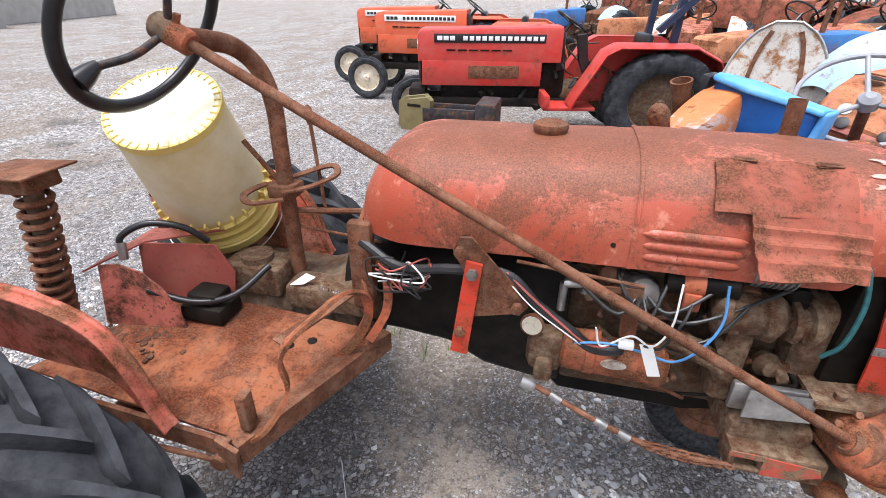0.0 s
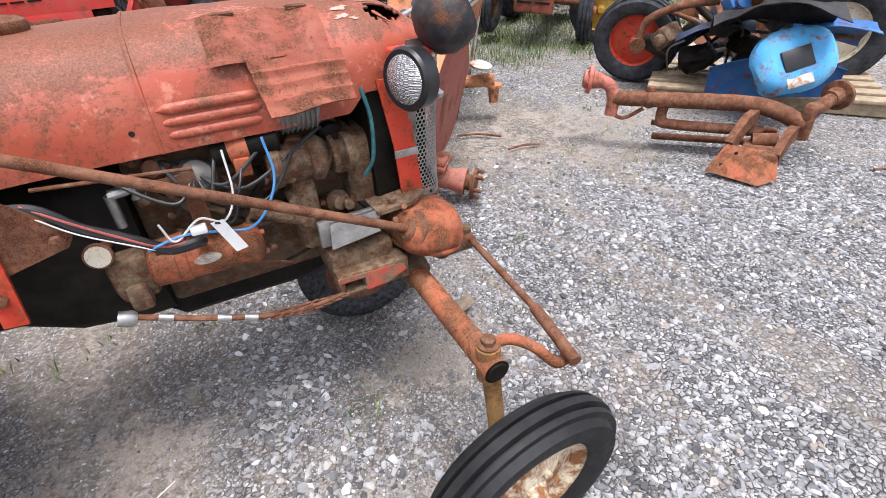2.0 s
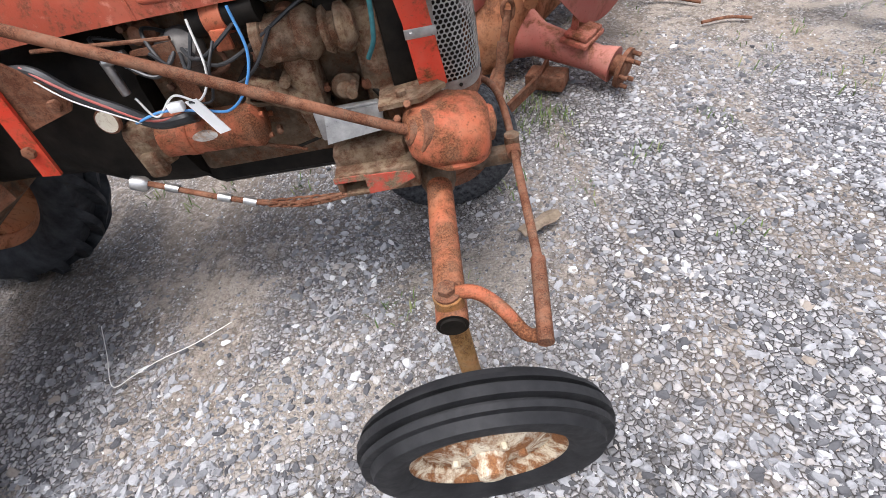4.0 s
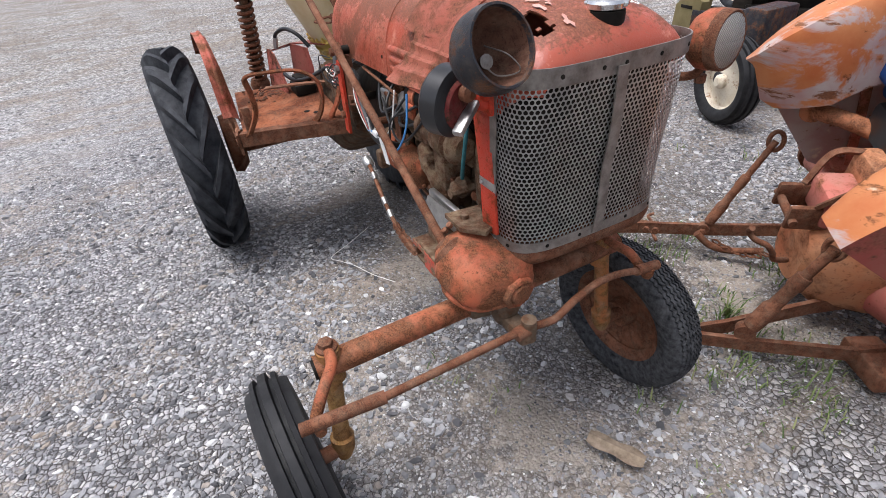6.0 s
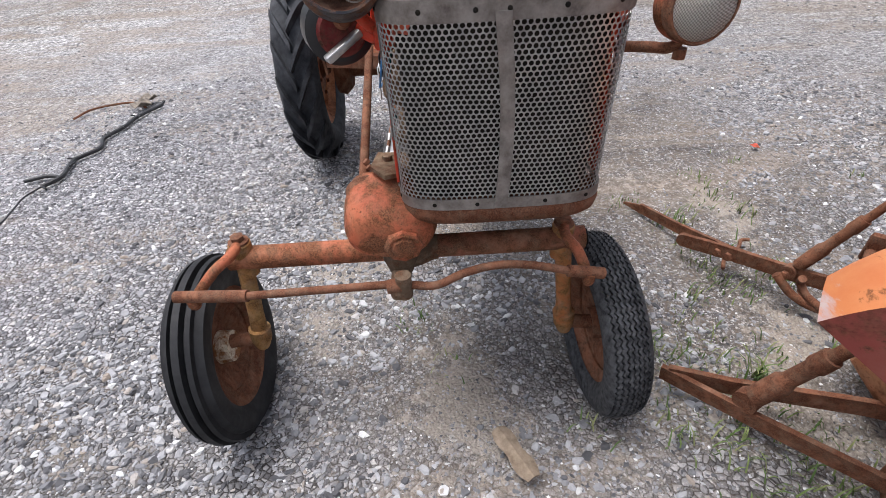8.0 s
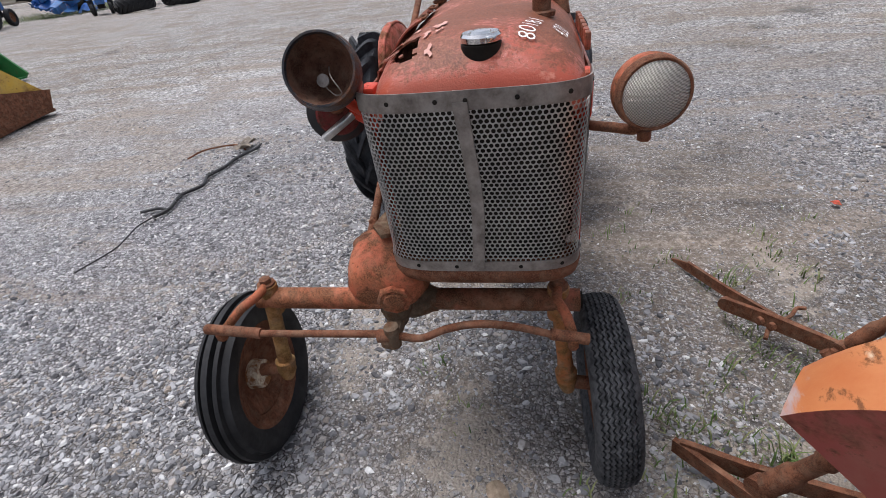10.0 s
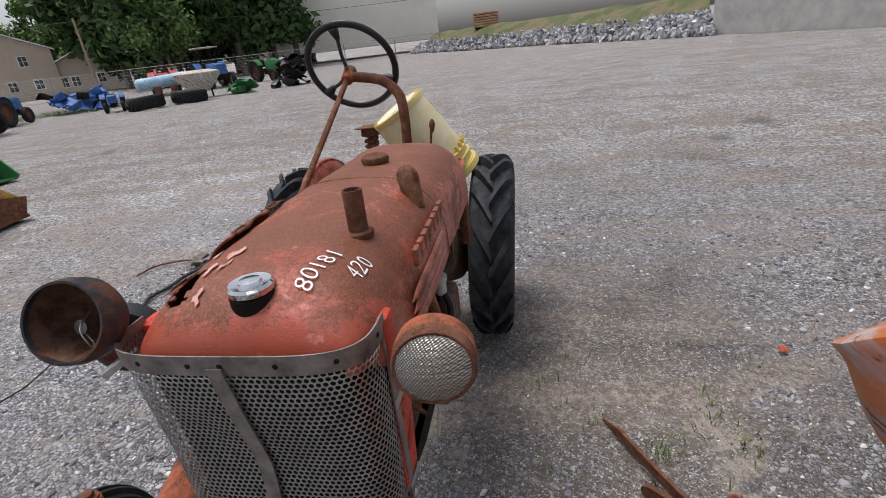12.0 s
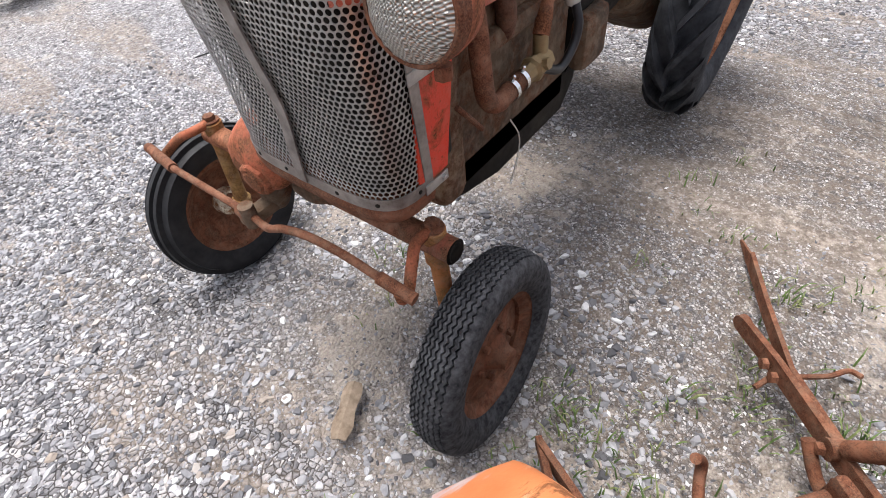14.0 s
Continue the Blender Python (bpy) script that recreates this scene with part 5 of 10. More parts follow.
M_REFL = metal("lamp_reflector", (0.55, 0.54, 0.5), (0.7, 0.69, 0.65), 0.3, 0.9, 30, 0.1)
lr = lamp_shell(Vector((0.842, 1.725, 1.172)), (0.97, 0.12, 0.05), 0.066, 0.085, M_ORANGE, "far_headlamp", "orange headlamp with ribbed lens", M_OLDLENS, M_RUST)
bm = BM()
lathe(bm, [(-0.07, 0.02), (-0.05, 0.05), (-0.012, 0.061), (-0.010, 0.0615)], Vector((0.842, 1.725, 1.172)), (0.97, 0.12, 0.05), 30)
part("reflector", bm, M_REFL, lr)
bm = BM()
tube(bm, [(0.80, 1.725, 1.11), (0.79, 1.71, 1.085), (0.76, 1.67, 1.08), (0.70, 1.60, 1.07)], 0.011, 10)
bolt(bm, (0.80, 1.725, 1.085), (0, 0, -1), 0.014, 0.02)
part("lamp_bracket", bm, M_RUST, lr)
cup = lamp_shell(Vector((0.862, 1.083, 1.270)), (0.88, 0.14, 0.38), 0.074, 0.105, M_BLACKPNT, "empty_lamp_shell", "empty black lamp shell with rusty inside", None, None)
bm = BM()
lathe(bm, [(-0.088, 0.008), (-0.082, 0.026), (-0.066, 0.046), (-0.045, 0.058), (-0.02, 0.066), (-0.003, 0.0705)], Vector((0.862, 1.083, 1.270)), (0.88, 0.14, 0.38), 32, (True, False))
part("rusty_lamp_inside", bm, M_RUSTD, cup)
bm = BM()
lathe(bm, [(0, 0.012), (0.01, 0.014), (0.012, 0.004)], (0.815, 1.07, 1.235), (0.9, 0, 0.3), 12)
tube(bm, [(0.80, 1.08, 1.26), (0.85, 1.10, 1.25), (0.86, 1.12, 1.22), (0.83, 1.09, 1.21), (0.82, 1.06, 1.24)], 0.0015, 6)
part("bulb_socket", bm, M_STRAP, cup)
bm = BM()
tube(bm, [(0.80, 1.09, 1.20), (0.77, 1.10, 1.17), (0.74, 1.12, 1.14), (0.72, 1.14, 1.12)], 0.013, 10)
part("lamp_bracket", bm, M_BRIGHT, cup)
wl_ = lamp_shell(Vector((0.705, 1.038, 1.145)), (-0.93, -0.36, 0.06), 0.060, 0.05, M_BLACKPL, "work_lamp", "round black rubber work lamp with clear lens", M_CLEAR, None)
bm = BM()
lathe(bm, [(-0.045, 0.055), (-0.035, 0.072), (0.004, 0.074), (0.012, 0.068), (0.010, 0.056), (-0.03, 0.056)], Vector((0.705, 1.038, 1.145)), (-0.93, -0.36, 0.06), 36)
part("rubber_housing", bm, M_BLACKPL, wl_)
bm = BM()
lathe(bm, [(-0.03, 0.02), (-0.02, 0.045), (0.001, 0.054)], Vector((0.705, 1.038, 1.145)), (-0.93, -0.36, 0.06), 30)
part("reflector", bm, M_REFL, wl_)
bm = BM()
rod(bm, (0.725, 1.085, 1.145), (0.74, 1.14, 1.12), 0.02, 12)
part("lamp_stem", bm, M_BRIGHT, wl_)
bm = BM()
lathe(bm, [(-0.052, 0.004), (-0.052, 0.046), (-0.046, 0.052), (-0.044, 0.052)], Vector((0.705, 1.038, 1.145)), (-0.93, -0.36, 0.06), 28)
part("lamp_back", bm, worn_paint("dark_red_lamp_back", (0.13, 0.012, 0.014), (0.16, 0.03, 0.025), (0.05, 0.025, 0.016), 0.45, 14, 0.15), wl_, "dark red back plate")
bm = BM()
box(bm, (-0.045, -0.012, -0.008), (0.045, 0.012, 0.008), 0.004, Matrix.Translation((0.765, 1.055, 1.118)) @ Matrix.Rotation(radians(-60), 4, "Z") @ Matrix.Rotation(radians(28), 4, "Y"))
part("lamp_clip", bm, M_STEEL, wl_)
bm = BM()
lathe(bm, [(0, 0.016), (0.02, 0.018), (0.03, 0.010)], (0.752, 1.055, 1.168), (0.93, 0.36, -0.06), 14)
part("lamp_nut", bm, M_RUST, wl_)

# chain and cable under the engine
bm = BM()
tube(bm, [(-0.036, 1.08, 0.71), (0.05, 1.07, 0.675), (0.16, 1.055, 0.635), (0.28, 1.045, 0.60), (0.38, 1.04, 0.59), (0.46, 1.03, 0.605)], 0.0075, 8)
rodp = part("brake_rod", bm, M_RUST, tractor, "rusty chain and rod under the engine")
bm = BM()
lathe(bm, [(-0.01, 0.018), (0.02, 0.02), (0.03, 0.014)], (-0.05, 1.08, 0.71), (1, 0, -0.4), 14)
part("rod_end", bm, M_STEEL, rodp)
for p in ((0.02, 1.074, 0.688), (0.14, 1.058, 0.643), (0.20, 1.052, 0.622)):
    bm = BM()
    rod(bm, p, Vector(p) + Vector((0.03, -0.004, -0.012)), 0.011, 10)
    part("pale_sleeve", bm, M_STEEL, rodp)
for k in range(16):
    c_ = Vector((0.27, 1.045, 0.602)).lerp(Vector((0.46, 1.03, 0.605)), k / 15) - Vector((0, 0.006, 0.012 * math.sin(math.pi * k / 15)))
    bm = BM()
    tube(bm, [c_ + Vector((0.010 * math.cos(a), 0.006 * math.sin(a) * (k % 2), 0.006 * math.sin(a) * (1 - k % 2))) for a in [2 * math.pi * i / 8 for i in range(9)]], 0.0026, 6, 2)
    part("chain_link", bm, M_RUST, rodp)
bm = BM()
for k in range(9):
    p = Vector((0.25 + 0.022 * k, 1.046, 0.608 - 0.002 * k))
    lp = [p + Vector((0.014 * math.cos(a), 0.007 * math.sin(a) * (k % 2), 0.007 * math.sin(a) * (1 - k % 2))) for a in [2 * math.pi * i / 8 for i in range(9)]]
    tube(bm, lp, 0.003, 6, 2)
part("chain", bm, M_RUST, rodp)

# far flank: manifold, carburettor, hose, bowl
bm = BM()
box(bm, (0.10, 1.54, 0.915), (0.50, 1.585, 0.965), 0.018)
manifold = part("exhaust_manifold", bm, M_GREASE, tractor)
for x in (0.12, 0.24, 0.36, 0.47):
    bm = BM()
    rod(bm, (x, 1.52, 0.94), (x, 1.575, 0.94), 0.022, 12)
    part("manifold_port", bm, M_RUSTD, manifold)
bm = BM()
tube(bm, [(0.40, 1.57, 0.94), (0.42, 1.585, 1.0), (0.46, 1.57, 1.1), (0.53, 1.525, 1.25)], 0.022, 12)
part("exhaust_elbow", bm, M_RUSTD, manifold)
# water hose from under the hood down to the pump inlet
bm = BM()
tube(bm, [(0.55, 1.585, 1.10), (0.545, 1.60, 1.02), (0.548, 1.61, 0.94), (0.535, 1.612, 0.865), (0.495, 1.612, 0.832), (0.44, 1.61, 0.834), (0.385, 1.61, 0.838)], 0.021, 14)
hose = part("water_hose", bm, M_RUST, tractor, "rust-brown bent water hose")
for p in ((0.445, 1.61, 0.834), (0.405, 1.61, 0.837)):
    bm = BM()
    lathe(bm, [(0, 0.0225), (0.0, 0.0255), (0.012, 0.0255), (0.012, 0.0225)], p, (-1, 0, 0.05), 18)
    bolt(bm, Vector(p) + Vector((-0.006, 0.006, 0.026)), (0, 0.5, 1), 0.004, 0.010)
    part("hose_clamp", bm, M_CHROME, hose)
M_BRASS = metal("dirty_brass", (0.20, 0.13, 0.06), (0.34, 0.25, 0.13), 0.55, 0.6, 30, 0.5)
bm = BM()
lathe(bm, [(0, 0.020), (0.03, 0.022), (0.035, 0.030), (0.05, 0.030), (0.055, 0.024), (0.10, 0.026), (0.105, 0.012)], (0.385, 1.61, 0.838), (-1, 0, 0.02), 8)
rod(bm, (0.30, 1.605, 0.83), (0.295, 1.60, 0.90), 0.018, 12)
bolt(bm, (0.33, 1.63, 0.85), (0, 1, 0.3), 0.014, 0.016)
part("carburettor", bm, M_BRASS, tractor, "dirty brass carburettor body")
bm = BM()
tube(bm, [(0.295, 1.60, 0.895), (0.275, 1.595, 0.925), (0.245, 1.58, 0.945), (0.20, 1.565, 0.96)], 0.020, 12)
part("intake_elbow", bm, M_ORANGE, tractor)
bm = BM()
lathe(bm, [(0, 0.014), (0.008, 0.020), (0.045, 0.020), (0.048, 0.024), (0.066, 0.024), (0.070, 0.012)], (0.125, 1.59, 0.90), (0, 0, 1), 18)
part("glass_fuel_bowl", bm, plain("cloudy_glass", (0.42, 0.41, 0.36), (0.58, 0.57, 0.52), 0.25, 12), tractor, "cloudy glass fuel bowl")
bm = BM()
tube(bm, [(0.127, 1.60, 0.905), (0.13, 1.615, 0.86), (0.15, 1.615, 0.81), (0.20, 1.61, 0.775), (0.26, 1.605, 0.80), (0.30, 1.60, 0.82)], 0.012, 10)
part("fuel_hose", bm, M_BLACKPL, tractor)
bm = BM()
box(bm, (-0.10, 1.55, 0.68), (0.05, 1.61, 0.84), 0.03)
part("side_casting", bm, M_GREASE, tractor)
bm = BM()
tube(bm, [(0.62, 1.60, 0.885), (0.585, 1.61, 0.84), (0.545, 1.605, 0.795)], 0.006, 8)
part("drain_pipe", bm, M_RUST, tractor)
bm = BM()
tube(bm, [(0.42, 1.60, 0.745), (0.36, 1.59, 0.66), (0.35, 1.58, 0.58), (0.37, 1.57, 0.50)], 0.002, 6)
part("loose_wire", bm, plain("dirty_white_wire", (0.5, 0.48, 0.42), (0.7, 0.68, 0.62), 0.6, 20), tractor, "thin pale wire hanging from the engine")

# transmission, rear axle and platform
bm = BM()
loops = []
for x, w, lo, hi in ((-1.34, 0.13, 0.40, 0.76), (-1.20, 0.17, 0.36, 0.80), (-0.95, 0.17, 0.38, 0.80), (-0.75, 0.15, 0.5, 0.80), (-0.58, 0.15, 0.6, 0.86)):
    loops.append([(x, 1.36 + w * math.copysign(abs(math.cos(a)) ** 0.6, math.cos(a)), (lo + hi) / 2 + (hi - lo) / 2 * math.copysign(abs(math.sin(a)) ** 0.6, math.sin(a))) for a in [2 * math.pi * k / 22 for k in range(22)]])
rings(bm, loops)
part("transmission_case", bm, M_GREASE, tractor)
bm = BM()
for y0_, y1_ in ((0.66, 1.24), (1.48, 1.56)):
    rod(bm, (-1.15, y0_, 0.515), (-1.15, y1_, 0.515), 0.06, 20)
    lathe(bm, [(0, 0.15), (0.04, 0.16), (0.08, 0.12)], (-1.15, y0_ if y0_ < 1 else y0_ - 0.02, 0.515), (0, 1, 0), 24)
part("rear_axle_housing", bm, M_RUST, tractor)
bm = BM()
box(bm, (-0.80, 1.19, 0.74), (-0.50, 1.30, 0.82), 0.015)
box(bm, (-1.02, 1.20, 0.76), (-0.82, 1.33, 0.86), 0.015)
rod(bm, (-0.92, 1.26, 0.86), (-0.92, 1.26, 0.88), 0.05, 16)
rod(bm, (-0.56, 1.22, 0.80), (-0.56, 1.22, 0.86), 0.02, 12)
part("gear_cover", bm, M_MUD, tractor)

bm = BM()
plate(bm, [(-0.665, 0.725, 0.712), (-0.47, 1.15, 0.735), (-1.14, 1.18, 0.745), (-1.34, 0.79, 0.715)], (0, 0, 1), 0.008)
bmesh.ops.subdivide_edges(bm, edges=bm.edges[:], cuts=6, use_grid_fill=True)
for v in bm.verts:
    v.co.z += 0.005 * noise.noise(v.co * 8)
plat = part("platform_floor", bm, M_FLOOR, tractor, "heavily rusted floor plate")
bm = BM()
tube(bm, [(-0.668, 0.715, 0.69), (-0.60, 0.86, 0.70), (-0.465, 1.16, 0.712)], 0, flat=(0.05, 0.06), smooth=False)
part("front_edge", bm, M_RUST, plat, "bent front lip")
bm = BM()
tube(bm, [(-1.36, 0.735, 0.725), (-1.0, 0.722, 0.715), (-0.67, 0.71, 0.70)], 0, flat=(0.012, 0.055), smooth=False)
plate(bm, [(-0.70, 0.71, 0.735), (-0.64, 0.70, 0.72), (-0.655, 0.705, 0.62), (-0.70, 0.71, 0.66)], (0, -1, 0), 0.012)
part("side_rail", bm, M_RUST, plat)
for x, y, z in ((-0.70, 1.03, 0.738), (-0.645, 1.06, 0.742)):
    bm = BM()
    lathe(bm, [(0, 0.014), (0.001, 0.0135)], (x, y, z), (0, 0, 1), 14)
    part("round_hole", bm, M_DARK, plat)
# dried mud and chaff in the corner
bm = BM()
for k in range(160):
    p = Vector((random.gauss(-1.16, 0.07), random.gauss(0.98, 0.07), 0.735))
    if p.x > -1.28 and p.y > 0.8:
        r = random.uniform(0.003, 0.012)
        bmesh.ops.create_icosphere(bm, subdivisions=1, radius=r, matrix=Matrix.Translation(p) @ Matrix.Diagonal((1, 1, 0.6, 1)))
tagged(part("dried_mud", bm, M_RUSTD, plat), "crumbled dry mud and leaves", kind="stuff")

# upright red boxes, mat and hose behind the seat post
M_TREAD = worn_paint("peeling_tread_plate", (0.46, 0.12, 0.09), (0.44, 0.16, 0.12), (0.07, 0.03, 0.018), 0.62, 4, 0.1, 0.5, 2.0)
bm = BM()
plate(bm, [(-1.27, 0.99, 0.74), (-1.25, 1.01, 0.93), (-1.19, 1.015, 0.94), (-1.12, 1.02, 0.92), (-1.07, 1.025, 0.87), (-1.04, 1.03, 0.80), (-1.03, 1.03, 0.74)], (0.15, -1, 0), 0.006)
part("tool_box_side", bm, M_TREAD, tractor, "peeling red tread-plate panel")
bm = BM()
plate(bm, [(-1.24, 1.12, 0.76), (-1.22, 1.13, 0.945), (-0.98, 1.16, 0.955), (-0.93, 1.16, 0.87), (-0.94, 1.15, 0.78)], (0.1, -1, 0), 0.006)
plate(bm, [(-1.31, 1.0, 0.9), (-1.27, 1.24, 0.93), (-1.02, 1.26, 0.945), (-1.20, 1.13, 0.945)], (0, 0, 1), 0.005)
part("tool_box_back", bm, M_MAROON, tractor)
bm = BM()
box(bm, (-1.06, 1.045, 0.745), (-0.92, 1.15, 0.80), 0.012)
box(bm, (-1.04, 1.06, 0.80), (-0.94, 1.14, 0.835), 0.012)
part("folded_rubber_mat", bm, M_DARK, tractor)
bm = BM()
tube(bm, [(-1.20, 1.05, 0.95), (-1.20, 1.06, 1.0), (-1.14, 1.10, 1.03), (-1.06, 1.14, 1.01), (-1.02, 1.18, 0.95)], 0.010, 10)
tube(bm, [(-1.12, 1.02, 0.86), (-1.0, 1.05, 0.82), (-0.90, 1.10, 0.83), (-0.84, 1.20, 0.88)], 0.010, 10)
hh = part("rubber_hose", bm, M_BLACKPL, tractor)
bm = BM()
rod(bm, (-1.20, 1.047, 0.935), (-1.20, 1.055, 0.985), 0.013, 12)
part("hose_end", bm, M_STEEL, hh)
bm = BM()
rod(bm, (-1.30, 1.30, 0.92), (-1.05, 1.32, 0.96), 0.02, 12)
rod(bm, (-1.25, 1.40, 0.90), (-1.12, 1.25, 0.99), 0.03, 14)
part("lift_arm", bm, M_RUST, tractor)

# seat spring with its plate
bm = BM()
pts = []
b0, b1 = Vector((-1.375, 0.945, 0.76)), Vector((-1.315, 0.965, 1.165))
turns = 13
ux = (b1 - b0).normalized()
tt = basis(ux)
for k in range(turns * 12 + 1):
    a = 2 * math.pi * k / 12
    q = tt @ Vector((0.036 * math.cos(a), 0.036 * math.sin(a), 0))
    pts.append(b0 + (b1 - b0) * (k / (turns * 12)) + q)
tube(bm, pts, 0.0095, 7, smooth=False)
spring = part("seat_spring", bm, M_RUST, tractor, "rusty coil seat spring")
bm = BM()
rod(bm, b0 - ux * 0.03, b1 + ux * 0.03, 0.022, 16)
part("spring_core", bm, M_GREASE, spring)
bm = BM()
box(bm, (-0.13, -0.075, 0), (0.085, 0.08, 0.008), 0.004, Matrix.Translation((-1.325, 0.97, 1.21)) @ Matrix.Rotation(radians(-4), 4, "Y"))
box(bm, (-0.05, -0.05, -0.045), (0.05, 0.05, 0.0), 0.008, Matrix.Translation((-1.325, 0.97, 1.21)) @ Matrix.Rotation(radians(-4), 4, "Y"))
part("seat_plate", bm, M_RUST, spring, "rusty seat mounting plate")
bm = BM()
lathe(bm, [(0, 0.05), (0.02, 0.055), (0.05, 0.045)], b0 - ux * 0.05, ux, 18)
part("spring_foot", bm, M_RUST, spring)

# two pedal loops at the platform's front
for pts in ([(-0.655, 0.735, 0.70), (-0.60, 0.755, 0.74), (-0.555, 0.79, 0.83), (-0.56, 0.79, 0.91), (-0.53, 0.785, 0.975), (-0.51, 0.86, 0.985), (-0.495, 0.98, 0.975), (-0.47, 1.05, 0.93), (-0.47, 1.06, 0.85), (-0.52, 1.04, 0.76), (-0.58, 1.01, 0.715)],
            [(-0.53, 1.10, 0.74), (-0.50, 1.13, 0.82), (-0.53, 1.17, 0.90), (-0.535, 1.19, 0.945), (-0.48, 1.185, 0.955), (-0.445, 1.15, 0.92), (-0.44, 1.12, 0.84), (-0.48, 1.08, 0.76)]):
    bm = BM()
    tube(bm, pts, 0, flat=(0.024, 0.009), steps=6)
    part("pedal_loop", bm, M_ORANGE, tractor, "bent flat-bar pedal loop")
bm = BM()
tube(bm, [(-0.61, 0.86, 0.90), (-0.56, 0.98, 0.905), (-0.53, 1.10, 0.90)], 0, flat=(0.035, 0.006), smooth=False)
part("pedal_cross_bar", bm, M_RUST, tractor)
bm = BM()
box(bm, (-0.66, 0.74, 0.73), (-0.635, 0.775, 0.83), 0.004)
part("pedal_stop", bm, M_RUST, tractor)
bm = BM()
rod(bm, (-1.35, 0.70, 0.655), (-0.70, 0.70, 0.665), 0.007, 8)
lathe(bm, [(-0.012, 0.02), (0.012, 0.02)], (-0.70, 0.70, 0.665), (0, 1, 0), 12)
part("brake_rod_side", bm, M_RUST, tractor)
bm = BM()
plate(bm, [(-0.775, 1.19, 0.826), (-0.735, 1.20, 0.828), (-0.70, 1.215, 0.85), (-0.735, 1.225, 0.852)], (0, 0, 1), 0.002)
part("paper_tag", bm, M_WHITE, tractor)
bm = BM()
pts = [Vector((-0.68 + 0.009 * k / 6, 1.19 - 0.0022 * k / 6, 0.835)) + Vector((0, 0.006 * math.cos(k * math.pi / 3), 0.006 * math.sin(k * math.pi / 3))) for k in range(60)]
tube(bm, pts, 0.0014, 5, smooth=False)
part("return_spring", bm, M_CHROME, tractor)


# fenders: a crescent plate with a rolled edge
def fender(y, s, mat):
    c = Vector((-1.15, y, 0.518))
    bm = BM()
    n = 30
    loops = []
    for k in range(n + 1):
        t = k / n
        a = radians(34 + 100 * t)
        ro = 0.425 + 0.125 * ease(t, 0.0, 0.34)
        w = 0.04 + 0.20 * math.sin(math.pi * min(1.0, 0.06 + t * 0.85)) ** 0.8
        d = Vector((math.cos(a), 0, math.sin(a)))
        ri = ro - w
        loops.append([c + d * ri + Vector((0, s * 0.030, 0)), c + d * (ri + w * 0.5) + Vector((0, s * 0.022, 0)), c + d * (ro - 0.02) + Vector((0, s * 0.008, 0)), c + d * ro - Vector((0, s * 0.012, 0)), c + d * (ro + 0.004) - Vector((0, s * 0.045, 0))])
    shell(bm, loops, 0.004)
    ob = part("fender", bm, mat, tractor, "faded red crescent fender beside the rear wheel")
    bm = BM()
    tube(bm, [l[3] for l in loops], 0.009, 8, smooth=False)
    part("rolled_edge", bm, M_RED, ob)
    return ob


fender(0.715, 1, M_RED)
fender(1.50, -1, M_RED)


# wheels
def turned(bm, prof, n=64):
    """A body of revolution round the y axis at the origin, from (across, radius)."""
    loops = []
    for k in range(n):
        a = 2 * math.pi * k / n
        loops.append([Vector((r * math.cos(a), y, r * math.sin(a))) for y, r in prof])
    loops.append(loops[0])
    rings(bm, loops, False)
    bmesh.ops.remove_doubles(bm, verts=bm.verts[:], dist=1e-5)


def lug_tyre(R, w, rim, lugs=18, high=0.028, chevron=1, apart=False, wide=0.55):
    """A tractor tyre; apart gives its carcass and each lug by itself."""
    bm = BM()
    pieces = [bm]
    turned(bm, tyre_profile(R - high, w, rim, 0.45), 72)
    for side in (-1, 1):
        for k in range(lugs):
            a0 = 2 * math.pi * (k + (0.5 if side > 0 else 0)) / lugs
            rows = []
            m = 8
            for i in range(m + 1):
                t = i / m
                y = side * w * (-0.03 + 0.50 * t)
                a = a0 + chevron * 0.44 * (t - 0.1) * (0.30 / R + 0.4)
                drop = 0.055 * max(0.0, t - 0.5) ** 2 * 4 * (R / 0.54)
                half = (0.026 + 0.012 * t) / R * wide
                top = R - drop
                low = R - high - drop - 0.012
                row = []
                for da, r in ((-half * 1.35, low), (-half * 0.85, top), (half * 0.85, top), (half * 1.35, low)):
                    row.append(Vector((r * math.cos(a + da), y, r * math.sin(a + da))))
                rows.append(row)
            if apart:
                bm = BM()
                pieces.append(bm)
            rings(bm, rows, True)
    return pieces if apart else bm


def moulded_lug_tyre(R, w, rim, lugs, high):
    """A lugged tyre in one skin: the tread rises and falls in chevrons."""
    bm = BM()
    n = lugs * 6
    side = tyre_profile(R - high, w, rim, 0.45)
    cross = [-0.46, -0.34, -0.2, -0.07, 0.07, 0.2, 0.34, 0.46]
    loops = []
    for k in range(n):
        a = 2 * math.pi * k / n
        loop = [(y, r) for y, r in side[:3]]
        for u in cross:
            ph = (k / 6 - 2.2 * abs(u) + (0.5 if u > 0 else 0)) % 1.0
            loop.append((u * w * 1.02, R - (0 if ph < 0.45 else high) - 0.05 * max(0.0, abs(u) - 0.2) ** 2 * 8 * R))
        loop += [(y, r) for y, r in side[9:]]
        loops.append([Vector((r * math.cos(a), y, r * math.sin(a))) for y, r in loop])
    loops.append(loops[0])
    rings(bm, loops, False)
    bmesh.ops.remove_doubles(bm, verts=bm.verts[:], dist=1e-5)
    return bm


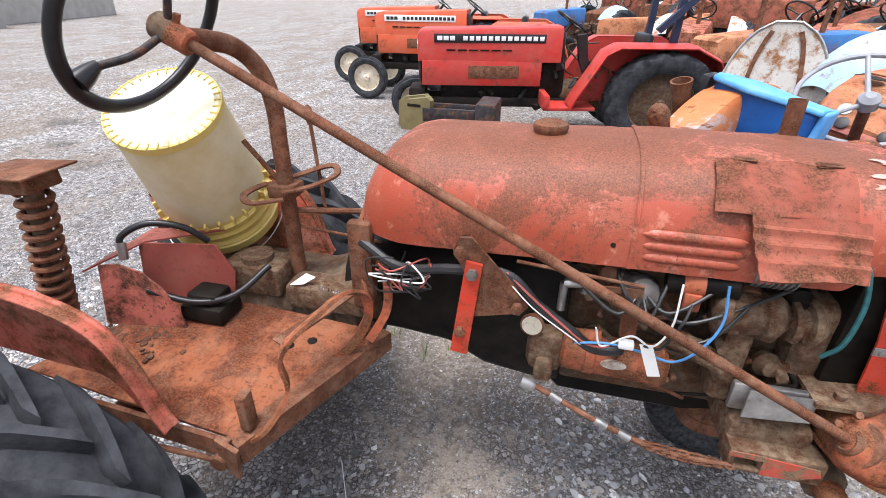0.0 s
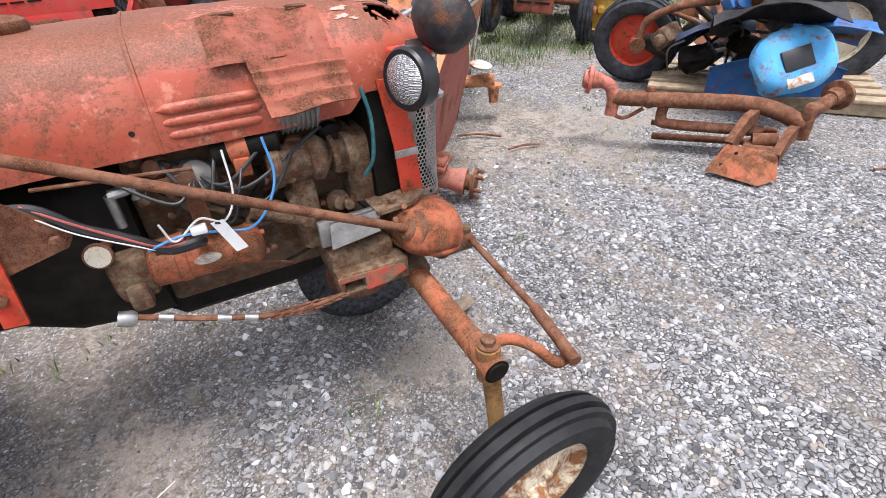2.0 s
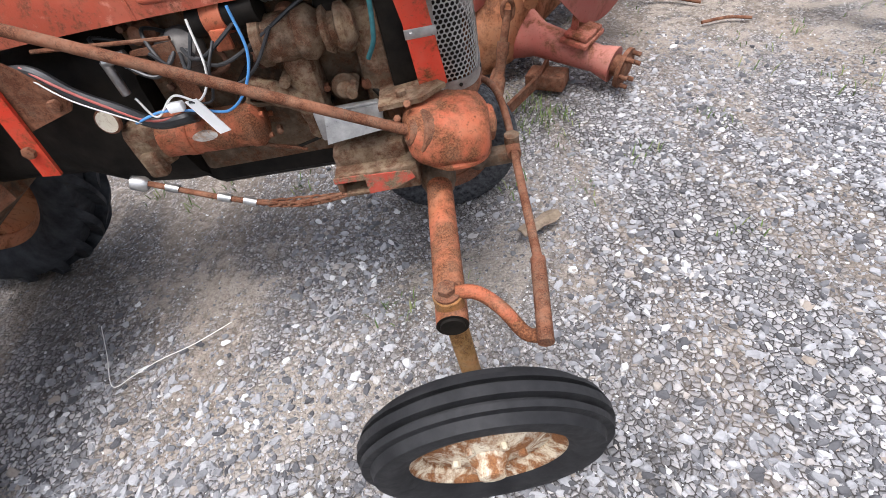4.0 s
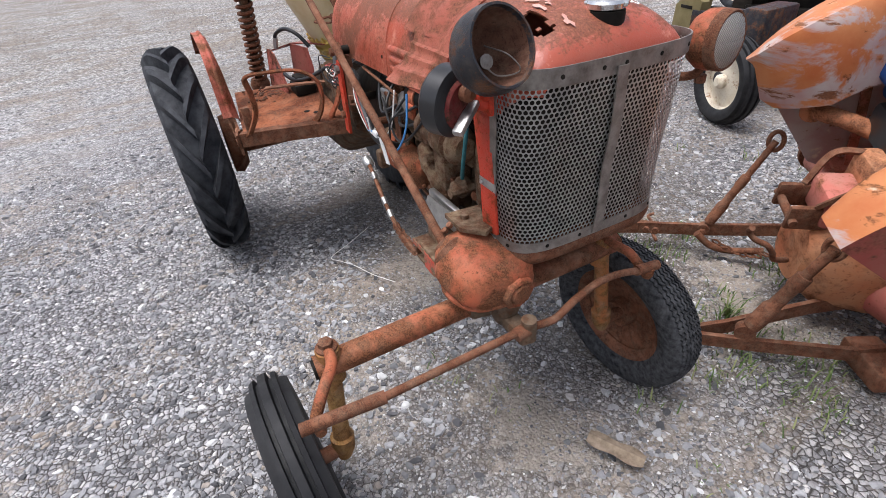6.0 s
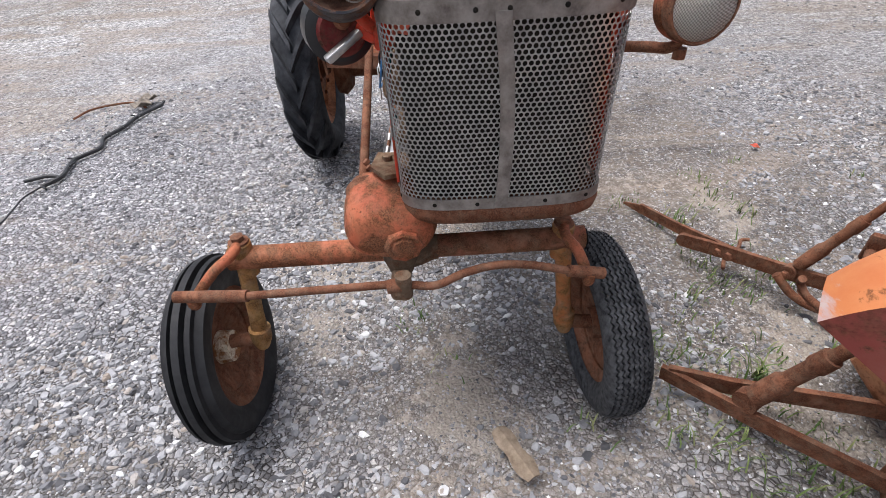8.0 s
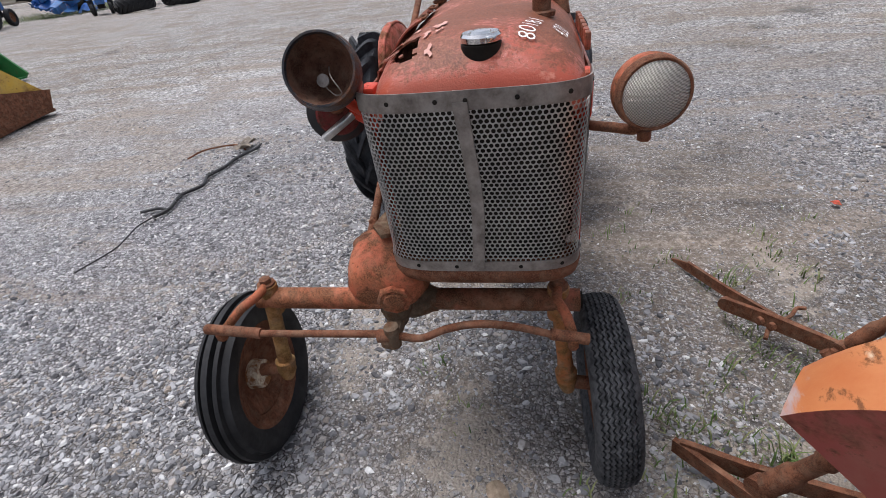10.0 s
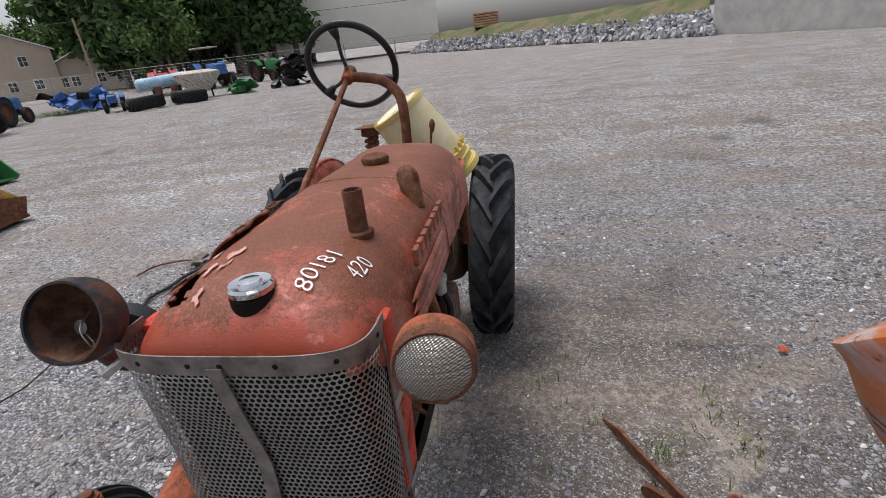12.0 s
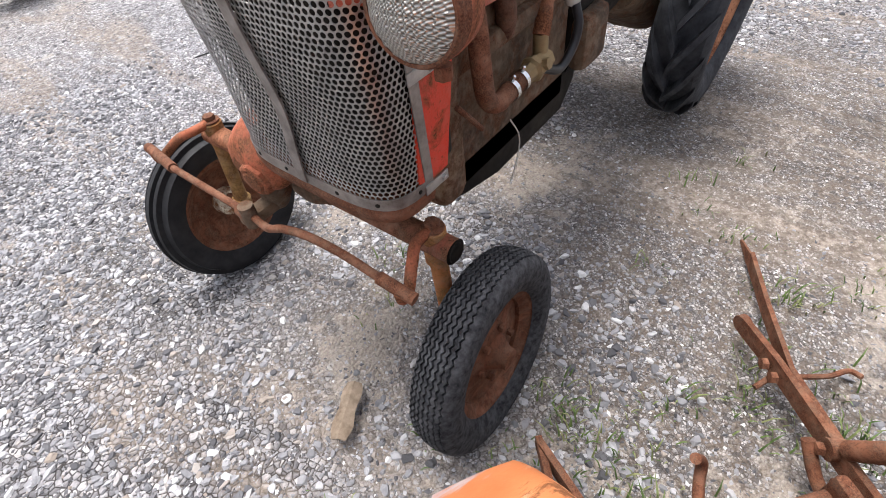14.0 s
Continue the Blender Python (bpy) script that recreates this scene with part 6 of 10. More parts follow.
def dish_wheel(bm_mat, rim, w, dish, mat, parent, label=""):
    bm = BM()
    h = w / 2
    prof = [(-h * 0.66, rim + 0.018), (-h * 0.62, rim + 0.004), (-h * 0.45, rim - 0.006), (-h * 0.2, rim - 0.03), (h * 0.2, rim - 0.03), (h * 0.45, rim - 0.006), (h * 0.62, rim + 0.004), (h * 0.66, rim + 0.018)]
    turned(bm, prof, 56)
    ob = part("rim", bm, mat, parent, label)
    bm = BM()
    prof = [(dish, 0.02), (dish, rim * 0.35), (dish * 0.7, rim * 0.5), (dish * 0.1, rim * 0.72), (0.0, rim * 0.9), (0.0, rim - 0.028)]
    turned(bm, [(y, r) for y, r in prof] + [(y - 0.006, r) for y, r in reversed(prof)], 48)
    part("wheel_disc", bm, mat, parent)
    return ob


def make_wheel(name, label, R, w, rim, tyre_bm, tyre_mat, rim_mat, dish, hub_mat):
    e = local_thing(name, "", "")
    if isinstance(tyre_bm, list):
        ty_ = part("tyre", tyre_bm[0], tyre_mat, e)
        for b_ in tyre_bm[1:]:
            part("tread_lug", b_, tyre_mat, ty_)
    else:
        part("tyre", tyre_bm, tyre_mat, e)
    dish_wheel(None, rim, w, dish, rim_mat, e)
    bm = BM()
    sg = 1 if dish > 0 else -1
    lathe(bm, [(-0.05, 0.05), (0.0, 0.055), (0.03, 0.035), (0.05, 0.03), (0.055, 0.01)], (0, dish, 0), (0, sg, 0), 20)
    for k in range(6):
        a = k * math.pi / 3
        bolt(bm, (rim * 0.42 * math.cos(a), dish, rim * 0.42 * math.sin(a)), (0, sg, 0), 0.011, 0.014)
    part("hub", bm, hub_mat, e)
    return e


def hang(e, parent, m):
    e.parent = parent
    e.matrix_parent_inverse = PLACED[parent.name].inverted()
    e.matrix_basis = m
    return e


rear = make_wheel("rear_wheel", "", 0.52, 0.215, 0.315, lug_tyre(0.52, 0.215, 0.315, 17, 0.046, apart=True, wide=0.82), M_TYRE_OLD, M_OLDOR, 0.05, M_RUST)
hang(rear, tractor, pose(-1.14, 0.515, 0.512, 0, 12, 2))
rear2 = make_wheel("rear_wheel", "", 0.52, 0.235, 0.315, lug_tyre(0.52, 0.235, 0.315, 17, 0.046, apart=True, wide=0.82), M_TYRE_OLD, M_OLDOR, -0.05, M_RUST)
hang(rear2, tractor, pose(-1.155, 1.655, 0.508, -3, 3, 1))


def rib_tyre(R, w, rim, n=72):
    bm = BM()
    h = w / 2
    p = tyre_profile(R - 0.008, w, rim, 0.5)
    mid = [(-h * 0.62, R - 0.022), (-h * 0.60, R - 0.004), (-h * 0.40, R + 0.0), (-h * 0.37, R - 0.016), (-h * 0.22, R - 0.016), (-h * 0.17, R + 0.006), (h * 0.17, R + 0.006), (h * 0.22, R - 0.016), (h * 0.37, R - 0.016), (h * 0.40, R), (h * 0.60, R - 0.004), (h * 0.62, R - 0.022)]
    turned(bm, p[:4] + mid + p[8:], n)
    return bm


def zigzag_tyre(R, w, rim):
    """A road tyre with zigzag grooves round its tread."""
    h = w / 2
    base = tyre_profile(R - 0.008, w, rim, 0.5)
    bm = BM()
    n = 168
    loops = []
    marks = [-0.70, -0.48, -0.26, -0.04, 0.18, 0.40, 0.62]
    for k in range(n):
        a = 2 * math.pi * k / n
        zz = 0.042 * h * (1 if k % 2 else -1)
        prof = list(base[:4])
        prof.append((-h * 0.86, R - 0.018))
        for g in marks:
            crown = R - 0.010 * (g / 0.7) ** 2
            y = g * h + zz * 1.2
            prof += [(y - 0.045 * h, crown), (y - 0.03 * h, crown - 0.009), (y + 0.035 * h, crown - 0.009), (y + 0.05 * h, crown)]
        prof.append((h * 0.86, R - 0.018))
        prof += base[8:]
        loops.append([Vector((r * math.cos(a), y, r * math.sin(a))) for y, r in prof])
    loops.append(loops[0])
    rings(bm, loops, False)
    bmesh.ops.remove_doubles(bm, verts=bm.verts[:], dist=1e-6)
    return bm


fw = make_wheel("front_wheel", "", 0.295, 0.122, 0.185, rib_tyre(0.295, 0.122, 0.185), M_TYRE, M_WHITERIM, -0.03, M_WHITERIM)
bm = BM()
prof = [(-0.024, 0.02), (-0.024, 0.065), (-0.015, 0.092), (0.003, 0.133), (0.006, 0.166), (0.006, 0.156)]
turned(bm, prof + [(y + 0.003, r) for y, r in reversed(prof)], 40)
part("inner_disc", bm, M_RUST, fw, "rusty inner face of the wheel")
bm = BM()
turned(bm, [(0.004, 0.149), (0.013, 0.149), (0.028, 0.173), (0.038, 0.183), (0.042, 0.199), (0.044, 0.199), (0.041, 0.180), (0.029, 0.169), (0.014, 0.145), (0.004, 0.145)], 44)
part("inner_rim", bm, M_RUST, fw, "rusty inner side of the rim")
hang(fw, tractor, pose(0.722, 0.516, 0.212, 4, 0, 3))
fw2 = make_wheel("front_wheel", "", 0.295, 0.128, 0.185, zigzag_tyre(0.295, 0.128, 0.185), plain("dusty_worn_rubber", (0.008, 0.0085, 0.010), (0.085, 0.086, 0.09), 0.8, 48, 0.5, 0.2), M_RUST, 0.02, M_RUST)
hang(fw2, tractor, pose(0.708, 1.714, 0.215, 4, 0, 3))
for w_ in (rear, rear2, fw, fw2):
    for k_ in ("category", "label"):
        if k_ in w_:
            del w_[k_]

# upturned bucket on the gear cover
bucket = thing("plastic_bucket", (-1.15, 1.44, 0.90), "yellowed plastic bucket upside down, leaning on the tractor", "bucket")
lid_c, mouth_c = Vector((-1.082, 1.208, 1.333)), Vector((-1.150, 1.445, 0.930))
d = (lid_c - mouth_c).normalized()
KB = 1.15
b0 = lid_c - d * 0.382 * KB


def pail(prof):
    return [(a * KB, r * KB) for a, r in prof]


bm = BM()
lathe(bm, pail([(0.0, 0.146), (0.10, 0.147), (0.36, 0.130), (0.375, 0.128)]), b0, d, 44)
body = part("bucket_body", bm, M_PALEPL, bucket)
bm = BM()
lathe(bm, pail([(0.374, 0.118), (0.376, 0.130), (0.383, 0.131), (0.386, 0.126), (0.384, 0.118), (0.379, 0.110), (0.379, 0.034), (0.382, 0.032), (0.382, 0.026), (0.379, 0.024), (0.380, 0.006)]), b0, d, 44)
base_ = part("bucket_base", bm, M_LIDPL, bucket, "pale moulded base with ring mark")
qb = Matrix.Translation(b0) @ basis(d)
bm = BM()
lathe(bm, pail([(0.366, 0.131), (0.366, 0.1345), (0.385, 0.1345), (0.387, 0.130), (0.380, 0.127), (0.372, 0.131)]), b0, d, 44, (False, False))
for k in range(36):
    rr = Matrix.Rotation(2 * math.pi * k / 36, 4, "Z")
    box(bm, (0.116 * KB, -0.0022, 0.379 * KB), (0.1335 * KB, 0.0022, 0.389 * KB), 0.0008, qb @ rr, 1)
part("ribbed_edge", bm, M_YELLOWPL, base_, "yellow ribbed edge of the base")
bm = BM()
prof = []
for h in (0.0, 0.035, 0.07):
    prof += [(h, 0.147), (h + 0.002, 0.158), (h + 0.007, 0.159), (h + 0.010, 0.147)]
lathe(bm, pail([(-0.035, 0.150), (-0.03, 0.163), (0.0, 0.164)] + prof[1:] + [(0.09, 0.147)]), b0, d, 44)
qb = Matrix.Translation(b0) @ basis(d)
for k in range(26):
    rr = Matrix.Rotation(2 * math.pi * k / 26, 4, "Z")
    box(bm, (0.145 * KB, -0.004, 0.078 * KB), (0.160 * KB, 0.004, 0.104 * KB), 0.002, qb @ rr, 1)
rimp = part("bucket_rim", bm, M_YELLOWPL, bucket, "yellow ribbed rim and lid")
bm = BM()
q = Matrix.Translation(b0) @ basis(d)
pts = [q @ Vector((0.207 * math.cos(a), 0.207 * math.sin(a), 0.02 + 0.05 * math.sin(a) - 0.03)) for a in [math.pi * (1.0 + k / 14) for k in range(15)]]
tube(bm, pts, 0.0025, 6)
part("wire_handle", bm, M_STEEL, bucket)

# ---- ground ----
def ground_height(x, y):
    """Nearly level yard: gentle swells, nothing under the wheels."""
    h = 0.006 * noise.noise(Vector((x * 0.9, y * 0.9, 0)))
    h -= 0.03 * math.exp(-((x - 1.1) ** 2 + (y - 1.0) ** 2) / 0.8)
    for cx, cy in ((0.72, 0.52), (0.72, 1.71)):
        h -= 0.05 * math.exp(-((x - cx) ** 2 + (y - cy) ** 2) / 0.07)
    return h


def ground():
    verts, faces = [], []
    xs = list(np.arange(-6.0, 6.01, 0.10))
    far = [8, 12, 18, 28, 45, 80, 160, 400, 1200]
    xs = [-f for f in reversed(far)] + xs + far
    ys = [v for v in xs]
    for y in ys:
        for x in xs:
            verts.append((x, y + 1.0, ground_height(x, y + 1.0) - 0.012))
    n = len(xs)
    for j in range(n - 1):
        for i in range(n - 1):
            a = j * n + i
            faces.append((a, a + 1, a + n + 1, a + n))
    me = bpy.data.meshes.new("ground")
    me.from_pydata(verts, [], faces)
    me.materials.append(M_GROUND)
    me.polygons.foreach_set("use_smooth", [True] * len(faces))
    return tagged(new("ground", me), "grey crushed-stone yard with sandy patches", "ground", kind="structure")


ground()


def scatter(name, count, lo, hi, rmin, rmax, label, seed, mask, rough):
    """Loose stones, one mesh: many small irregular chips lying on the ground."""
    rng = np.random.default_rng(seed)
    # a broken stone: six corners on the ground, six narrower ones above and a flat top
    ring_a = [2 * math.pi * k / 6 for k in range(6)]
    tv = np.array([(math.cos(a), math.sin(a), -0.55) for a in ring_a] + [(0.70 * math.cos(a + 0.3), 0.70 * math.sin(a + 0.3), 0.62) for a in ring_a], float)
    tf = np.array([q for k in range(6) for q in ((k, (k + 1) % 6, 6 + k), ((k + 1) % 6, 6 + (k + 1) % 6, 6 + k))] + [(6, 7, 8), (6, 8, 9), (6, 9, 10), (6, 10, 11)])
    if rough:
        tv = np.array([(1, 0, -0.2), (0, 1, 0.1), (-1, 0.1, 0), (0, -1, -0.1), (0.2, 0.1, 1)], float)
        tf = np.array([(0, 1, 4), (1, 2, 4), (2, 3, 4), (3, 0, 4)])
    p = rng.uniform(lo, hi, (count, 2))
    u = rng.random(count)
    keep = np.array([mask(a, b, c) for (a, b), c in zip(p.tolist(), u.tolist())])
    p = p[keep]
    m = len(p)
    r = rmin + (rmax - rmin) * rng.random(m) ** 2.6
    jit = tv[None] * (1 + rng.uniform(-0.35, 0.25, (m, len(tv), 1))) + rng.normal(0, 0.10, (m, len(tv), 3))
    sc = np.stack([rng.uniform(0.85, 1.5, m), rng.uniform(0.55, 1.0, m), rng.uniform(0.32, 0.62, m)], 1)
    v = jit * sc[:, None] * r[:, None, None]
    a, tlt = rng.uniform(0, 2 * np.pi, m), rng.uniform(-0.35, 0.35, m)
    c, s = np.cos(tlt)[:, None], np.sin(tlt)[:, None]
    v = np.stack([v[..., 0] * c - v[..., 2] * s, v[..., 1], v[..., 0] * s + v[..., 2] * c], -1)
    c, s = np.cos(a)[:, None], np.sin(a)[:, None]
    v = np.stack([v[..., 0] * c - v[..., 1] * s, v[..., 0] * s + v[..., 1] * c, v[..., 2]], -1)
    z = np.array([ground_height(x, y) for x, y in p.tolist()]) - 0.012 + r * (0.02 if rough else 0.10)
    v += np.stack([p[:, 0], p[:, 1], z], 1)[:, None]
    f = (tf[None] + (np.arange(m) * len(tv))[:, None, None]).reshape(-1, 3)
    me = bpy.data.meshes.new(name)
    me.vertices.add(m * len(tv))
    me.vertices.foreach_set("co", v.reshape(-1).astype(np.float32))
    me.loops.add(f.size)
    me.loops.foreach_set("vertex_index", f.reshape(-1).astype(np.int32))
    me.polygons.add(len(f))
    me.polygons.foreach_set("loop_start", np.arange(0, f.size, 3, dtype=np.int32))
    me.update(calc_edges=True)
    me.shade_flat()
    me.materials.append(M_STONE)
    return tagged(new(name, me), label, "gravel", kind="stuff")


def dirt(x, y):
    """Brown trodden ground under and beside the tractor, with few loose stones."""
    d = -1.0
    for cx, cy, rx, ry in ((-0.5, 2.3, 2.6, 1.5), (-0.3, 1.3, 1.7, 0.7), (2.3, 3.2, 1.3, 1.2), (3.1, 2.7, 1.9, 1.3), (0.9, 2.35, 0.7, 0.5), (0.55, 1.2, 1.0, 0.8)):
        d = max(d, 1 - math.hypot((x - cx) / rx, (y - cy) / ry))
    return d


def stony(x, y):
    """Share of loose stone at a place: ruts and the worn middle of the yard are sandy."""
    return 0.58 + 0.9 * noise.noise(Vector((x * 0.55, y * 0.55, 3.0))) + 0.7 * noise.noise(Vector((x * 2.2, y * 2.2, 9.0))) - 0.85 * max(0.0, dirt(x, y))


def near(x, y):
    d = math.hypot(x - 0.7, y - 1.2)
    return min(1.0, max(0.16, 1.65 - 0.33 * d))


scatter("gravel_chips", 420000, (-4.0, -2.2), (4.2, 5.0), 0.003, 0.0095, "small grey stone chips strewn over the yard", 3, lambda x, y, u: u < (0.36 + 0.45 * stony(x, y)) * near(x, y), True)
scatter("gravel_stones", 225000, (-3.0, -1.7), (4.0, 4.4), 0.005, 0.020, "grey and white crushed limestone stones", 5, lambda x, y, u: u < (0.02 + 0.72 * stony(x, y)) * near(x, y) * 0.85, False)
scatter("gravel_pebbles", 150000, (-13.0, -9.0), (9.0, 9.0), 0.007, 0.022, "loose pale stones scattered out over the yard", 8, lambda x, y, u: math.hypot(x, y - 1.2) > 2.8 and u < 0.05 + 0.55 * stony(x, y), True)

# ---- the wheelless tractor standing close by ----
def moved(bm, m):
    bmesh.ops.transform(bm, matrix=m, verts=bm.verts[:])
    return bm


MB = Matrix.Translation((1.05, 2.725, 0.24)) @ Matrix.Rotation(radians(49), 4, "Z") @ Matrix.Rotation(radians(9.5), 4, "X")
wreck = thing("wheelless_tractor", (1.07, 2.60, 0.0), "sunburnt orange tractor without rear wheels, peeling fenders, blue covered seat", "tractor")


def wpart(name, bm, mat, parent=wreck, label=""):
    return part(name, moved(bm, MB), mat, parent, label)


M_PINKRED = worn_paint("pinkish_red_paint", (0.48, 0.125, 0.095), (0.44, 0.18, 0.14), (0.2, 0.075, 0.04), 0.3, 6, 0.2, 0.6)
bm = BM()
loops = []
for x, w, h in ((-0.34, 0.12, 0.13), (-0.24, 0.19, 0.22), (-0.05, 0.21, 0.25), (0.22, 0.17, 0.20), (0.60, 0.15, 0.17), (1.0, 0.16, 0.18)):
    loops.append([(x, w * math.copysign(abs(math.cos(a)) ** 0.7, math.cos(a)), 0.06 + h * math.copysign(abs(math.sin(a)) ** 0.7, math.sin(a))) for a in [2 * math.pi * k / 20 for k in range(20)]])
rings(bm, loops)
box(bm, (-0.22, -0.15, 0.25), (0.20, 0.15, 0.42), 0.03)
wpart("transmission_case", bm, M_OLDOR)
bm = BM()
for s in (-1, 1):
    loops = [[(0.04 * 0 + r * math.cos(a), s * y, r * math.sin(a)) for a in [2 * math.pi * k / 20 for k in range(20)]] for y, r in ((0.18, 0.13), (0.28, 0.085), (0.60, 0.065), (0.66, 0.08), (0.69, 0.085))]
    rings(bm, loops)
wpart("axle_housing", bm, M_PINKRED, wreck, "faded pinkish-red axle tubes")
for s in (-1, 1):
    bm = BM()
    loops = [[(r * math.cos(a), s * y, r * math.sin(a)) for a in [2 * math.pi * k / 24 for k in range(24)]] for y, r in ((0.69, 0.05), (0.725, 0.05), (0.73, 0.095), (0.75, 0.095), (0.752, 0.06), (0.762, 0.05))]
    rings(bm, loops)
    hubp = wpart("hub_flange", bm, M_RUST, wreck, "rusty wheel hub flange")
    for k in range(6):
        a = k * math.pi / 3
        bm = BM()
        rod(bm, (0.077 * math.cos(a), s * 0.74, 0.077 * math.sin(a)), (0.077 * math.cos(a), s * 0.79, 0.077 * math.sin(a)), 0.011, 8)
        wpart("wheel_stud", bm, M_RUST, hubp)

for s in (-1, 1):
    # side panel inboard of the missing wheel; the top rolls over and down towards the seat
    bm = BM()
    loops, side = [], []
    yo = 0.525 if s < 0 else 0.555
    for k in range(31):
        t = k / 30
        a = radians((149 if s < 0 else 150) - 120 * t)
        c = Vector((0.02 + 0.63 * math.cos(a), 0, (0.20 if s < 0 else 0.255) + 0.63 * math.sin(a)))
        nose = math.sqrt(min(1.0, t * 5.0 + 0.42)) if s < 0 else math.sqrt(min(1.0, t * 5.0 + 0.02))
        wdt = (0.05 + 0.175 * nose) if s < 0 else (0.07 + 0.17 * nose)
        skirt = (0.13 + 0.18 * nose) if s > 0 else (0.03 + 0.11 * nose)
        d = Vector((math.cos(a), 0, math.sin(a)))
        bulge = 0.012 if s < 0 else 0.035
        row = []
        for i in range(15):
            u = i / 14
            if u < 0.5:
                y_, dn = wdt * u * 1.5, bulge * math.sin(math.pi * u)
            else:
                q = (u - 0.5) * 2
                y_, dn = wdt * (0.75 + 0.25 * math.sin(q * math.pi / 2)), bulge - (skirt + bulge) * q ** 1.6
            p = c + (d if s < 0 or dn > 0 else Vector((0.45 * d.x, 0, 0.9))) * dn
            row.append(Vector((p.x, s * (yo - y_), p.z)))
        loops.append(row)
        side.append(row[0])
    shell(bm, loops, 0.004)
    fd = wpart("fender_top", bm, M_FENDB, wreck, "peeling orange rounded fender with bare patches")
    bm = BM()
    rows = []
    x0, z0 = (-0.02, 0.16) if s < 0 else (-0.16, 0.10)
    low = [Vector((x0 + (0.58 - x0) * min(1.0, i / 30 * 1.1), s * (yo - 0.035), z0 - 0.10 * math.sin(math.pi * i / 30))) for i in range(31)]
    for k in range(31):
        p, q = side[k], low[k]
        rows.append([p.lerp(q, j / 8) for j in range(9)])
    shell(bm, rows, 0.005)
    wpart("fender_side", bm, M_MAROON if s < 0 else M_FENDB, fd, "dull fender side panel")
    for x0, x1 in ((-0.02, -0.12), (0.10, 0.30)):
        bm = BM()
        tube(bm, [(x0, s * 0.465, 0.10), ((x0 + x1) / 2, s * 0.475, 0.36), (x1 * 1.3, s * 0.492, 0.74)], 0, flat=(0.03, 0.03), smooth=False)
        wpart("fender_brace", bm, M_RED, fd)
    bm = BM()
    box(bm, (-0.10, s * 0.49 - 0.08, 0.075), (0.10, s * 0.49 + 0.06, 0.10), 0.006)
    box(bm, (-0.085, s * 0.49 - 0.07, 0.105), (0.085, s * 0.49 + 0.05, 0.125), 0.006)
    wpart("fender_foot", bm, M_RED, fd)

# lift arms, links and drawbars
bm = BM()
tube(bm, [(-0.05, 0.18, 0.40), (-0.18, 0.30, 0.42), (-0.26, 0.42, 0.40)], 0.032, 12)
lathe(bm, [(-0.02, 0.045), (0.02, 0.045)], (-0.27, 0.43, 0.40), (0.3, 1, 0), 14)
wpart("lift_arm", bm, M_OLDOR)
bm = BM()
tube(bm, [(-0.05, -0.18, 0.36), (-0.20, -0.28, 0.36), (-0.30, -0.36, 0.33)], 0.032, 12)
wpart("lift_arm", bm, M_OLDOR)
bm = BM()
box(bm, (-0.34, -0.10, 0.22), (-0.20, 0.10, 0.34), 0.02)
tl = wpart("top_link_bracket", bm, M_PINKRED, wreck, "pink-red top link bracket")
for y in (-0.07, 0.07):
    bm = BM()
    box(bm, (-0.44, y - 0.012, 0.20), (-0.28, y + 0.012, 0.30), 0.01)
    wpart("link_lug", bm, M_RUST, tl)
    bm = BM()
    tube(bm, [(-0.36, y, 0.30), (-0.30, y * 1.6, 0.40), (-0.22, y * 1.7, 0.41), (-0.16, y * 1.5, 0.40)], 0, flat=(0.022, 0.014))
    wpart("rocker_lever", bm, M_RUST, tl)
bm = BM()
rod(bm, (-0.42, -0.1, 0.24), (-0.42, 0.1, 0.24), 0.015, 10)
wpart("link_pin", bm, M_RUST, tl)
for k in range(6):
    bm = BM()
    bolt(bm, (-0.1 + 0.06 * k, 0.10 * (-1) ** k, 0.42), (0, 0, 1), 0.014, 0.014)
    wpart("cover_bolt", bm, M_RUST, tl)


def bar(name, pts, w, h, label=""):
    bm = BM()
    tube(bm, pts, 0, flat=(w, h), smooth=False)
    return part(name, bm, M_RUST, wreck, label)


bar("lower_arm", [(0.90, 2.93, 0.24), (0.70, 2.76, 0.18), (0.435, 2.527, 0.128), (0.254, 2.366, 0.104), (0.150, 2.257, 0.09)], 0.018, 0.058, "rusty flat lower arm")
bm = BM()
rod(bm, (0.156, 2.25, 0.09), (0.139, 2.264, 0.09), 0.029, 18)
part("arm_eye", bm, M_RUST, wreck)
bar("drawbar", [(0.42, 2.545, 0.115), (0.25, 2.40, 0.095), (0.02, 2.30, 0.055), (-0.20, 2.205, 0.03)], 0.014, 0.05, "rusty bar with pointed end lying on gravel")
bm = BM()
plate(bm, [(-0.19, 2.209, 0.055), (-0.19, 2.209, 0.005), (-0.298, 2.160, 0.002), (-0.295, 2.163, 0.012)], (0.45, -0.89, 0), 0.007)
part("pointed_tip", bm, M_RUST, wreck)
bm = BM()
tube(bm, [(0.33, 2.34, 0.075), (0.27, 2.375, 0.085), (0.22, 2.44, 0.07), (0.16, 2.50, 0.045), (0.10, 2.545, 0.03), (0.11, 2.575, 0.04)], 0.008, 8)
part("hitch_pin", bm, M_RUST, wreck, "thin bent pin through the arm")
bar("lower_arm", [(1.28, 2.46, 0.10), (1.207, 2.333, 0.085), (0.99, 2.12, 0.06), (0.785, 1.925, 0.045)], 0.018, 0.055, "rusty flat lower arm")
bar("lower_arm", [(1.10, 2.62, 0.13), (1.0, 2.42, 0.11), (0.88, 2.10, 0.075), (0.80, 1.94, 0.055)], 0.018, 0.06)
bm = BM()
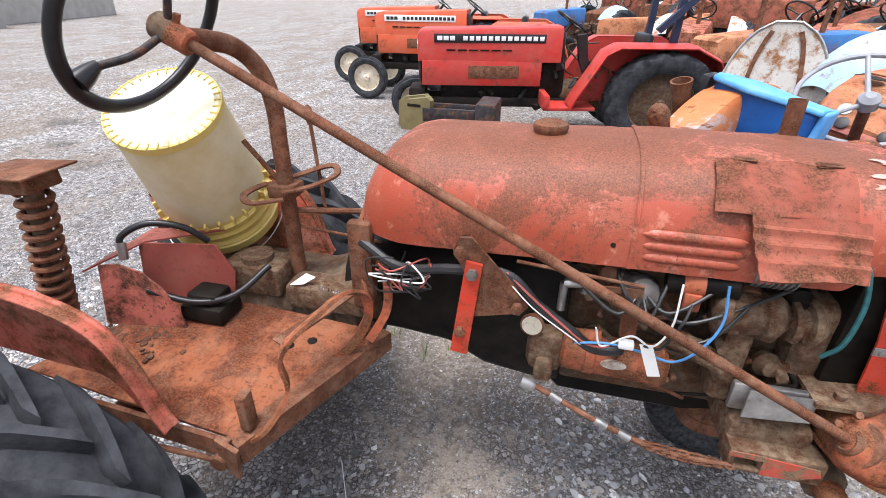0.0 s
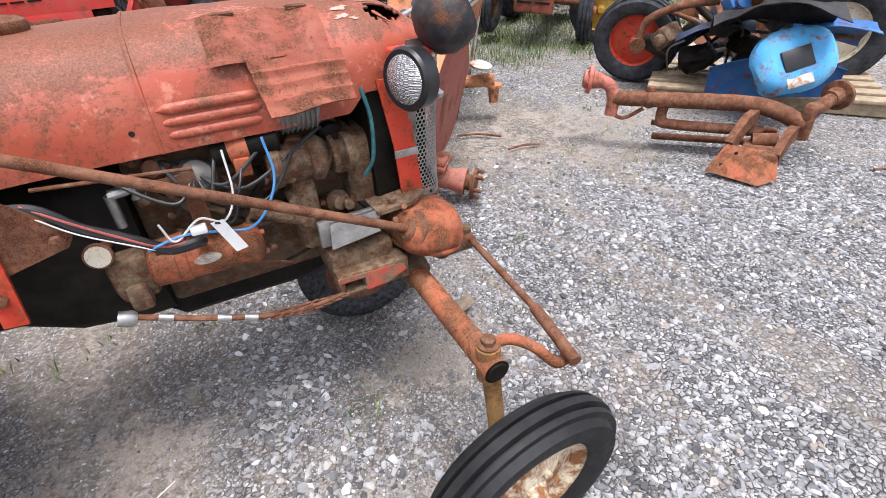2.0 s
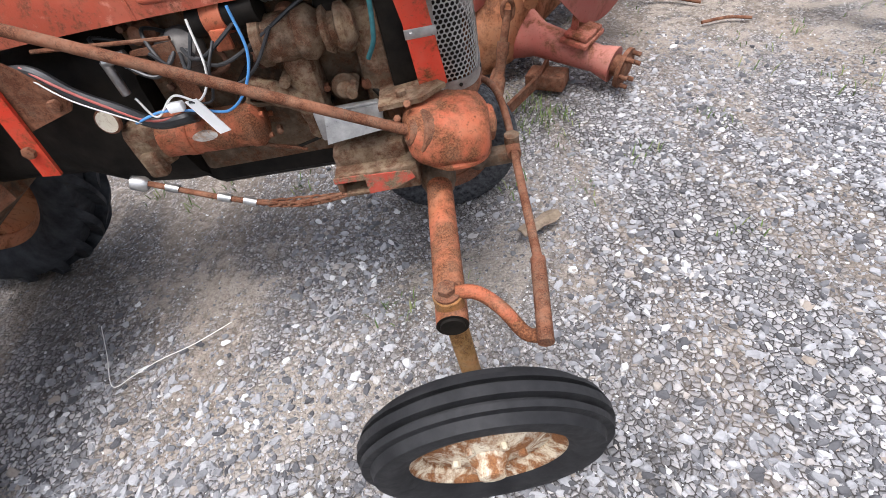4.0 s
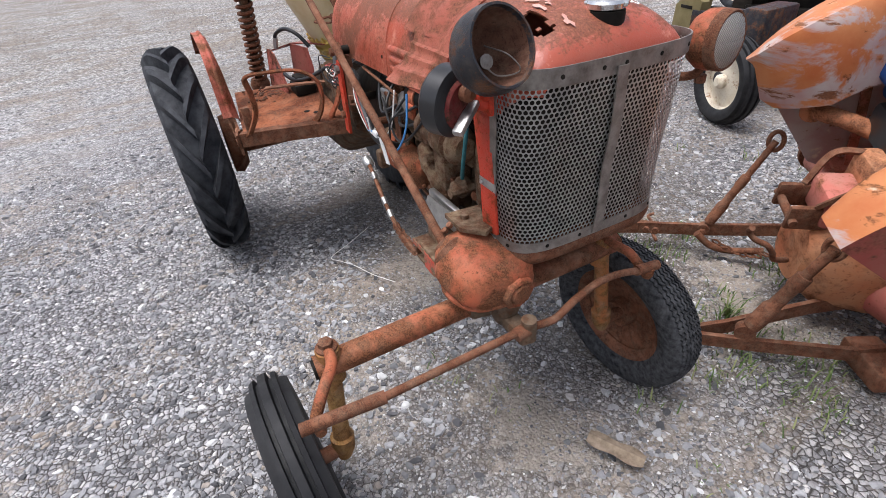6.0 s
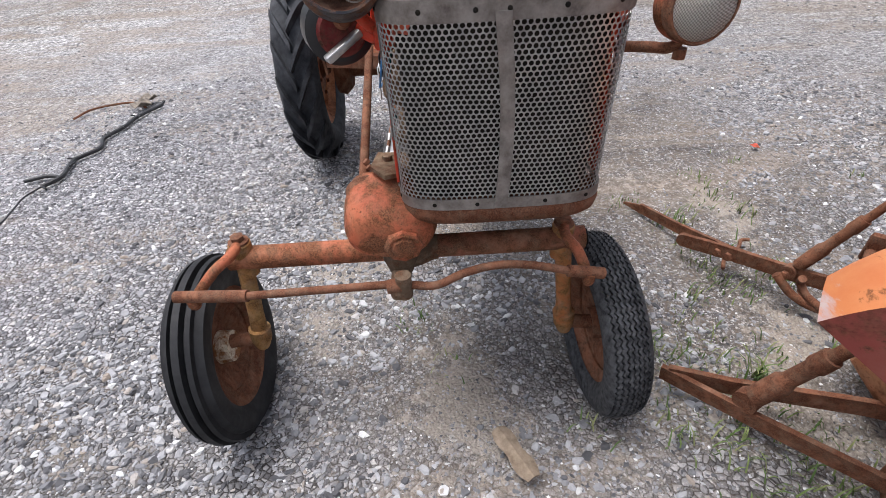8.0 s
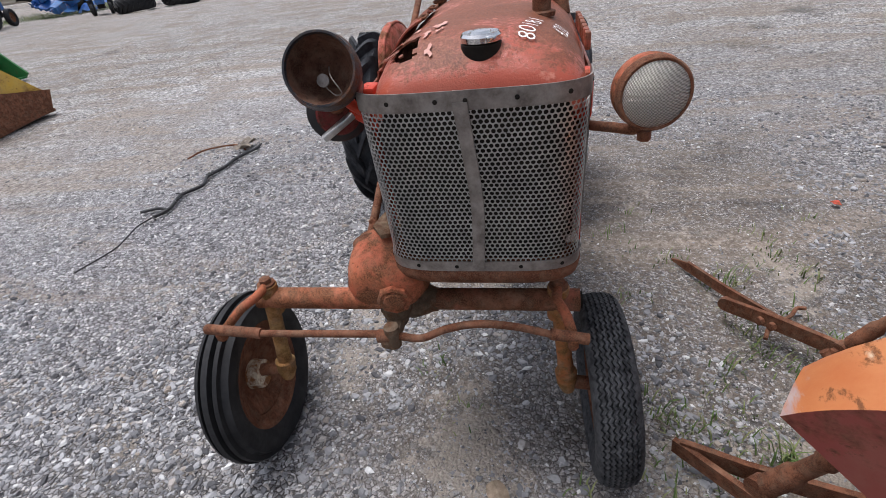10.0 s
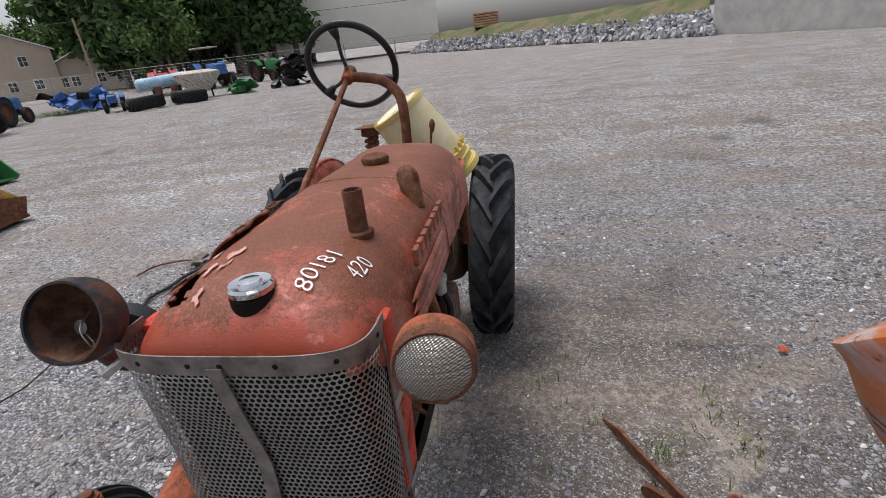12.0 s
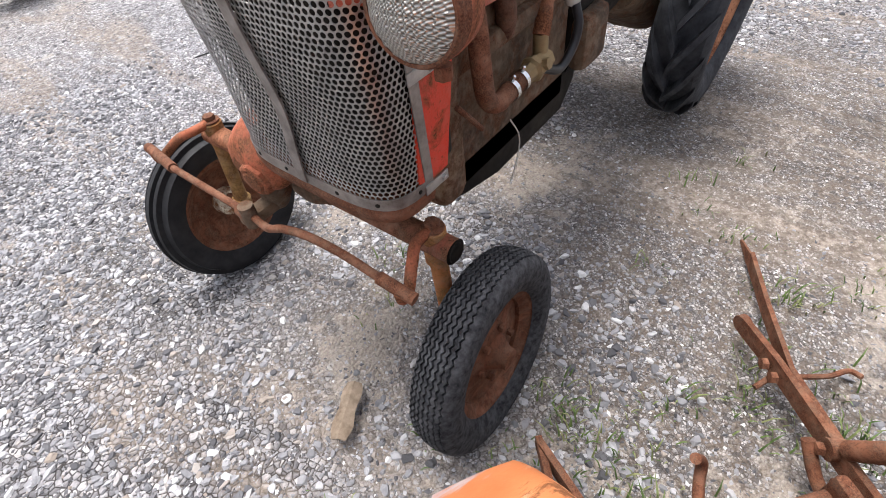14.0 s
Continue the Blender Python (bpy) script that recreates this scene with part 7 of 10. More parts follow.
box(bm, (-0.10, -0.06, -0.04), (0.10, 0.06, 0.04), 0.012, Matrix.Translation((1.26, 2.38, 0.06)) @ Matrix.Rotation(radians(-30), 4, "Z"))
part("arm_end_block", bm, M_RUST, wreck)
for a, b, r in (((0.435, 2.524, 0.135), (0.535, 2.70, 0.565), 0.014), ((0.955, 2.10, 0.11), (1.06, 2.22, 0.50), 0.018)):
    a, b = Vector(a), Vector(b)
    bm = BM()
    rod(bm, a, b, r, 12)
    d = b - a
    lathe(bm, [(0, r * 1.7), (0.10, r * 1.8), (0.12, r * 1.3), (0.20, r * 1.3), (0.21, r * 1.6), (0.26, r * 1.5)], a + d * 0.08, d, 12)
    lathe(bm, [(-0.02, r * 2), (0.02, r * 2)], a, (0.5, -0.85, 0), 14)
    lk = part("lift_link", bm, M_RUST, wreck, "rusty adjustable lift link")
    bm = BM()
    ringp = [b + Vector((0.032 * math.cos(t) * 0.8, 0.032 * math.cos(t) * 0.3, 0.042 * math.sin(t))) for t in [2 * math.pi * k / 14 for k in range(15)]]
    tube(bm, ringp, 0.010, 8, 2)
    part("link_eye", bm, M_RUST, lk)
for p in ((0.44, 2.512, 0.131), (0.254, 2.355, 0.105), (0.285, 2.385, 0.105)):
    bm = BM()
    bolt(bm, Vector(p) - Vector((-0.006, 0.012, 0)), (0.5, -0.86, 0), 0.017, 0.016)
    part("bolt", bm, M_RUST, wreck)
bm = BM()
for k in range(13):
    t = k / 12
    p = Vector((0.50, 2.55, 0.08)).lerp(Vector((0.80, 2.72, 0.22)), t) - Vector((0, 0, 0.09 * math.sin(math.pi * t)))
    lp = [p + Vector((0.022 * math.cos(a), 0.011 * math.sin(a) * (k % 2), 0.011 * math.sin(a) * (1 - k % 2))) for a in [2 * math.pi * i / 8 for i in range(9)]]
    tube(bm, lp, 0.0045, 6, 2)
part("check_chain", bm, M_RUST, wreck)
bm = BM()
tube(bm, [(0.44, 2.47, 0.13), (0.49, 2.52, 0.07), (0.55, 2.58, 0.05), (0.66, 2.66, 0.08)], 0.016, 10)
part("hook_rod", bm, M_RUST, wreck)
bm = BM()
tube(bm, [(0.79, 2.235, 0.43), (0.775, 2.25, 0.40), (0.80, 2.26, 0.375), (0.84, 2.275, 0.365), (0.855, 2.30, 0.33), (0.85, 2.34, 0.28), (0.86, 2.42, 0.25)], 0.011, 10)
part("bent_pin", bm, M_RUST, wreck)

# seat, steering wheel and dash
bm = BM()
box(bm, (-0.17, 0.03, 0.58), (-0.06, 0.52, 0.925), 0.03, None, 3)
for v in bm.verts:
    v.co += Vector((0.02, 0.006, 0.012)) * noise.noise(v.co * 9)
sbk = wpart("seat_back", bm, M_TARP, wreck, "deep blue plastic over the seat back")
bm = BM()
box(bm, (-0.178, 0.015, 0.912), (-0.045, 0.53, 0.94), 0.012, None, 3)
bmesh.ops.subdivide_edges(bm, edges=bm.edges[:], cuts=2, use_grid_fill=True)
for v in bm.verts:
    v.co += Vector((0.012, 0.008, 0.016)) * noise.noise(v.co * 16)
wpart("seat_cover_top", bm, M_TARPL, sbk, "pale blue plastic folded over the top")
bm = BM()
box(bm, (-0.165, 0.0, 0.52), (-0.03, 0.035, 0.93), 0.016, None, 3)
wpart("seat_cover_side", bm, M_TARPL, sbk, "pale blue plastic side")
bm = BM()
box(bm, (-0.08, 0.0, 0.46), (0.30, 0.44, 0.56), 0.04, None, 3)
wpart("seat_cushion", bm, M_TARP, wreck, "blue covered seat cushion")
bm = BM()
box(bm, (-0.17, 0.54, 0.45), (-0.05, 0.60, 0.93), 0.028)
box(bm, (-0.15, -0.05, 0.38), (-0.03, 0.30, 0.52), 0.03)
wpart("seat_bracket", bm, M_BLACKPL, wreck, "black plastic seat bracket")
bm = BM()
lathe(bm, [(0, 0.045), (0.12, 0.045), (0.2, 0.055), (0.2, 0.045), (0.13, 0.037)], MB.inverted() @ Vector((0.57, 2.93, 1.02)), (-0.3, 0.2, 1), 16)
wpart("upright_pipe", bm, M_RUST, wreck, "rusty upright pipe")
sc = Vector((0.25, 0.0, 0.955))
sdir = Vector((0.55, 0, -0.84)).normalized()
st_ = Matrix.Translation(sc) @ basis(sdir, (0, 1, 0))
bm = BM()
RW = 0.29
loops = []
for k in range(48):
    a = 2 * math.pi * k / 48
    loops.append([st_ @ Vector(((RW + 0.012 * math.cos(b)) * math.cos(a), (RW + 0.012 * math.cos(b)) * math.sin(a), 0.012 * math.sin(b))) for b in [2 * math.pi * i / 8 for i in range(8)]])
loops.append(loops[0])
rings(bm, loops, True, (False, False))
bmesh.ops.remove_doubles(bm, verts=bm.verts[:], dist=1e-5)
M_GREYPL = plain("grey_plastic", (0.20, 0.21, 0.23), (0.32, 0.33, 0.35), 0.5, 14)
swb = wpart("steering_wheel_rim", bm, M_GREYPL, wreck, "grey steering wheel rim")
for k in range(3):
    a = 2 * math.pi * k / 3 + 0.5
    bm = BM()
    rod(bm, st_ @ Vector((0, 0, 0.03)), st_ @ Vector((RW * math.cos(a), RW * math.sin(a), 0)), 0.012, 8)
    wpart("spoke", bm, M_GREYPL, swb)
bm = BM()
lathe(bm, [(-0.02, 0.02), (0, 0.045), (0.05, 0.045), (0.06, 0.03)], sc, sdir, 18)
wpart("wheel_hub", bm, M_GREYPL, swb)
bm = BM()
rod(bm, sc, sc + sdir * 0.45, 0.026, 12)
wpart("steering_column", bm, M_RUST)
bm = BM()
loops = []
for x, w, z0, z1 in ((0.47, 0.24, 0.50, 0.76), (0.58, 0.265, 0.46, 0.90), (0.84, 0.275, 0.44, 0.955), (1.70, 0.275, 0.44, 0.96), (2.58, 0.27, 0.46, 0.95), (2.66, 0.25, 0.50, 0.92)):
    loops.append([(x, -w, z0), (x, -w, z1 - 0.08), (x, -w * 0.94, z1 - 0.025), (x, -w * 0.72, z1), (x, 0, z1 + 0.012), (x, w * 0.72, z1), (x, w * 0.94, z1 - 0.025), (x, w, z1 - 0.08), (x, w, z0)])
rings(bm, loops)
hb = wpart("hood", bm, M_OLDOR, wreck, "sunburnt orange hood, paint faded to bare patches")
bm = BM()
loops = []
for x in (0.842, 0.862):
    loops.append([(x, -0.278, 0.46), (x, -0.278, 0.88), (x, -0.26, 0.935), (x, -0.198, 0.961), (x, 0, 0.973), (x, 0.198, 0.961), (x, 0.26, 0.935), (x, 0.278, 0.88), (x, 0.278, 0.46)])
rings(bm, loops)
wpart("hood_seam", bm, M_RUST, hb)
bm = BM()
box(bm, (1.15, -0.292, 0.64), (2.55, -0.272, 0.82), 0.006)
sg = wpart("name_panel", bm, M_CREAM, hb, "faded cream name panel")
bm = BM()
box(bm, (1.35, -0.297, 0.685), (2.35, -0.291, 0.775), 0.002)
sb = wpart("name_strip", bm, M_SIGNB, sg)
x = 1.40
for k in range(9):
    bm = BM()
    box(bm, (x, -0.301, 0.705), (x + 0.07, -0.296, 0.755), 0.002)
    wpart("name_bar", bm, M_SIGN, sb)
    x += 0.103
bm = BM()
box(bm, (-0.012, -0.225, -0.005), (0.012, 0.225, 0.20), 0.008, Matrix.Translation((0.462, 0, 0.72)) @ Matrix.Rotation(radians(38), 4, "Y"))
db = wpart("dash_panel", bm, M_PINKRED, wreck, "faded pink dash panel")
md = Matrix.Translation((0.45, 0, 0.72)) @ Matrix.Rotation(radians(38), 4, "Y")
for y, z in ((-0.16, 0.13), (-0.10, 0.05), (0.13, 0.12), (-0.18, 0.05), (0.10, 0.05), (0.17, 0.05)):
    bm = BM()
    lathe(bm, [(0, 0.032), (0.012, 0.032), (0.014, 0.022)], md @ Vector((-0.004, y, z)), md.to_3x3() @ Vector((-1, 0, 0)), 16)
    wpart("dash_gauge", bm, M_SIGNB if y != 0.13 else M_STEEL, db)
bm = BM()
lathe(bm, [(-0.01, 0.035), (0.02, 0.04), (0.03, 0.03)], (0.74, 0.02, 0.955), (0, 0, 1), 16)
wpart("hood_cap", bm, M_GREYWHITE, hb)
bm = BM()
lathe(bm, [(0, 0.05), (0.004, 0.048)], (0.72, 0.13, 0.962), (0, 0, 1), 16)
wpart("filler_hole", bm, M_DARK, hb)
for s in (-1, 1):
    bm = BM()
    box(bm, (2.56, s * 0.25 - 0.015, -0.15), (2.62, s * 0.25 + 0.015, 0.50), 0.006)
    wpart("front_post", bm, M_GREYWHITE if s < 0 else M_RUST)
    bm = BM()
    box(bm, (0.9, s * 0.14 - 0.02, 0.0), (2.62, s * 0.14 + 0.02, 0.10), 0.01)
    wpart("frame_rail", bm, M_RUST)
bm = BM()
box(bm, (2.40, -0.20, 0.05), (2.54, 0.20, 0.80), 0.02)
wpart("radiator", bm, M_DARK)
bm = BM()
box(bm, (0.75, -0.15, 0.0), (1.85, 0.15, 0.44), 0.04)
for k in range(14):
    p = Vector((random.uniform(0.9, 1.9), random.choice((-0.17, 0.17)), random.uniform(0.1, 0.4)))
    rod(bm, p, p + Vector((random.uniform(-0.1, 0.1), 0, random.uniform(-0.1, 0.1))), random.uniform(0.02, 0.05), 8)
wpart("engine", bm, M_GREASE)
bm = BM()
box(bm, (1.30, -0.36, -0.30), (1.52, 0.36, 0.0), 0.03)
wpart("axle_support", bm, M_RUST)
# bare front spindle with a pale cap
bm = BM()
rod(bm, MB @ Vector((1.42, -0.30, 0.12)), MB @ Vector((1.46, -0.62, 0.20)), 0.05, 14)
lathe(bm, [(-0.09, 0.035), (-0.03, 0.045), (0.03, 0.045), (0.04, 0.07), (0.06, 0.07)], MB @ Vector((1.47, -0.63, 0.10)), (0, 0, 1), 16)
fs = part("front_spindle", bm, M_OLDOR, wreck, "orange front spindle without its wheel")
bm = BM()
lathe(bm, [(0, 0.085), (0.02, 0.09), (0.03, 0.07)], MB @ Vector((1.38, -0.50, 0.30)), (0.1, -0.2, 1), 20)
part("pale_cap", bm, M_GREYWHITE, fs)

# sheet fender and pale blue hood standing behind it
wf = thing("loose_fender", (1.65, 4.9, 0), "grey-white sheet fender with rust-streaked ribs, standing upright", "fender")
bm = BM()
mf = Matrix.Translation((1.62, 4.85, 0.0)) @ Matrix.Rotation(radians(72), 4, "Z") @ Matrix.Rotation(radians(14), 4, "Y")


def sheet_row(k, push=0.0):
    """One height of the bulged sheet, narrowing to a round top."""
    t = k / 20
    half = 0.40 * math.sqrt(max(0.0, 1 - max(0.0, (t - 0.55) / 0.46) ** 2)) + 0.01
    return [Vector((0.10 * math.sin(math.pi * t) * (1 - (v / 0.42) ** 2) - push, v, 1.42 * t)) for v in [half * (2 * i / 16 - 1) for i in range(17)]]


shell(bm, [sheet_row(k) for k in range(21)], 0.006)
body_ = part("fender_sheet", moved(bm, mf), M_GREYWHITE, wf)
for i in (4, 8, 12):
    bm = BM()
    tube(bm, [sheet_row(k, 0.012)[i] for k in range(1, 20)], 0, flat=(0.035, 0.012), smooth=False)
    part("pressed_rib", moved(bm, mf), M_RUST if i != 8 else M_GREYWHITE, body_)
bm = BM()
tube(bm, [sheet_row(k, 0.004)[0] for k in range(0, 21)] + [sheet_row(k, 0.004)[16] for k in range(20, -1, -1)], 0.012, 8, smooth=False)
part("rolled_edge", moved(bm, mf), M_STEEL, body_)
ph = thing("loose_hood", (2.45, 5.0, 0), "pale blue rounded sheet hood set down on end", "hood")
bm = BM()
mh = Matrix.Translation((2.45, 5.05, 0.0)) @ Matrix.Rotation(radians(20), 4, "Z")
rows = []
for k in range(13):
    t = k / 12
    x = -0.52 + 1.04 * t
    g = math.sqrt(max(0.02, 1 - (2 * t - 1) ** 2 * 0.92))
    rows.append([Vector((x, -0.34 * math.cos(math.pi * i / 14) * (0.5 + 0.5 * g), 0.75 * (i not in (0, 14)) + 0.60 * g * math.sin(math.pi * i / 14) ** 0.7)) for i in range(15)])
shell(bm, rows, 0.006)
part("hood_sheet", moved(bm, mh), M_LBLUE, ph)

# ---- compact tractors parked beyond ----
def ring_wheel(parent, c, R, w, rim, tyre_mat, rim_mat, side, lugs=0):
    bm = moulded_lug_tyre(R, w, rim, lugs, 0.035) if lugs else rib_tyre(R, w, rim, 40)
    m = Matrix.Translation(c)
    t = part("tyre", moved(bm, m), tyre_mat, parent)
    bm = BM()
    h = w / 2
    turned(bm, [(-h * 0.64, rim + 0.012), (-h * 0.4, rim - 0.012), (h * 0.4, rim - 0.012), (h * 0.64, rim + 0.012)], 32)
    d = 0.03 * side
    prof = [(d, 0.02), (d, rim * 0.4), (0.0, rim * 0.75), (0.0, rim - 0.012)]
    turned(bm, prof + [(y - 0.008, r) for y, r in reversed(prof)], 32)
    lathe(bm, [(0, 0.05), (0.04, 0.05), (0.06, 0.03)], (0, d, 0), (0, side, 0), 14)
    part("rim", moved(bm, m), rim_mat, t)
    return t


def steering(parent, c, d, R, mat):
    t = Matrix.Translation(c) @ basis(Vector(d), (0, 1, 0))
    bm = BM()
    loops = []
    for k in range(28):
        a = 2 * math.pi * k / 28
        loops.append([t @ Vector(((R + 0.012 * math.cos(b)) * math.cos(a), (R + 0.012 * math.cos(b)) * math.sin(a), 0.012 * math.sin(b))) for b in [2 * math.pi * i / 6 for i in range(6)]])
    loops.append(loops[0])
    rings(bm, loops, True, (False, False))
    bmesh.ops.remove_doubles(bm, verts=bm.verts[:], dist=1e-5)
    for k in range(3):
        a = 2 * math.pi * k / 3
        rod(bm, t @ Vector((0, 0, 0.02)), t @ Vector((R * math.cos(a), R * math.sin(a), 0)), 0.009, 6)
    rod(bm, t @ Vector((0, 0, 0)), t @ Vector((0, 0, 0.45)), 0.02, 8)
    return part("steering_wheel", bm, mat, parent)


def hood_block(bm, x0, x1, w, z0, z1, nose=0.06, slope=0.03):
    loops = []
    for x, ww, zz in ((x0, w, z1), (x1 - nose, w * 0.97, z1 - slope), (x1 - nose * 0.35, w * 0.95, z1 - slope - 0.012), (x1, w * 0.9, z1 - slope - 0.05)):
        loops.append([(x, -ww, z0), (x, -ww, zz - 0.05), (x, -ww * 0.93, zz - 0.012), (x, -ww * 0.78, zz), (x, ww * 0.78, zz), (x, ww * 0.93, zz - 0.012), (x, ww, zz - 0.05), (x, ww, z0)])
    rings(bm, loops)


def strip_of_bars(parent, x0, x1, y, z0, z1, s, bars, dark=True):
    bm = BM()
    box(bm, (x0, y - 0.004, z0), (x1, y + 0.004, z1), 0.002)
    st = part("name_strip", bm, M_SIGNB if dark else M_SIGN, parent, "printed name strip, lettering as bars")
    n = len(bars)
    step = (x1 - x0 - 0.04) / n
    for k, f in enumerate(bars):
        if f <= 0:
            continue
        bm = BM()
        a = x0 + 0.02 + step * k
        box(bm, (a, y + s * 0.004 - 0.002, z0 + (z1 - z0) * 0.25), (a + step * f, y + s * 0.004 + 0.002, z1 - (z1 - z0) * 0.25), 0.001)
        part("name_bar", bm, M_SIGN if dark else M_SIGNB, st)
    return st


def engine_lump(bm, x0, x1, w, z0, z1, n, rng):
    box(bm, (x0, -w, z0), (x1, w, z1), 0.03)
    for k in range(n):
        s = rng.choice((-1, 1))
        p = Vector((rng.uniform(x0, x1), s * (w + 0.01), rng.uniform(z0, z1)))
        rod(bm, p, p + Vector((rng.uniform(-0.12, 0.12), s * 0.05, rng.uniform(-0.12, 0.12))), rng.uniform(0.012, 0.045), 8)


M_NAVY = plain("dark_blue_paint", (0.012, 0.018, 0.045), (0.03, 0.04, 0.08), 0.4, 8)


def compact_tractor(name, label, m, paint, square=True, fender_mat=None, seed=1, strip=True, front_rim=None, rops=True, front_sides=(-1, 1)):
    """A small diesel tractor: x ahead, its rear axle over the origin."""
    rng = random.Random(seed)
    e = local_thing(name, label, "tractor")
    bm = BM()
    hood_block(bm, 0.62, 2.02, 0.26, 0.90, 1.27, 0.05 if square else 0.10, 0.04)
    hd = part("hood", bm, paint, e)
    bm = BM()
    for s in (-1, 1):
        box(bm, (0.80, s * 0.25 - 0.008, 0.64), (1.98, s * 0.25 + 0.008, 0.91), 0.01)
    part("side_panel", bm, paint, hd)
    bm = BM()
    box(bm, (1.985, -0.225, 0.66), (2.015, 0.225, 1.14), 0.02)
    gp = part("front_grille", bm, M_BLACKPNT, hd)
    for s in (-1, 1):
        bm = BM()
        if square:
            box(bm, (2.005, s * 0.13 - 0.075, 1.02), (2.03, s * 0.13 + 0.075, 1.13), 0.01)
        else:
            lathe(bm, [(0, 0.055), (0.02, 0.055), (0.03, 0.04)], (2.0, s * 0.13, 1.07), (1, 0, 0), 16)
        part("headlight", bm, M_CLEAR, gp)
    if strip:
        for s in (-1, 1):
            sp = strip_of_bars(hd, 0.78, 1.86, s * 0.259, 1.10, 1.19, s, [0.7] * 13 + [0, 0.8, 0.8, 0.8] if s > 0 else [0.8, 0.8, 0.8, 0] + [0.7] * 13, square)
    for s in (-1, 1):
        for k in range(6):
            bm = BM()
            box(bm, (1.10 + 0.11 * k, s * 0.258 - 0.006, 1.015), (1.19 + 0.11 * k, s * 0.258 + 0.006, 1.03), 0.003)
            part("vent_slot", bm, M_DARK, hd)
    bm = BM()
    engine_lump(bm, 0.55, 1.80, 0.16, 0.42, 0.90, 26, rng)
    for s in (-1, 1):
        box(bm, (0.5, s * 0.20 - 0.03, 0.40), (2.0, s * 0.20 + 0.03, 0.50), 0.01)
    part("engine", bm, M_DARK, e)
    bm = BM()
    box(bm, (1.95, -0.22, 0.36), (2.12, 0.22, 0.60), 0.02)
    rod(bm, (2.08, -0.52, 0.34), (2.08, 0.52, 0.34), 0.05, 12)
    part("front_axle", bm, M_DARK, e)
    bm = BM()
    loops = [[(x, 0.16 * math.cos(a), 0.52 + 0.17 * math.sin(a)) for a in [2 * math.pi * k / 14 for k in range(14)]] for x in (-0.3, 0.6)]
    rings(bm, loops)
    rod(bm, (-0.3, -0.5, 0.5), (-0.3, 0.5, 0.5), 0.09, 14)
    part("transmission", bm, M_GREASE, e)
    for s in (-1, 1):
        if s in front_sides:
            ring_wheel(e, (2.08, s * 0.56, 0.31), 0.31, 0.17, 0.20, M_TYRE_OLD, front_rim or M_CREAM, s)
        ring_wheel(e, (-0.30, s * 0.55, 0.53), 0.53, 0.27, 0.31, M_TYRE_OLD, M_GREASE, s, 16)
        bm = BM()
        rows = []
        for x, z in ((-0.86, 0.72), (-0.76, 1.00), (-0.52, 1.13), (0.16, 1.13), (0.28, 1.06), (0.52, 0.60), (0.56, 0.50)):
            rows.append([Vector((x, s * y, z - (0.0 if y < 0.6 else 0.03))) for y in (0.36, 0.45, 0.58, 0.68)])
        shell(bm, rows, 0.012)
        plate(bm, [(x, s * 0.36, z) for x, z in ((-0.86, 0.72), (-0.76, 1.00), (-0.52, 1.13), (0.16, 1.13), (0.28, 1.06), (0.52, 0.60), (0.56, 0.50), (0.0, 0.52), (-0.5, 0.6))], (0, s, 0), 0.01)
        part("fender", bm, fender_mat or paint, e)
    bm = BM()
    box(bm, (0.30, -0.60, 0.44), (0.80, 0.60, 0.48), 0.01)
    box(bm, (0.74, -0.60, 0.44), (0.80, 0.60, 0.60), 0.01)
    part("foot_platform", bm, fender_mat or paint, e)
    bm = BM()
    box(bm, (-0.22, -0.22, 0.84), (0.22, 0.22, 0.94), 0.04)
    box(bm, (-0.26, -0.22, 0.92), (-0.17, 0.22, 1.20), 0.04)
    part("seat", bm, M_BLACKPL, e)
    steering(e, (0.50, 0, 1.30), (0.6, 0, -0.8), 0.19, M_BLACKPL)
    bm = BM()
    box(bm, (0.58, -0.20, 0.80), (0.66, 0.20, 1.22), 0.03)
    part("dash", bm, M_BLACKPL, e)
    rr_ = random.Random(seed + 50)
    for k in range(9):
        bm = BM()
        p = Vector((rr_.uniform(0.2, 0.7), rr_.uniform(-0.1, 0.35), rr_.uniform(0.6, 1.0)))
        tube(bm, [p, p + Vector((rr_.uniform(-0.2, 0.2), rr_.uniform(-0.1, 0.15), rr_.uniform(-0.1, 0.2))), p + Vector((rr_.uniform(-0.35, 0.3), rr_.uniform(-0.1, 0.2), rr_.uniform(-0.25, 0.2)))], rr_.uniform(0.008, 0.02), 6)
        part("lever" if k % 2 else "hose", bm, M_BLACKPL if k % 2 == 0 else M_GREASE, e)
    for s in (-1, 1):
        bm = BM()
        box(bm, (1.02, s * 0.258 - 0.003, 0.72), (1.52, s * 0.258 + 0.003, 0.86), 0.002)
        part("rusty_side_patch", bm, M_RUST, hd)
    if rops:
        bm = BM()
        tube(bm, [(0.30, 0.30, 0.62), (0.42, 0.31, 0.95), (0.46, 0.32, 1.2)], 0, flat=(0.05, 0.09), smooth=False)
        part("black_box", bm, M_BLACKPL, e)
        bm = BM()
        tube(bm, [(-0.20, 0.45, 1.25), (-0.75, 0.45, 1.85)], 0, flat=(0.06, 0.06), smooth=False)
        part("roll_bar_stay", bm, M_NAVY, e)
        bm = BM()
        for s in (-1, 1):
            tube(bm, [(-0.35, s * 0.40, 0.6), (-0.38, s * 0.40, 1.3), (-0.40, s * 0.40, 2.1)], 0, flat=(0.06, 0.06), smooth=False)
        box(bm, (-0.44, -0.43, 2.08), (-0.37, 0.43, 2.14), 0.01)
        part("roll_bar", bm, M_NAVY, e)
    e.matrix_basis = m
    return e


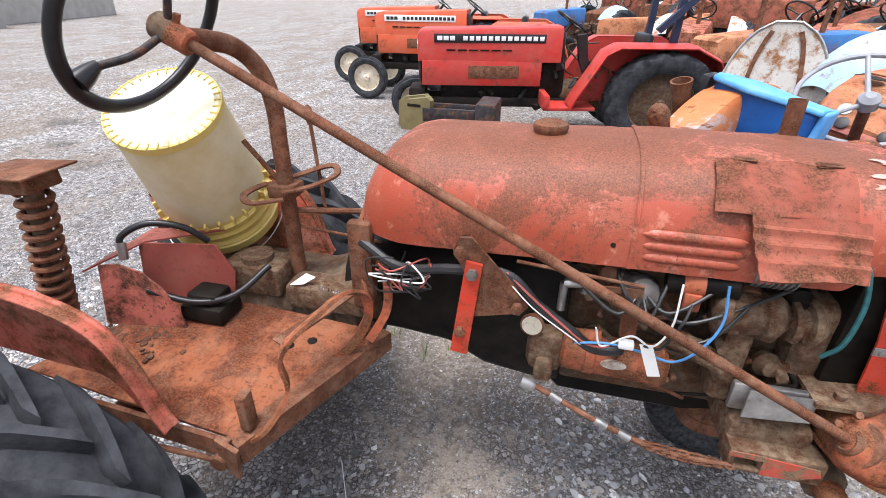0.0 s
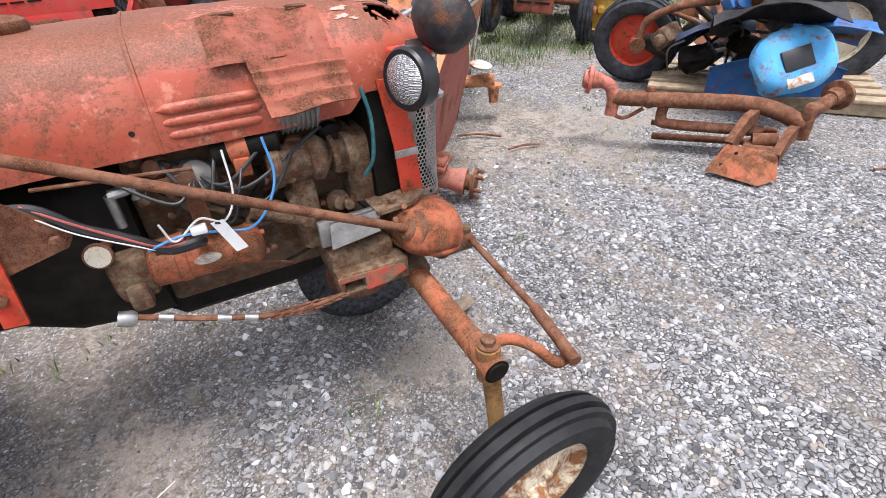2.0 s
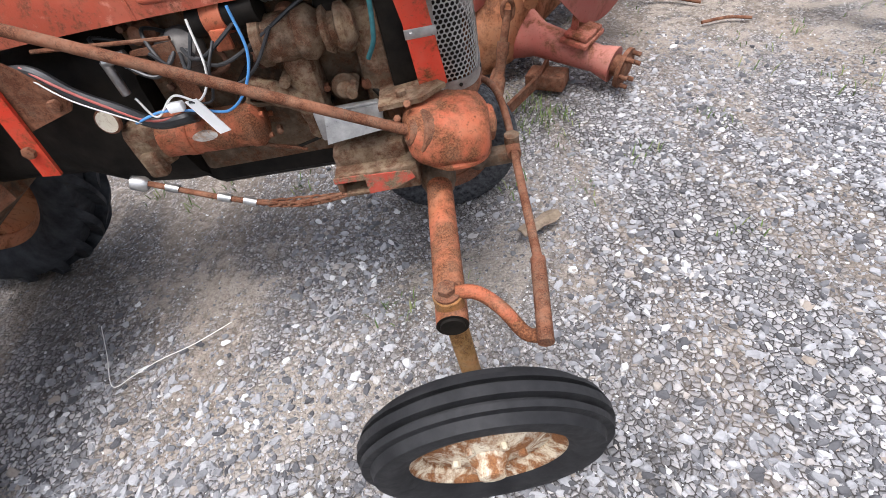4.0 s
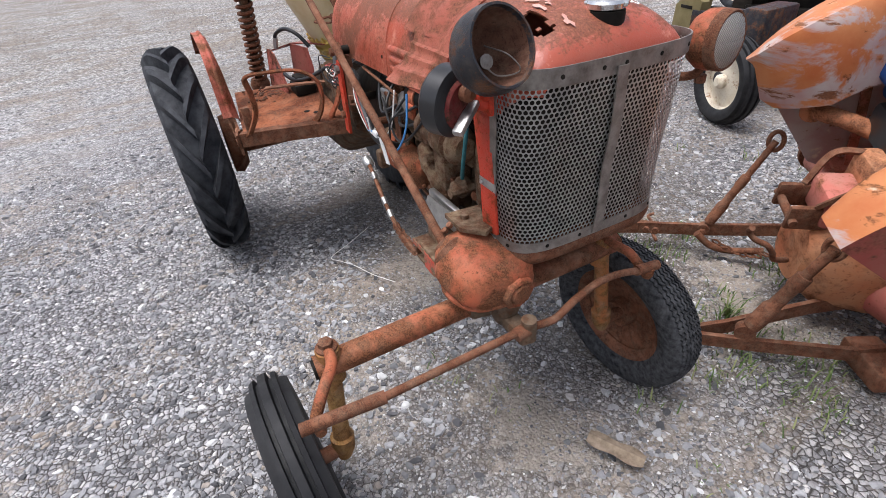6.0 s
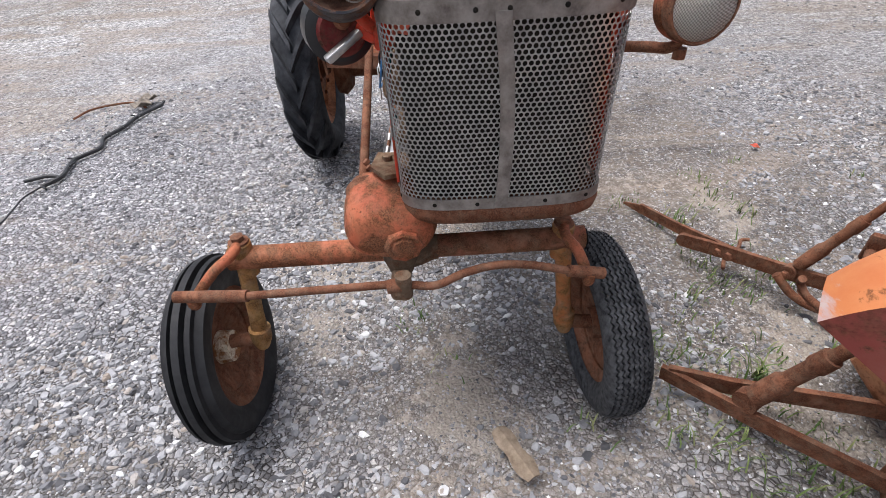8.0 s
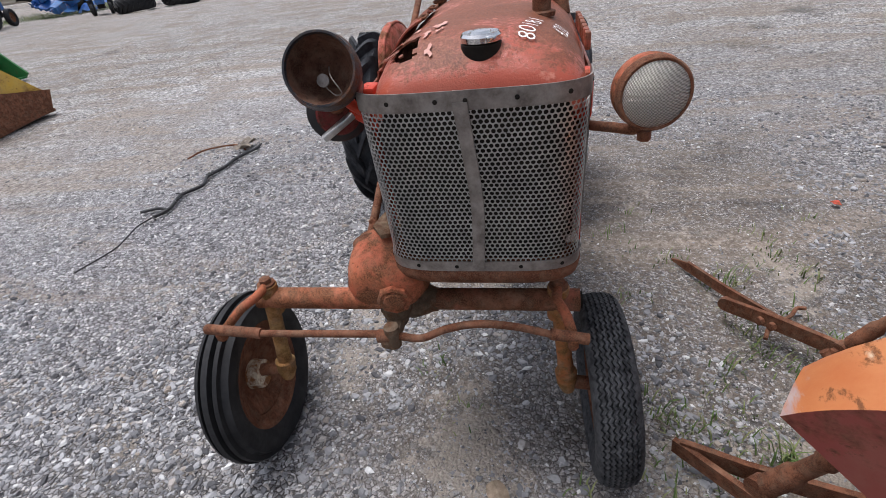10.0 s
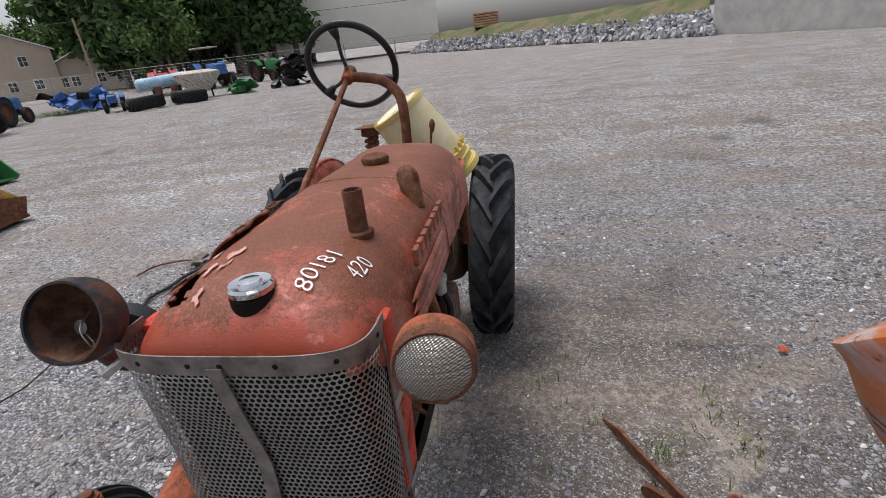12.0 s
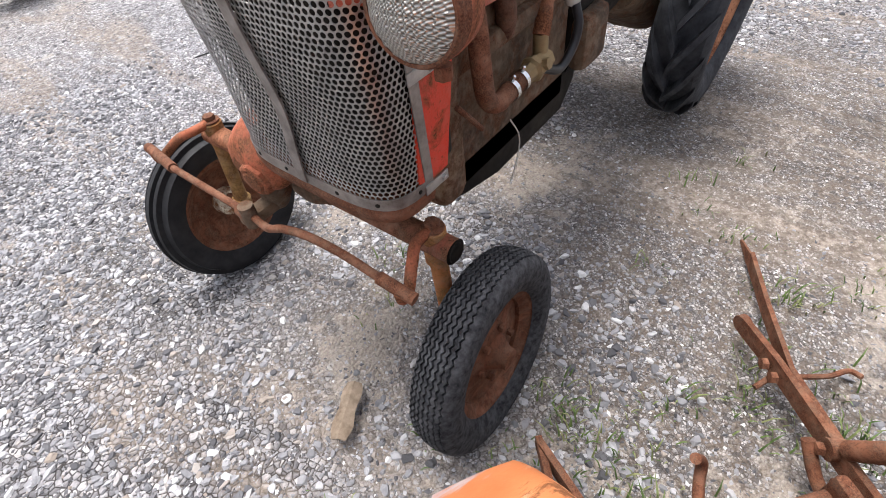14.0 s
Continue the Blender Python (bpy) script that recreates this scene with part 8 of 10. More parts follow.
t254 = compact_tractor("compact_tractor", "bright red compact tractor with a square hood and cream wheels", pose(0.50, 6.36, 0, 0, 0, 191.9) @ Matrix.Diagonal((1.134, 1, 0.985, 1)), M_TRED, True, M_TRED, 3, True, M_CREAM, True, (-1,))
ty = compact_tractor("compact_tractor", "orange-red compact tractor with pale name strip", pose(-1.02, 8.5, 0, 0, 0, 183) @ Matrix.Diagonal((1.06, 1, 1.03, 1)), M_YRED, False, M_YRED, 5, True, M_CREAM, False)
copy_thing(ty, pose(-1.9, 9.9, 0, 0, 0, 184))

# olive suitcase weights on a black front bracket, and the wheel under it
M_OLIVE = plain("olive_paint", (0.14, 0.11, 0.045), (0.22, 0.18, 0.08), 0.6, 8)
fw_b = thing("weight_bracket", (-0.75, 4.25, 0), "black front bracket carrying olive suitcase weights, on a cream-rimmed wheel", "implement")
for k in range(2):
    mm = Matrix.Translation((-1.36 - 0.06 * k, 4.42 + 0.12 * k, 0.43)) @ Matrix.Rotation(radians(-14), 4, "Z")
    bm = BM()
    plate(bm, [(-0.16, 0, 0.0), (0.13, 0, 0.02), (0.16, 0, 0.29), (0.13, 0, 0.32), (-0.10, 0, 0.28), (-0.15, 0, 0.24)], (0, 1, 0), 0.07)
    wgt = part("weight", moved(bm, mm), M_OLIVE, fw_b, "olive cast weight with a hand slot")
    bm = BM()
    box(bm, (-0.08, -0.004, 0.225), (0.06, 0.004, 0.25), 0.003)
    part("hand_slot", moved(bm, mm), M_DARK, wgt)
for y in (4.40, 4.62):
    bm = BM()
    box(bm, (-1.28, y - 0.02, 0.54), (-0.62, y + 0.02, 0.66), 0.008)
    part("bracket_arm", bm, M_BLACKPNT, fw_b)
bm = BM()
box(bm, (-0.78, 4.28, 0.30), (-0.60, 4.66, 0.74), 0.02)
box(bm, (-0.72, 4.02, 0.27), (-0.64, 4.34, 0.35), 0.02)
part("bracket_post", bm, M_BLACKPNT, fw_b)
bw = local_thing("wheel", "", "")
ring_wheel(bw, (0, 0, 0), 0.31, 0.17, 0.20, M_TYRE, M_CREAM, -1)
hang(bw, fw_b, pose(-0.62, 4.06, 0.30, 0, 0, -20))
for k_ in ("category", "label"):
    if k_ in bw:
        del bw[k_]


# ---- rows of scrapped tractors ----
def junk_tractor(seed, paint, label, grille=True, fend=True, blue=None):
    rng = random.Random(seed)
    e = local_thing("scrap_tractor", label, "tractor", "rows of scrapped tractors")
    bm = BM()
    engine_lump(bm, -0.3, 1.6, 0.17, 0.38, 0.86, 30, rng)
    box(bm, (-0.45, -0.24, 0.34), (0.35, 0.24, 0.86), 0.06)
    part("engine_and_gearbox", bm, rng.choice((M_GREASE, M_RUST)), e)
    bm = BM()
    hood_block(bm, 0.75, 1.95, 0.23, 0.84, 1.22 + rng.uniform(-0.05, 0.06), 0.16, 0.05)
    hd = part("hood", bm, paint, e)
    if grille:
        bm = BM()
        box(bm, (1.88, -0.22, 0.28), (1.96, 0.22, 1.02), 0.03)
        g = part("grille", bm, paint, e)
        for k in range(11):
            for s in (-1, 1):
                bm = BM()
                box(bm, (1.955, s * 0.10 - 0.08, 0.38 + 0.052 * k), (1.968, s * 0.10 + 0.08, 0.402 + 0.052 * k), 0.003)
                part("slat_gap", bm, M_DARK, g)
    for s in (-1, 1):
        if rng.random() < 0.85:
            ring_wheel(e, (0, s * 0.66, 0.58), 0.60, 0.30, 0.34, M_TYRE_OLD, rng.choice((M_OLDOR, M_RUSTD, M_RUST, M_GREASE)), s, 14)
        if rng.random() < 0.9:
            ring_wheel(e, (1.62, s * 0.56, 0.33), 0.33, 0.15, 0.20, M_TYRE_OLD, rng.choice((M_OLDOR, M_RUSTD, M_RUST, M_GREASE)), s)
    bm = BM()
    rod(bm, (1.62, -0.56, 0.40), (1.62, 0.56, 0.40), 0.04, 10)
    part("front_axle", bm, M_RUST, e)
    bm = BM()
    rod(bm, (0, -0.62, 0.58), (0, 0.62, 0.58), 0.09, 12)
    part("rear_axle", bm, M_RUST, e)
    if fend:
        for s in (-1, 1):
            bm = BM()
            rows = []
            for k in range(11):
                a = radians(165 - 130 * k / 10)
                rows.append([Vector((0.68 * math.cos(a), s * (0.44 + 0.08 * i), 0.58 + (0.68 - 0.012 * i * i) * math.sin(a))) for i in range(5)])
            shell(bm, rows, 0.008)
            part("fender", bm, blue or paint, e)
    bm = BM()
    loops = [[(-0.05 + r * math.cos(a), r * math.sin(a) * 1.1, z) for a in [2 * math.pi * k / 16 for k in range(16)]] for r, z in ((0.05, 0.92), (0.20, 0.93), (0.23, 1.0), (0.22, 1.0), (0.18, 0.945), (0.02, 0.94))]
    rings(bm, loops)
    rod(bm, (-0.05, 0, 0.8), (-0.05, 0, 0.93), 0.04, 8)
    part("seat_pan", bm, rng.choice((M_RUST, M_BLACKPL, M_GREYWHITE)), e)
    steering(e, (0.42, 0, 1.34), (0.7, 0, -0.7), 0.21, M_BLACKPL)
    bm = BM()
    rod(bm, (1.2, 0.05, 1.15), (1.2, 0.05, 1.6), 0.03, 10)
    part("exhaust_pipe", bm, M_RUST, e)
    return e


def scrap_heap(seed):
    """A knee-high heap of axles, castings and sheet."""
    rng = random.Random(seed)
    e = local_thing("scrap_heap", "heap of rusty castings, pipes and sheet metal on the ground", "scrap", "scrap heaps")
    mats = (M_RUST, M_GREASE, M_OLDOR, M_DARK, M_RED, M_BLUE, M_GREYWHITE)
    for k in range(16):
        bm = BM()
        p = Vector((rng.gauss(0, 0.45), rng.gauss(0, 0.4), 0))
        kind = rng.random()
        z = rng.uniform(0.12, 0.5) * (1 - 0.5 * min(1, p.length))
        rot = Matrix.Translation(p + Vector((0, 0, z))) @ Euler((rng.uniform(-0.6, 0.6), rng.uniform(-0.6, 0.6), rng.uniform(0, 6.3))).to_matrix().to_4x4()
        if kind < 0.35:
            rod(bm, (-0.45, 0, 0), (0.45, 0, 0), 0.045, 10)
            lathe(bm, [(0, 0.10), (0.03, 0.10), (0.035, 0.06)], (0.42, 0, 0), (1, 0, 0), 14)
            nm = "axle_tube"
        elif kind < 0.65:
            box(bm, (-0.18, -0.13, -0.12), (0.2, 0.13, 0.13), 0.04)
            rod(bm, (-0.24, 0, 0), (0.26, 0, 0.02), 0.09, 12)
            nm = "casting"
        elif kind < 0.85:
            rows = [[Vector((-0.3 + 0.1 * i, -0.25 + 0.1 * j, 0.10 * math.sin(i * 0.5) + 0.03 * math.sin(j))) for j in range(6)] for i in range(7)]
            shell(bm, rows, 0.006)
            nm = "bent_sheet"
        else:
            bm.free()
            bm = rib_tyre(0.30, 0.14, 0.19, 36)
            rot = rot @ Matrix.Rotation(radians(80), 4, "X")
            nm = "tyre"
        part(nm, moved(bm, rot), M_TYRE_OLD if nm == "tyre" else rng.choice(mats), e)
    return e


J = [junk_tractor(11, M_PATCH, "rusty red tractor with a slatted grille", True, True),
     junk_tractor(12, M_OLDOR, "sunburnt orange scrap tractor", True, True),
     junk_tractor(13, M_RED, "faded red tractor with grey-white fenders", False, True, M_GREYWHITE),
     junk_tractor(14, M_RUST, "bare rusted tractor chassis with seat pan", False, False),
     junk_tractor(15, M_BLUE, "dull blue scrap tractor", True, True, M_LBLUE),
     junk_tractor(16, M_YELLOW, "faded yellow scrap tractor", False, True)]
H = [scrap_heap(21), scrap_heap(22), scrap_heap(23)]
first = [pose(5.85, 6.75, 0.0, -4, -3, 222) @ Matrix.Scale(1.12, 4), pose(3.1, 8.1, 0.0, 0, 0, 215), pose(4.0, 9.6, 0, 0, 0, 240), pose(5.4, 9.2, 0, 0, 0, 205), pose(3.9, 7.3, 0, 0, 0, 190), pose(9.2, 8.0, 0, 0, 0, 230)]
for e, m in zip(J, first):
    e.matrix_basis = m
rng = random.Random(7)
spots = []
for row in range(8):
    for k in range(8):
        x = -0.5 + 2.35 * k + 0.9 * row + rng.uniform(-0.5, 0.5)
        y = 10.8 + 2.5 * row - 0.55 * k + rng.uniform(-0.5, 0.5)
        spots.append((x, y))
for i, (x, y) in enumerate(spots):
    if x < 1.0 + 0.1 * (y - 10) and y < 13:
        x += 3.0
    copy_thing(J[rng.choice((0, 1, 2, 3, 4, 1, 3, 2))], pose(x, y, 0, 0, rng.uniform(-4, 4), rng.uniform(150, 260)))
hs = [pose(6.6, 4.2, 0, 0, 0, 10), pose(7.4, 6.6, 0, 0, 0, 50), pose(1.4, 8.6, 0, 0, 0, 90)]
for e, m in zip(H, hs):
    e.matrix_basis = m
for k in range(44):
    x, y = rng.uniform(1.0, 15), rng.uniform(8.0, 20)
    copy_thing(H[k % 3], pose(x, y, 0, 0, 0, rng.uniform(0, 360)))

# blue wreck on a pallet, with loose wheels
pal = thing("blue_wreck", (4.85, 2.65, 0), "broken blue tractor parts piled on a timber pallet", "scrap")
mm = Matrix.Translation((4.85, 2.65, 0)) @ Matrix.Rotation(radians(-52), 4, "Z")
for k in range(5):
    bm = BM()
    box(bm, (-0.9, -0.5 + 0.22 * k, 0.10), (0.9, -0.36 + 0.22 * k, 0.13), 0.006)
    part("pallet_board", moved(bm, mm), M_TIMBER, pal)
for y in (-0.42, 0.0, 0.42):
    bm = BM()
    box(bm, (-0.9, y - 0.05, 0.0), (0.9, y + 0.05, 0.10), 0.006)
    part("pallet_bearer", moved(bm, mm), M_TIMBER, pal)
M_SKYBL = worn_paint("light_blue_cowl_paint", (0.06, 0.34, 0.66), (0.12, 0.44, 0.74), (0.22, 0.09, 0.05), 0.3, 6, 0.1, 0.4)
M_SOOT = plain("sooty_black_sheet", (0.008, 0.008, 0.009), (0.05, 0.042, 0.038), 0.55, 7, 0.5, 0.3)


def along(a, b, u):
    return Vector(a).lerp(Vector(b), u)


# long blue hood lying on its side at the pallet's front
bm = BM()
rows = []
for i in range(15):
    u = i / 14
    c = along((4.02, 2.62, 0.14), (4.52, 1.86, 0.20), u)
    w = 0.20 + 0.10 * math.sin(math.pi * u)
    rows.append([c + Vector((0.10 * math.cos(q) + 0.06, 0.06 * math.cos(q), w * math.sin(q))) for q in [radians(-10 + 100 * k / 9) for k in range(10)]])
shell(bm, rows, 0.006)
part("hood_panel", bm, M_BLUE, pal, "dark blue hood panel lying on its side")
# light blue cowl with a square opening
cw = Matrix.Translation((4.23, 2.08, 0.47)) @ Matrix.Rotation(radians(-128), 4, "Z") @ Matrix.Rotation(radians(-28), 4, "Y") @ Matrix.Rotation(radians(20), 4, "X")
bm = BM()
loops = []
for x, k in ((-0.16, 0.72), (-0.08, 0.92), (0.0, 1.0), (0.05, 0.96), (0.085, 0.80), (0.10, 0.55)):
    loops.append([(x, 0.27 * k * math.copysign(abs(math.cos(a)) ** 0.7, math.cos(a)), 0.24 * k * math.copysign(abs(math.sin(a)) ** 0.7, math.sin(a))) for a in [2 * math.pi * q / 32 for q in range(32)]])
rings(bm, loops)
for v in bm.verts:
    v.co += Vector((0.02, 0.02, 0.02)) * noise.noise(v.co * 6)
cowl = part("cowl", moved(bm, cw), M_SKYBL, pal, "light blue instrument cowl, chipped")
bm = BM()
box(bm, (0.09, -0.11, -0.08), (0.115, 0.09, 0.07), 0.006)
part("cowl_opening", moved(bm, cw), M_SIGNB, cowl)
bm = BM()
box(bm, (0.08, -0.12, -0.20), (0.105, 0.06, -0.10), 0.01)
part("cowl_plate", moved(bm, cw), M_GREYWHITE, cowl)
# big sooty sheet crumpled over the top, and blue sheets behind it
for (p, q, r), mt, nm, seed in ((((3.98, 2.62, 0.74), (4.48, 1.98, 0.82), 0.42), M_SOOT, "crumpled_sheet", 1), (((4.3, 2.95, 0.95), (4.85, 2.35, 1.02), 0.5), M_BLUE, "blue_sheet", 2), (((4.55, 2.5, 0.55), (4.95, 1.95, 0.65), 0.45), M_BLUE, "blue_sheet", 3), (((4.15, 3.05, 0.50), (4.5, 2.6, 0.62), 0.3), M_NAVY, "blue_sheet", 4)):
    bm = BM()
    rows = []
    side = (Vector(q) - Vector(p)).cross(Vector((0, 0, 1))).normalized()
    for i in range(13):
        u = i / 12
        c = along(p, q, u) + Vector((0, 0, 0.10 * math.sin(math.pi * u)))
        row = []
        for k in range(9):
            v = k / 8 - 0.5
            pt = c - side * r * v * 1.3 + Vector((0, 0, -0.55 * r * abs(v) - 0.42 * r * v))
            row.append(pt + Vector((1, 1, 1)) * 0.05 * noise.noise(pt * 4.5 + Vector((seed, 0, 0))))
        rows.append(row)
    shell(bm, rows, 0.005)
    part(nm, bm, mt, pal, "sooty black and blue sheet metal, crumpled" if mt is M_SOOT else "")
rb = random.Random(4)
for k in range(26):
    bm = BM()
    u = rb.random()
    p = along((4.22, 3.10, 0.26), (4.75, 2.10, 0.30), u) + Vector((rb.uniform(-0.1, 0.35), rb.uniform(-0.05, 0.3), rb.uniform(0.0, 0.35)))
    r = Matrix.Translation(p) @ Euler((rb.uniform(-0.8, 0.8), rb.uniform(-0.8, 0.8), rb.uniform(0, 6))).to_matrix().to_4x4()
    if k % 2 == 0:
        box(bm, (-0.11, -0.08, -0.07), (0.12, 0.09, 0.09), 0.03)
        lathe(bm, [(0, 0.05), (0.05, 0.06), (0.09, 0.045), (0.1, 0.02)], (0.08, 0, 0), (1, 0.2, 0), 12)
        nm, mt = "engine_part", rb.choice((M_DARK, M_SOOT, M_GREASE))
    else:
        tube(bm, [(-0.3, 0, 0), (-0.05, 0.06, 0.05), (0.3, 0.02, -0.04)], rb.uniform(0.008, 0.022), 8)
        nm, mt = "rod", rb.choice((M_RUST, M_DARK, M_STEEL, M_GREASE))
    part(nm, moved(bm, r), mt, pal)
bm = BM()
tube(bm, [(4.02, 3.36, 0.42), (4.05, 3.30, 0.62), (4.2, 3.1, 0.74), (4.4, 2.9, 0.78)], 0.035, 10)
lathe(bm, [(0, 0.07), (0.05, 0.07), (0.06, 0.05), (0.12, 0.045)], (4.0, 3.33, 0.40), (0.5, 0.6, 0.1), 14)
part("axle_stub", bm, M_RUST, pal, "rusty axle stub reaching to the wheel")
bw = local_thing("wheel", "", "")
ring_wheel(bw, (0, 0, 0.47), 0.47, 0.24, 0.27, M_TYRE_OLD, M_CREAM, -1)
hang(bw, pal, pose(5.45, 2.50, 0, 7, 0, -48))
for k_ in ("category", "label"):
    if k_ in bw:
        del bw[k_]

lw = local_thing("wheel", "old wheel with bright orange rim standing among grass", "")
ring_wheel(lw, (0, 0, 0.40), 0.40, 0.19, 0.24, M_TYRE_OLD, M_BRIGHT, -1)
hang(lw, pal, pose(4.28, 3.60, 0, 8, 0, -58))
if "category" in lw:
    del lw["category"]
lug = local_thing("loose_tractor_tyre", "large lugged tractor tyre standing upright", "tyre")
part("tyre", moved(moulded_lug_tyre(0.70, 0.46, 0.36, 16, 0.05), Matrix.Translation((0, 0, 0.70))), M_TYRE_OLD, lug)
lug.matrix_basis = pose(6.6, 6.0, 0, 0, 0, 40)

# front axle assembly lying on the gravel
axl = thing("loose_axle", (3.2, 2.1, 0), "rusty front axle beam with hubs lying on gravel", "axle")
bm = BM()
tube(bm, [(2.86, 2.44, 0.36), (3.15, 2.13, 0.365), (3.44, 1.83, 0.365), (3.55, 1.68, 0.33), (3.62, 1.56, 0.27)], 0.052, 16)
part("axle_beam", bm, M_RUST, axl)
bm = BM()
lathe(bm, [(-0.015, 0.062), (0.015, 0.062)], (3.02, 2.27, 0.362), (0.7, -0.7, 0), 18)
box(bm, (2.995, 2.245, 0.40), (3.045, 2.295, 0.45), 0.01)
part("beam_clamp", bm, M_RUST, axl)
for nm, hub, mid, base, d in (("spindle", (2.755, 2.585, 0.47), (2.83, 2.48, 0.45), (2.855, 2.44, 0.24), (0.75, -0.65, -0.1)), ("spindle", (3.93, 1.57, 0.40), (3.70, 1.555, 0.36), (3.63, 1.55, 0.18), (-1, 0.0, -0.1))):
    bm = BM()
    tube(bm, [hub, mid, (base[0], base[1], 0.36), base], 0.043, 14, 5)
    q_ = Matrix.Translation(hub) @ basis(d)
    lathe(bm, [(-0.045, 0.04), (-0.04, 0.055), (-0.012, 0.06), (-0.010, 0.095), (0.014, 0.095), (0.022, 0.06), (0.09, 0.05)], hub, d, 26)
    for k in range(6):
        bolt(bm, q_ @ Vector((0.078 * math.cos(k * 1.047), 0.078 * math.sin(k * 1.047), -0.010)), q_.to_3x3() @ Vector((0, 0, -1)), 0.009, 0.012)
    part(nm, bm, M_PINKRED if hub[0] < 3 else M_RUST, axl, "faded red hub spindle" if hub[0] < 3 else "rusty hub spindle")
bm = BM()
tube(bm, [(2.86, 2.44, 0.25), (2.90, 2.36, 0.23), (2.99, 2.28, 0.30)], 0.014, 8)
part("steering_arm", bm, M_RUST, axl)
bm = BM()
tube(bm, [(3.10, 2.20, 0.36), (3.09, 2.20, 0.24), (3.13, 2.15, 0.20), (3.52, 1.74, 0.19)], 0.036, 12)
part("radius_rod", bm, M_RUST, axl)
bm = BM()
rod(bm, (3.10, 2.28, 0.18), (3.66, 1.72, 0.17), 0.02, 10)
rod(bm, (3.16, 2.30, 0.06), (3.72, 1.78, 0.05), 0.025, 10)
part("tie_rod", bm, M_RUST, axl)
# pivot bracket: a slanting plate with two cheeks and a saddle over the beam
bm = BM()
plate(bm, [(3.06, 1.76, 0.02), (3.17, 1.47, 0.0), (3.30, 1.44, 0.02), (3.33, 1.50, 0.17), (3.16, 1.73, 0.19)], (-0.75, -0.6, 0.3), 0.018)
foot = part("pivot_plate", bm, M_ORANGE, axl, "slanting bracket plate with bolt holes")
for p in ((3.115, 1.70, 0.07), (3.20, 1.53, 0.04), (3.285, 1.49, 0.05), (3.17, 1.66, 0.15)):
    bm = BM()
    lathe(bm, [(0, 0.011), (0.002, 0.0105)], Vector(p) + Vector((-0.75, -0.6, 0.3)).normalized() * 0.02, (-0.75, -0.6, 0.3), 10)
    part("bolt_hole", bm, M_DARK, foot)
for a, b in (((3.18, 1.72, 0.17), (3.47, 1.78, 0.30)), ((3.32, 1.50, 0.13), (3.60, 1.58, 0.22))):
    bm = BM()
    tube(bm, [a, along(a, b, 0.5) + Vector((0, 0, 0.045)), b], 0, flat=(0.05, 0.10), steps=4)
    part("bracket_cheek", bm, M_RUST, axl)
bm = BM()
box(bm, (-0.14, -0.11, -0.05), (0.14, 0.11, 0.05), 0.025, Matrix.Translation((3.36, 1.62, 0.12)) @ Matrix.Rotation(radians(25), 4, "Z"))
lathe(bm, [(-0.07, 0.045), (0.07, 0.045)], (3.40, 1.64, 0.19), (0.6, -0.7, 0.1), 16)
part("bracket_block", bm, M_RUST, axl)
for k, (p, q) in enumerate((((2.02, 3.2, 0.02), (2.3, 3.0, 0.02)), ((2.2, 2.75, 0.02), (2.45, 2.7, 0.02)), ((3.9, 1.2, 0.03), (4.3, 0.9, 0.03)))):
    b_ = thing("loose_bar", p, "short rusty bar lying on the gravel", "bar")
    bm = BM()
    tube(bm, [p, (Vector(p) + Vector(q)) / 2 + Vector((0.02, 0.03, 0)), q], 0.009, 8)
    part("bar", bm, M_RUST, b_)

# wheel with a yellow centre beside the slatted tractor
yw = local_thing("spare_wheel", "worn tyre on a yellow wheel standing in the grass", "wheel")
ring_wheel(yw, (0, 0, 0.42), 0.42, 0.20, 0.26, M_TYRE_OLD, M_YELLOW, -1)
yw.matrix_basis = pose(5.2, 5.05, 0, 6, 0, -62)

# ---- yard edge towards the road ----
yl = thing("yellow_loader", (-1.2, -4.6, 0), "yellow wheel loader with rust-bottomed bucket on gravel", "loader")
ML = Matrix.Translation((-2.49, -6.1, 0)) @ Matrix.Rotation(radians(185), 4, "Z")
# bucket: mouth towards +x, across y
bm = BM()
prof = [(1.2, 0.08), (0.3, 0.0), (-0.05, 0.10), (-0.22, 0.55), (-0.15, 1.0), (0.10, 1.30)]
rows = [[Vector((x, y, z)) for x, z in prof] for y in (-1.25, -0.4, 0.4, 1.25)]
shell(bm, rows, 0.025)
for y in (-1.25, 1.25):
    plate(bm, [(1.30, y, 0.28), (1.2, y, 0.08), (0.3, y, 0.0), (-0.05, y, 0.10), (-0.22, y, 0.55), (-0.15, y, 1.0), (0.10, y, 1.30)], (0, 1, 0), 0.03)
bk = part("bucket", moved(bm, ML), M_YELLOW, yl, "yellow bucket, rusty at the mouth")
bm = BM()
box(bm, (1.0, -1.28, 0.03), (1.28, 1.28, 0.07), 0.01)
for y in (-1.25, 1.25):
    plate(bm, [(1.34, y, 0.30), (1.22, y, 0.05), (0.3, y, -0.005), (0.12, y, 0.22), (0.25, y, 0.55), (0.7, y, 0.42)], (0, 1 if y > 0 else -1, 0), 0.04)
part("cutting_edge", moved(bm, ML), M_RUST, bk)
bm = BM()
for y in (-0.55, 0.55):
    tube(bm, [(-0.1, y, 0.22), (-0.9, y, 0.42), (-1.7, y, 0.75), (-2.6, y, 1.3), (-3.4, y, 1.7)], 0, flat=(0.10, 0.30), smooth=False)
box(bm, (-1.3, -0.55, 0.45), (-1.12, 0.55, 0.62), 0.03)
rod(bm, (-0.2, -0.3, 0.85), (-2.0, -0.3, 1.25), 0.06, 12)
part("lift_frame", moved(bm, ML), M_YELLOW, yl)
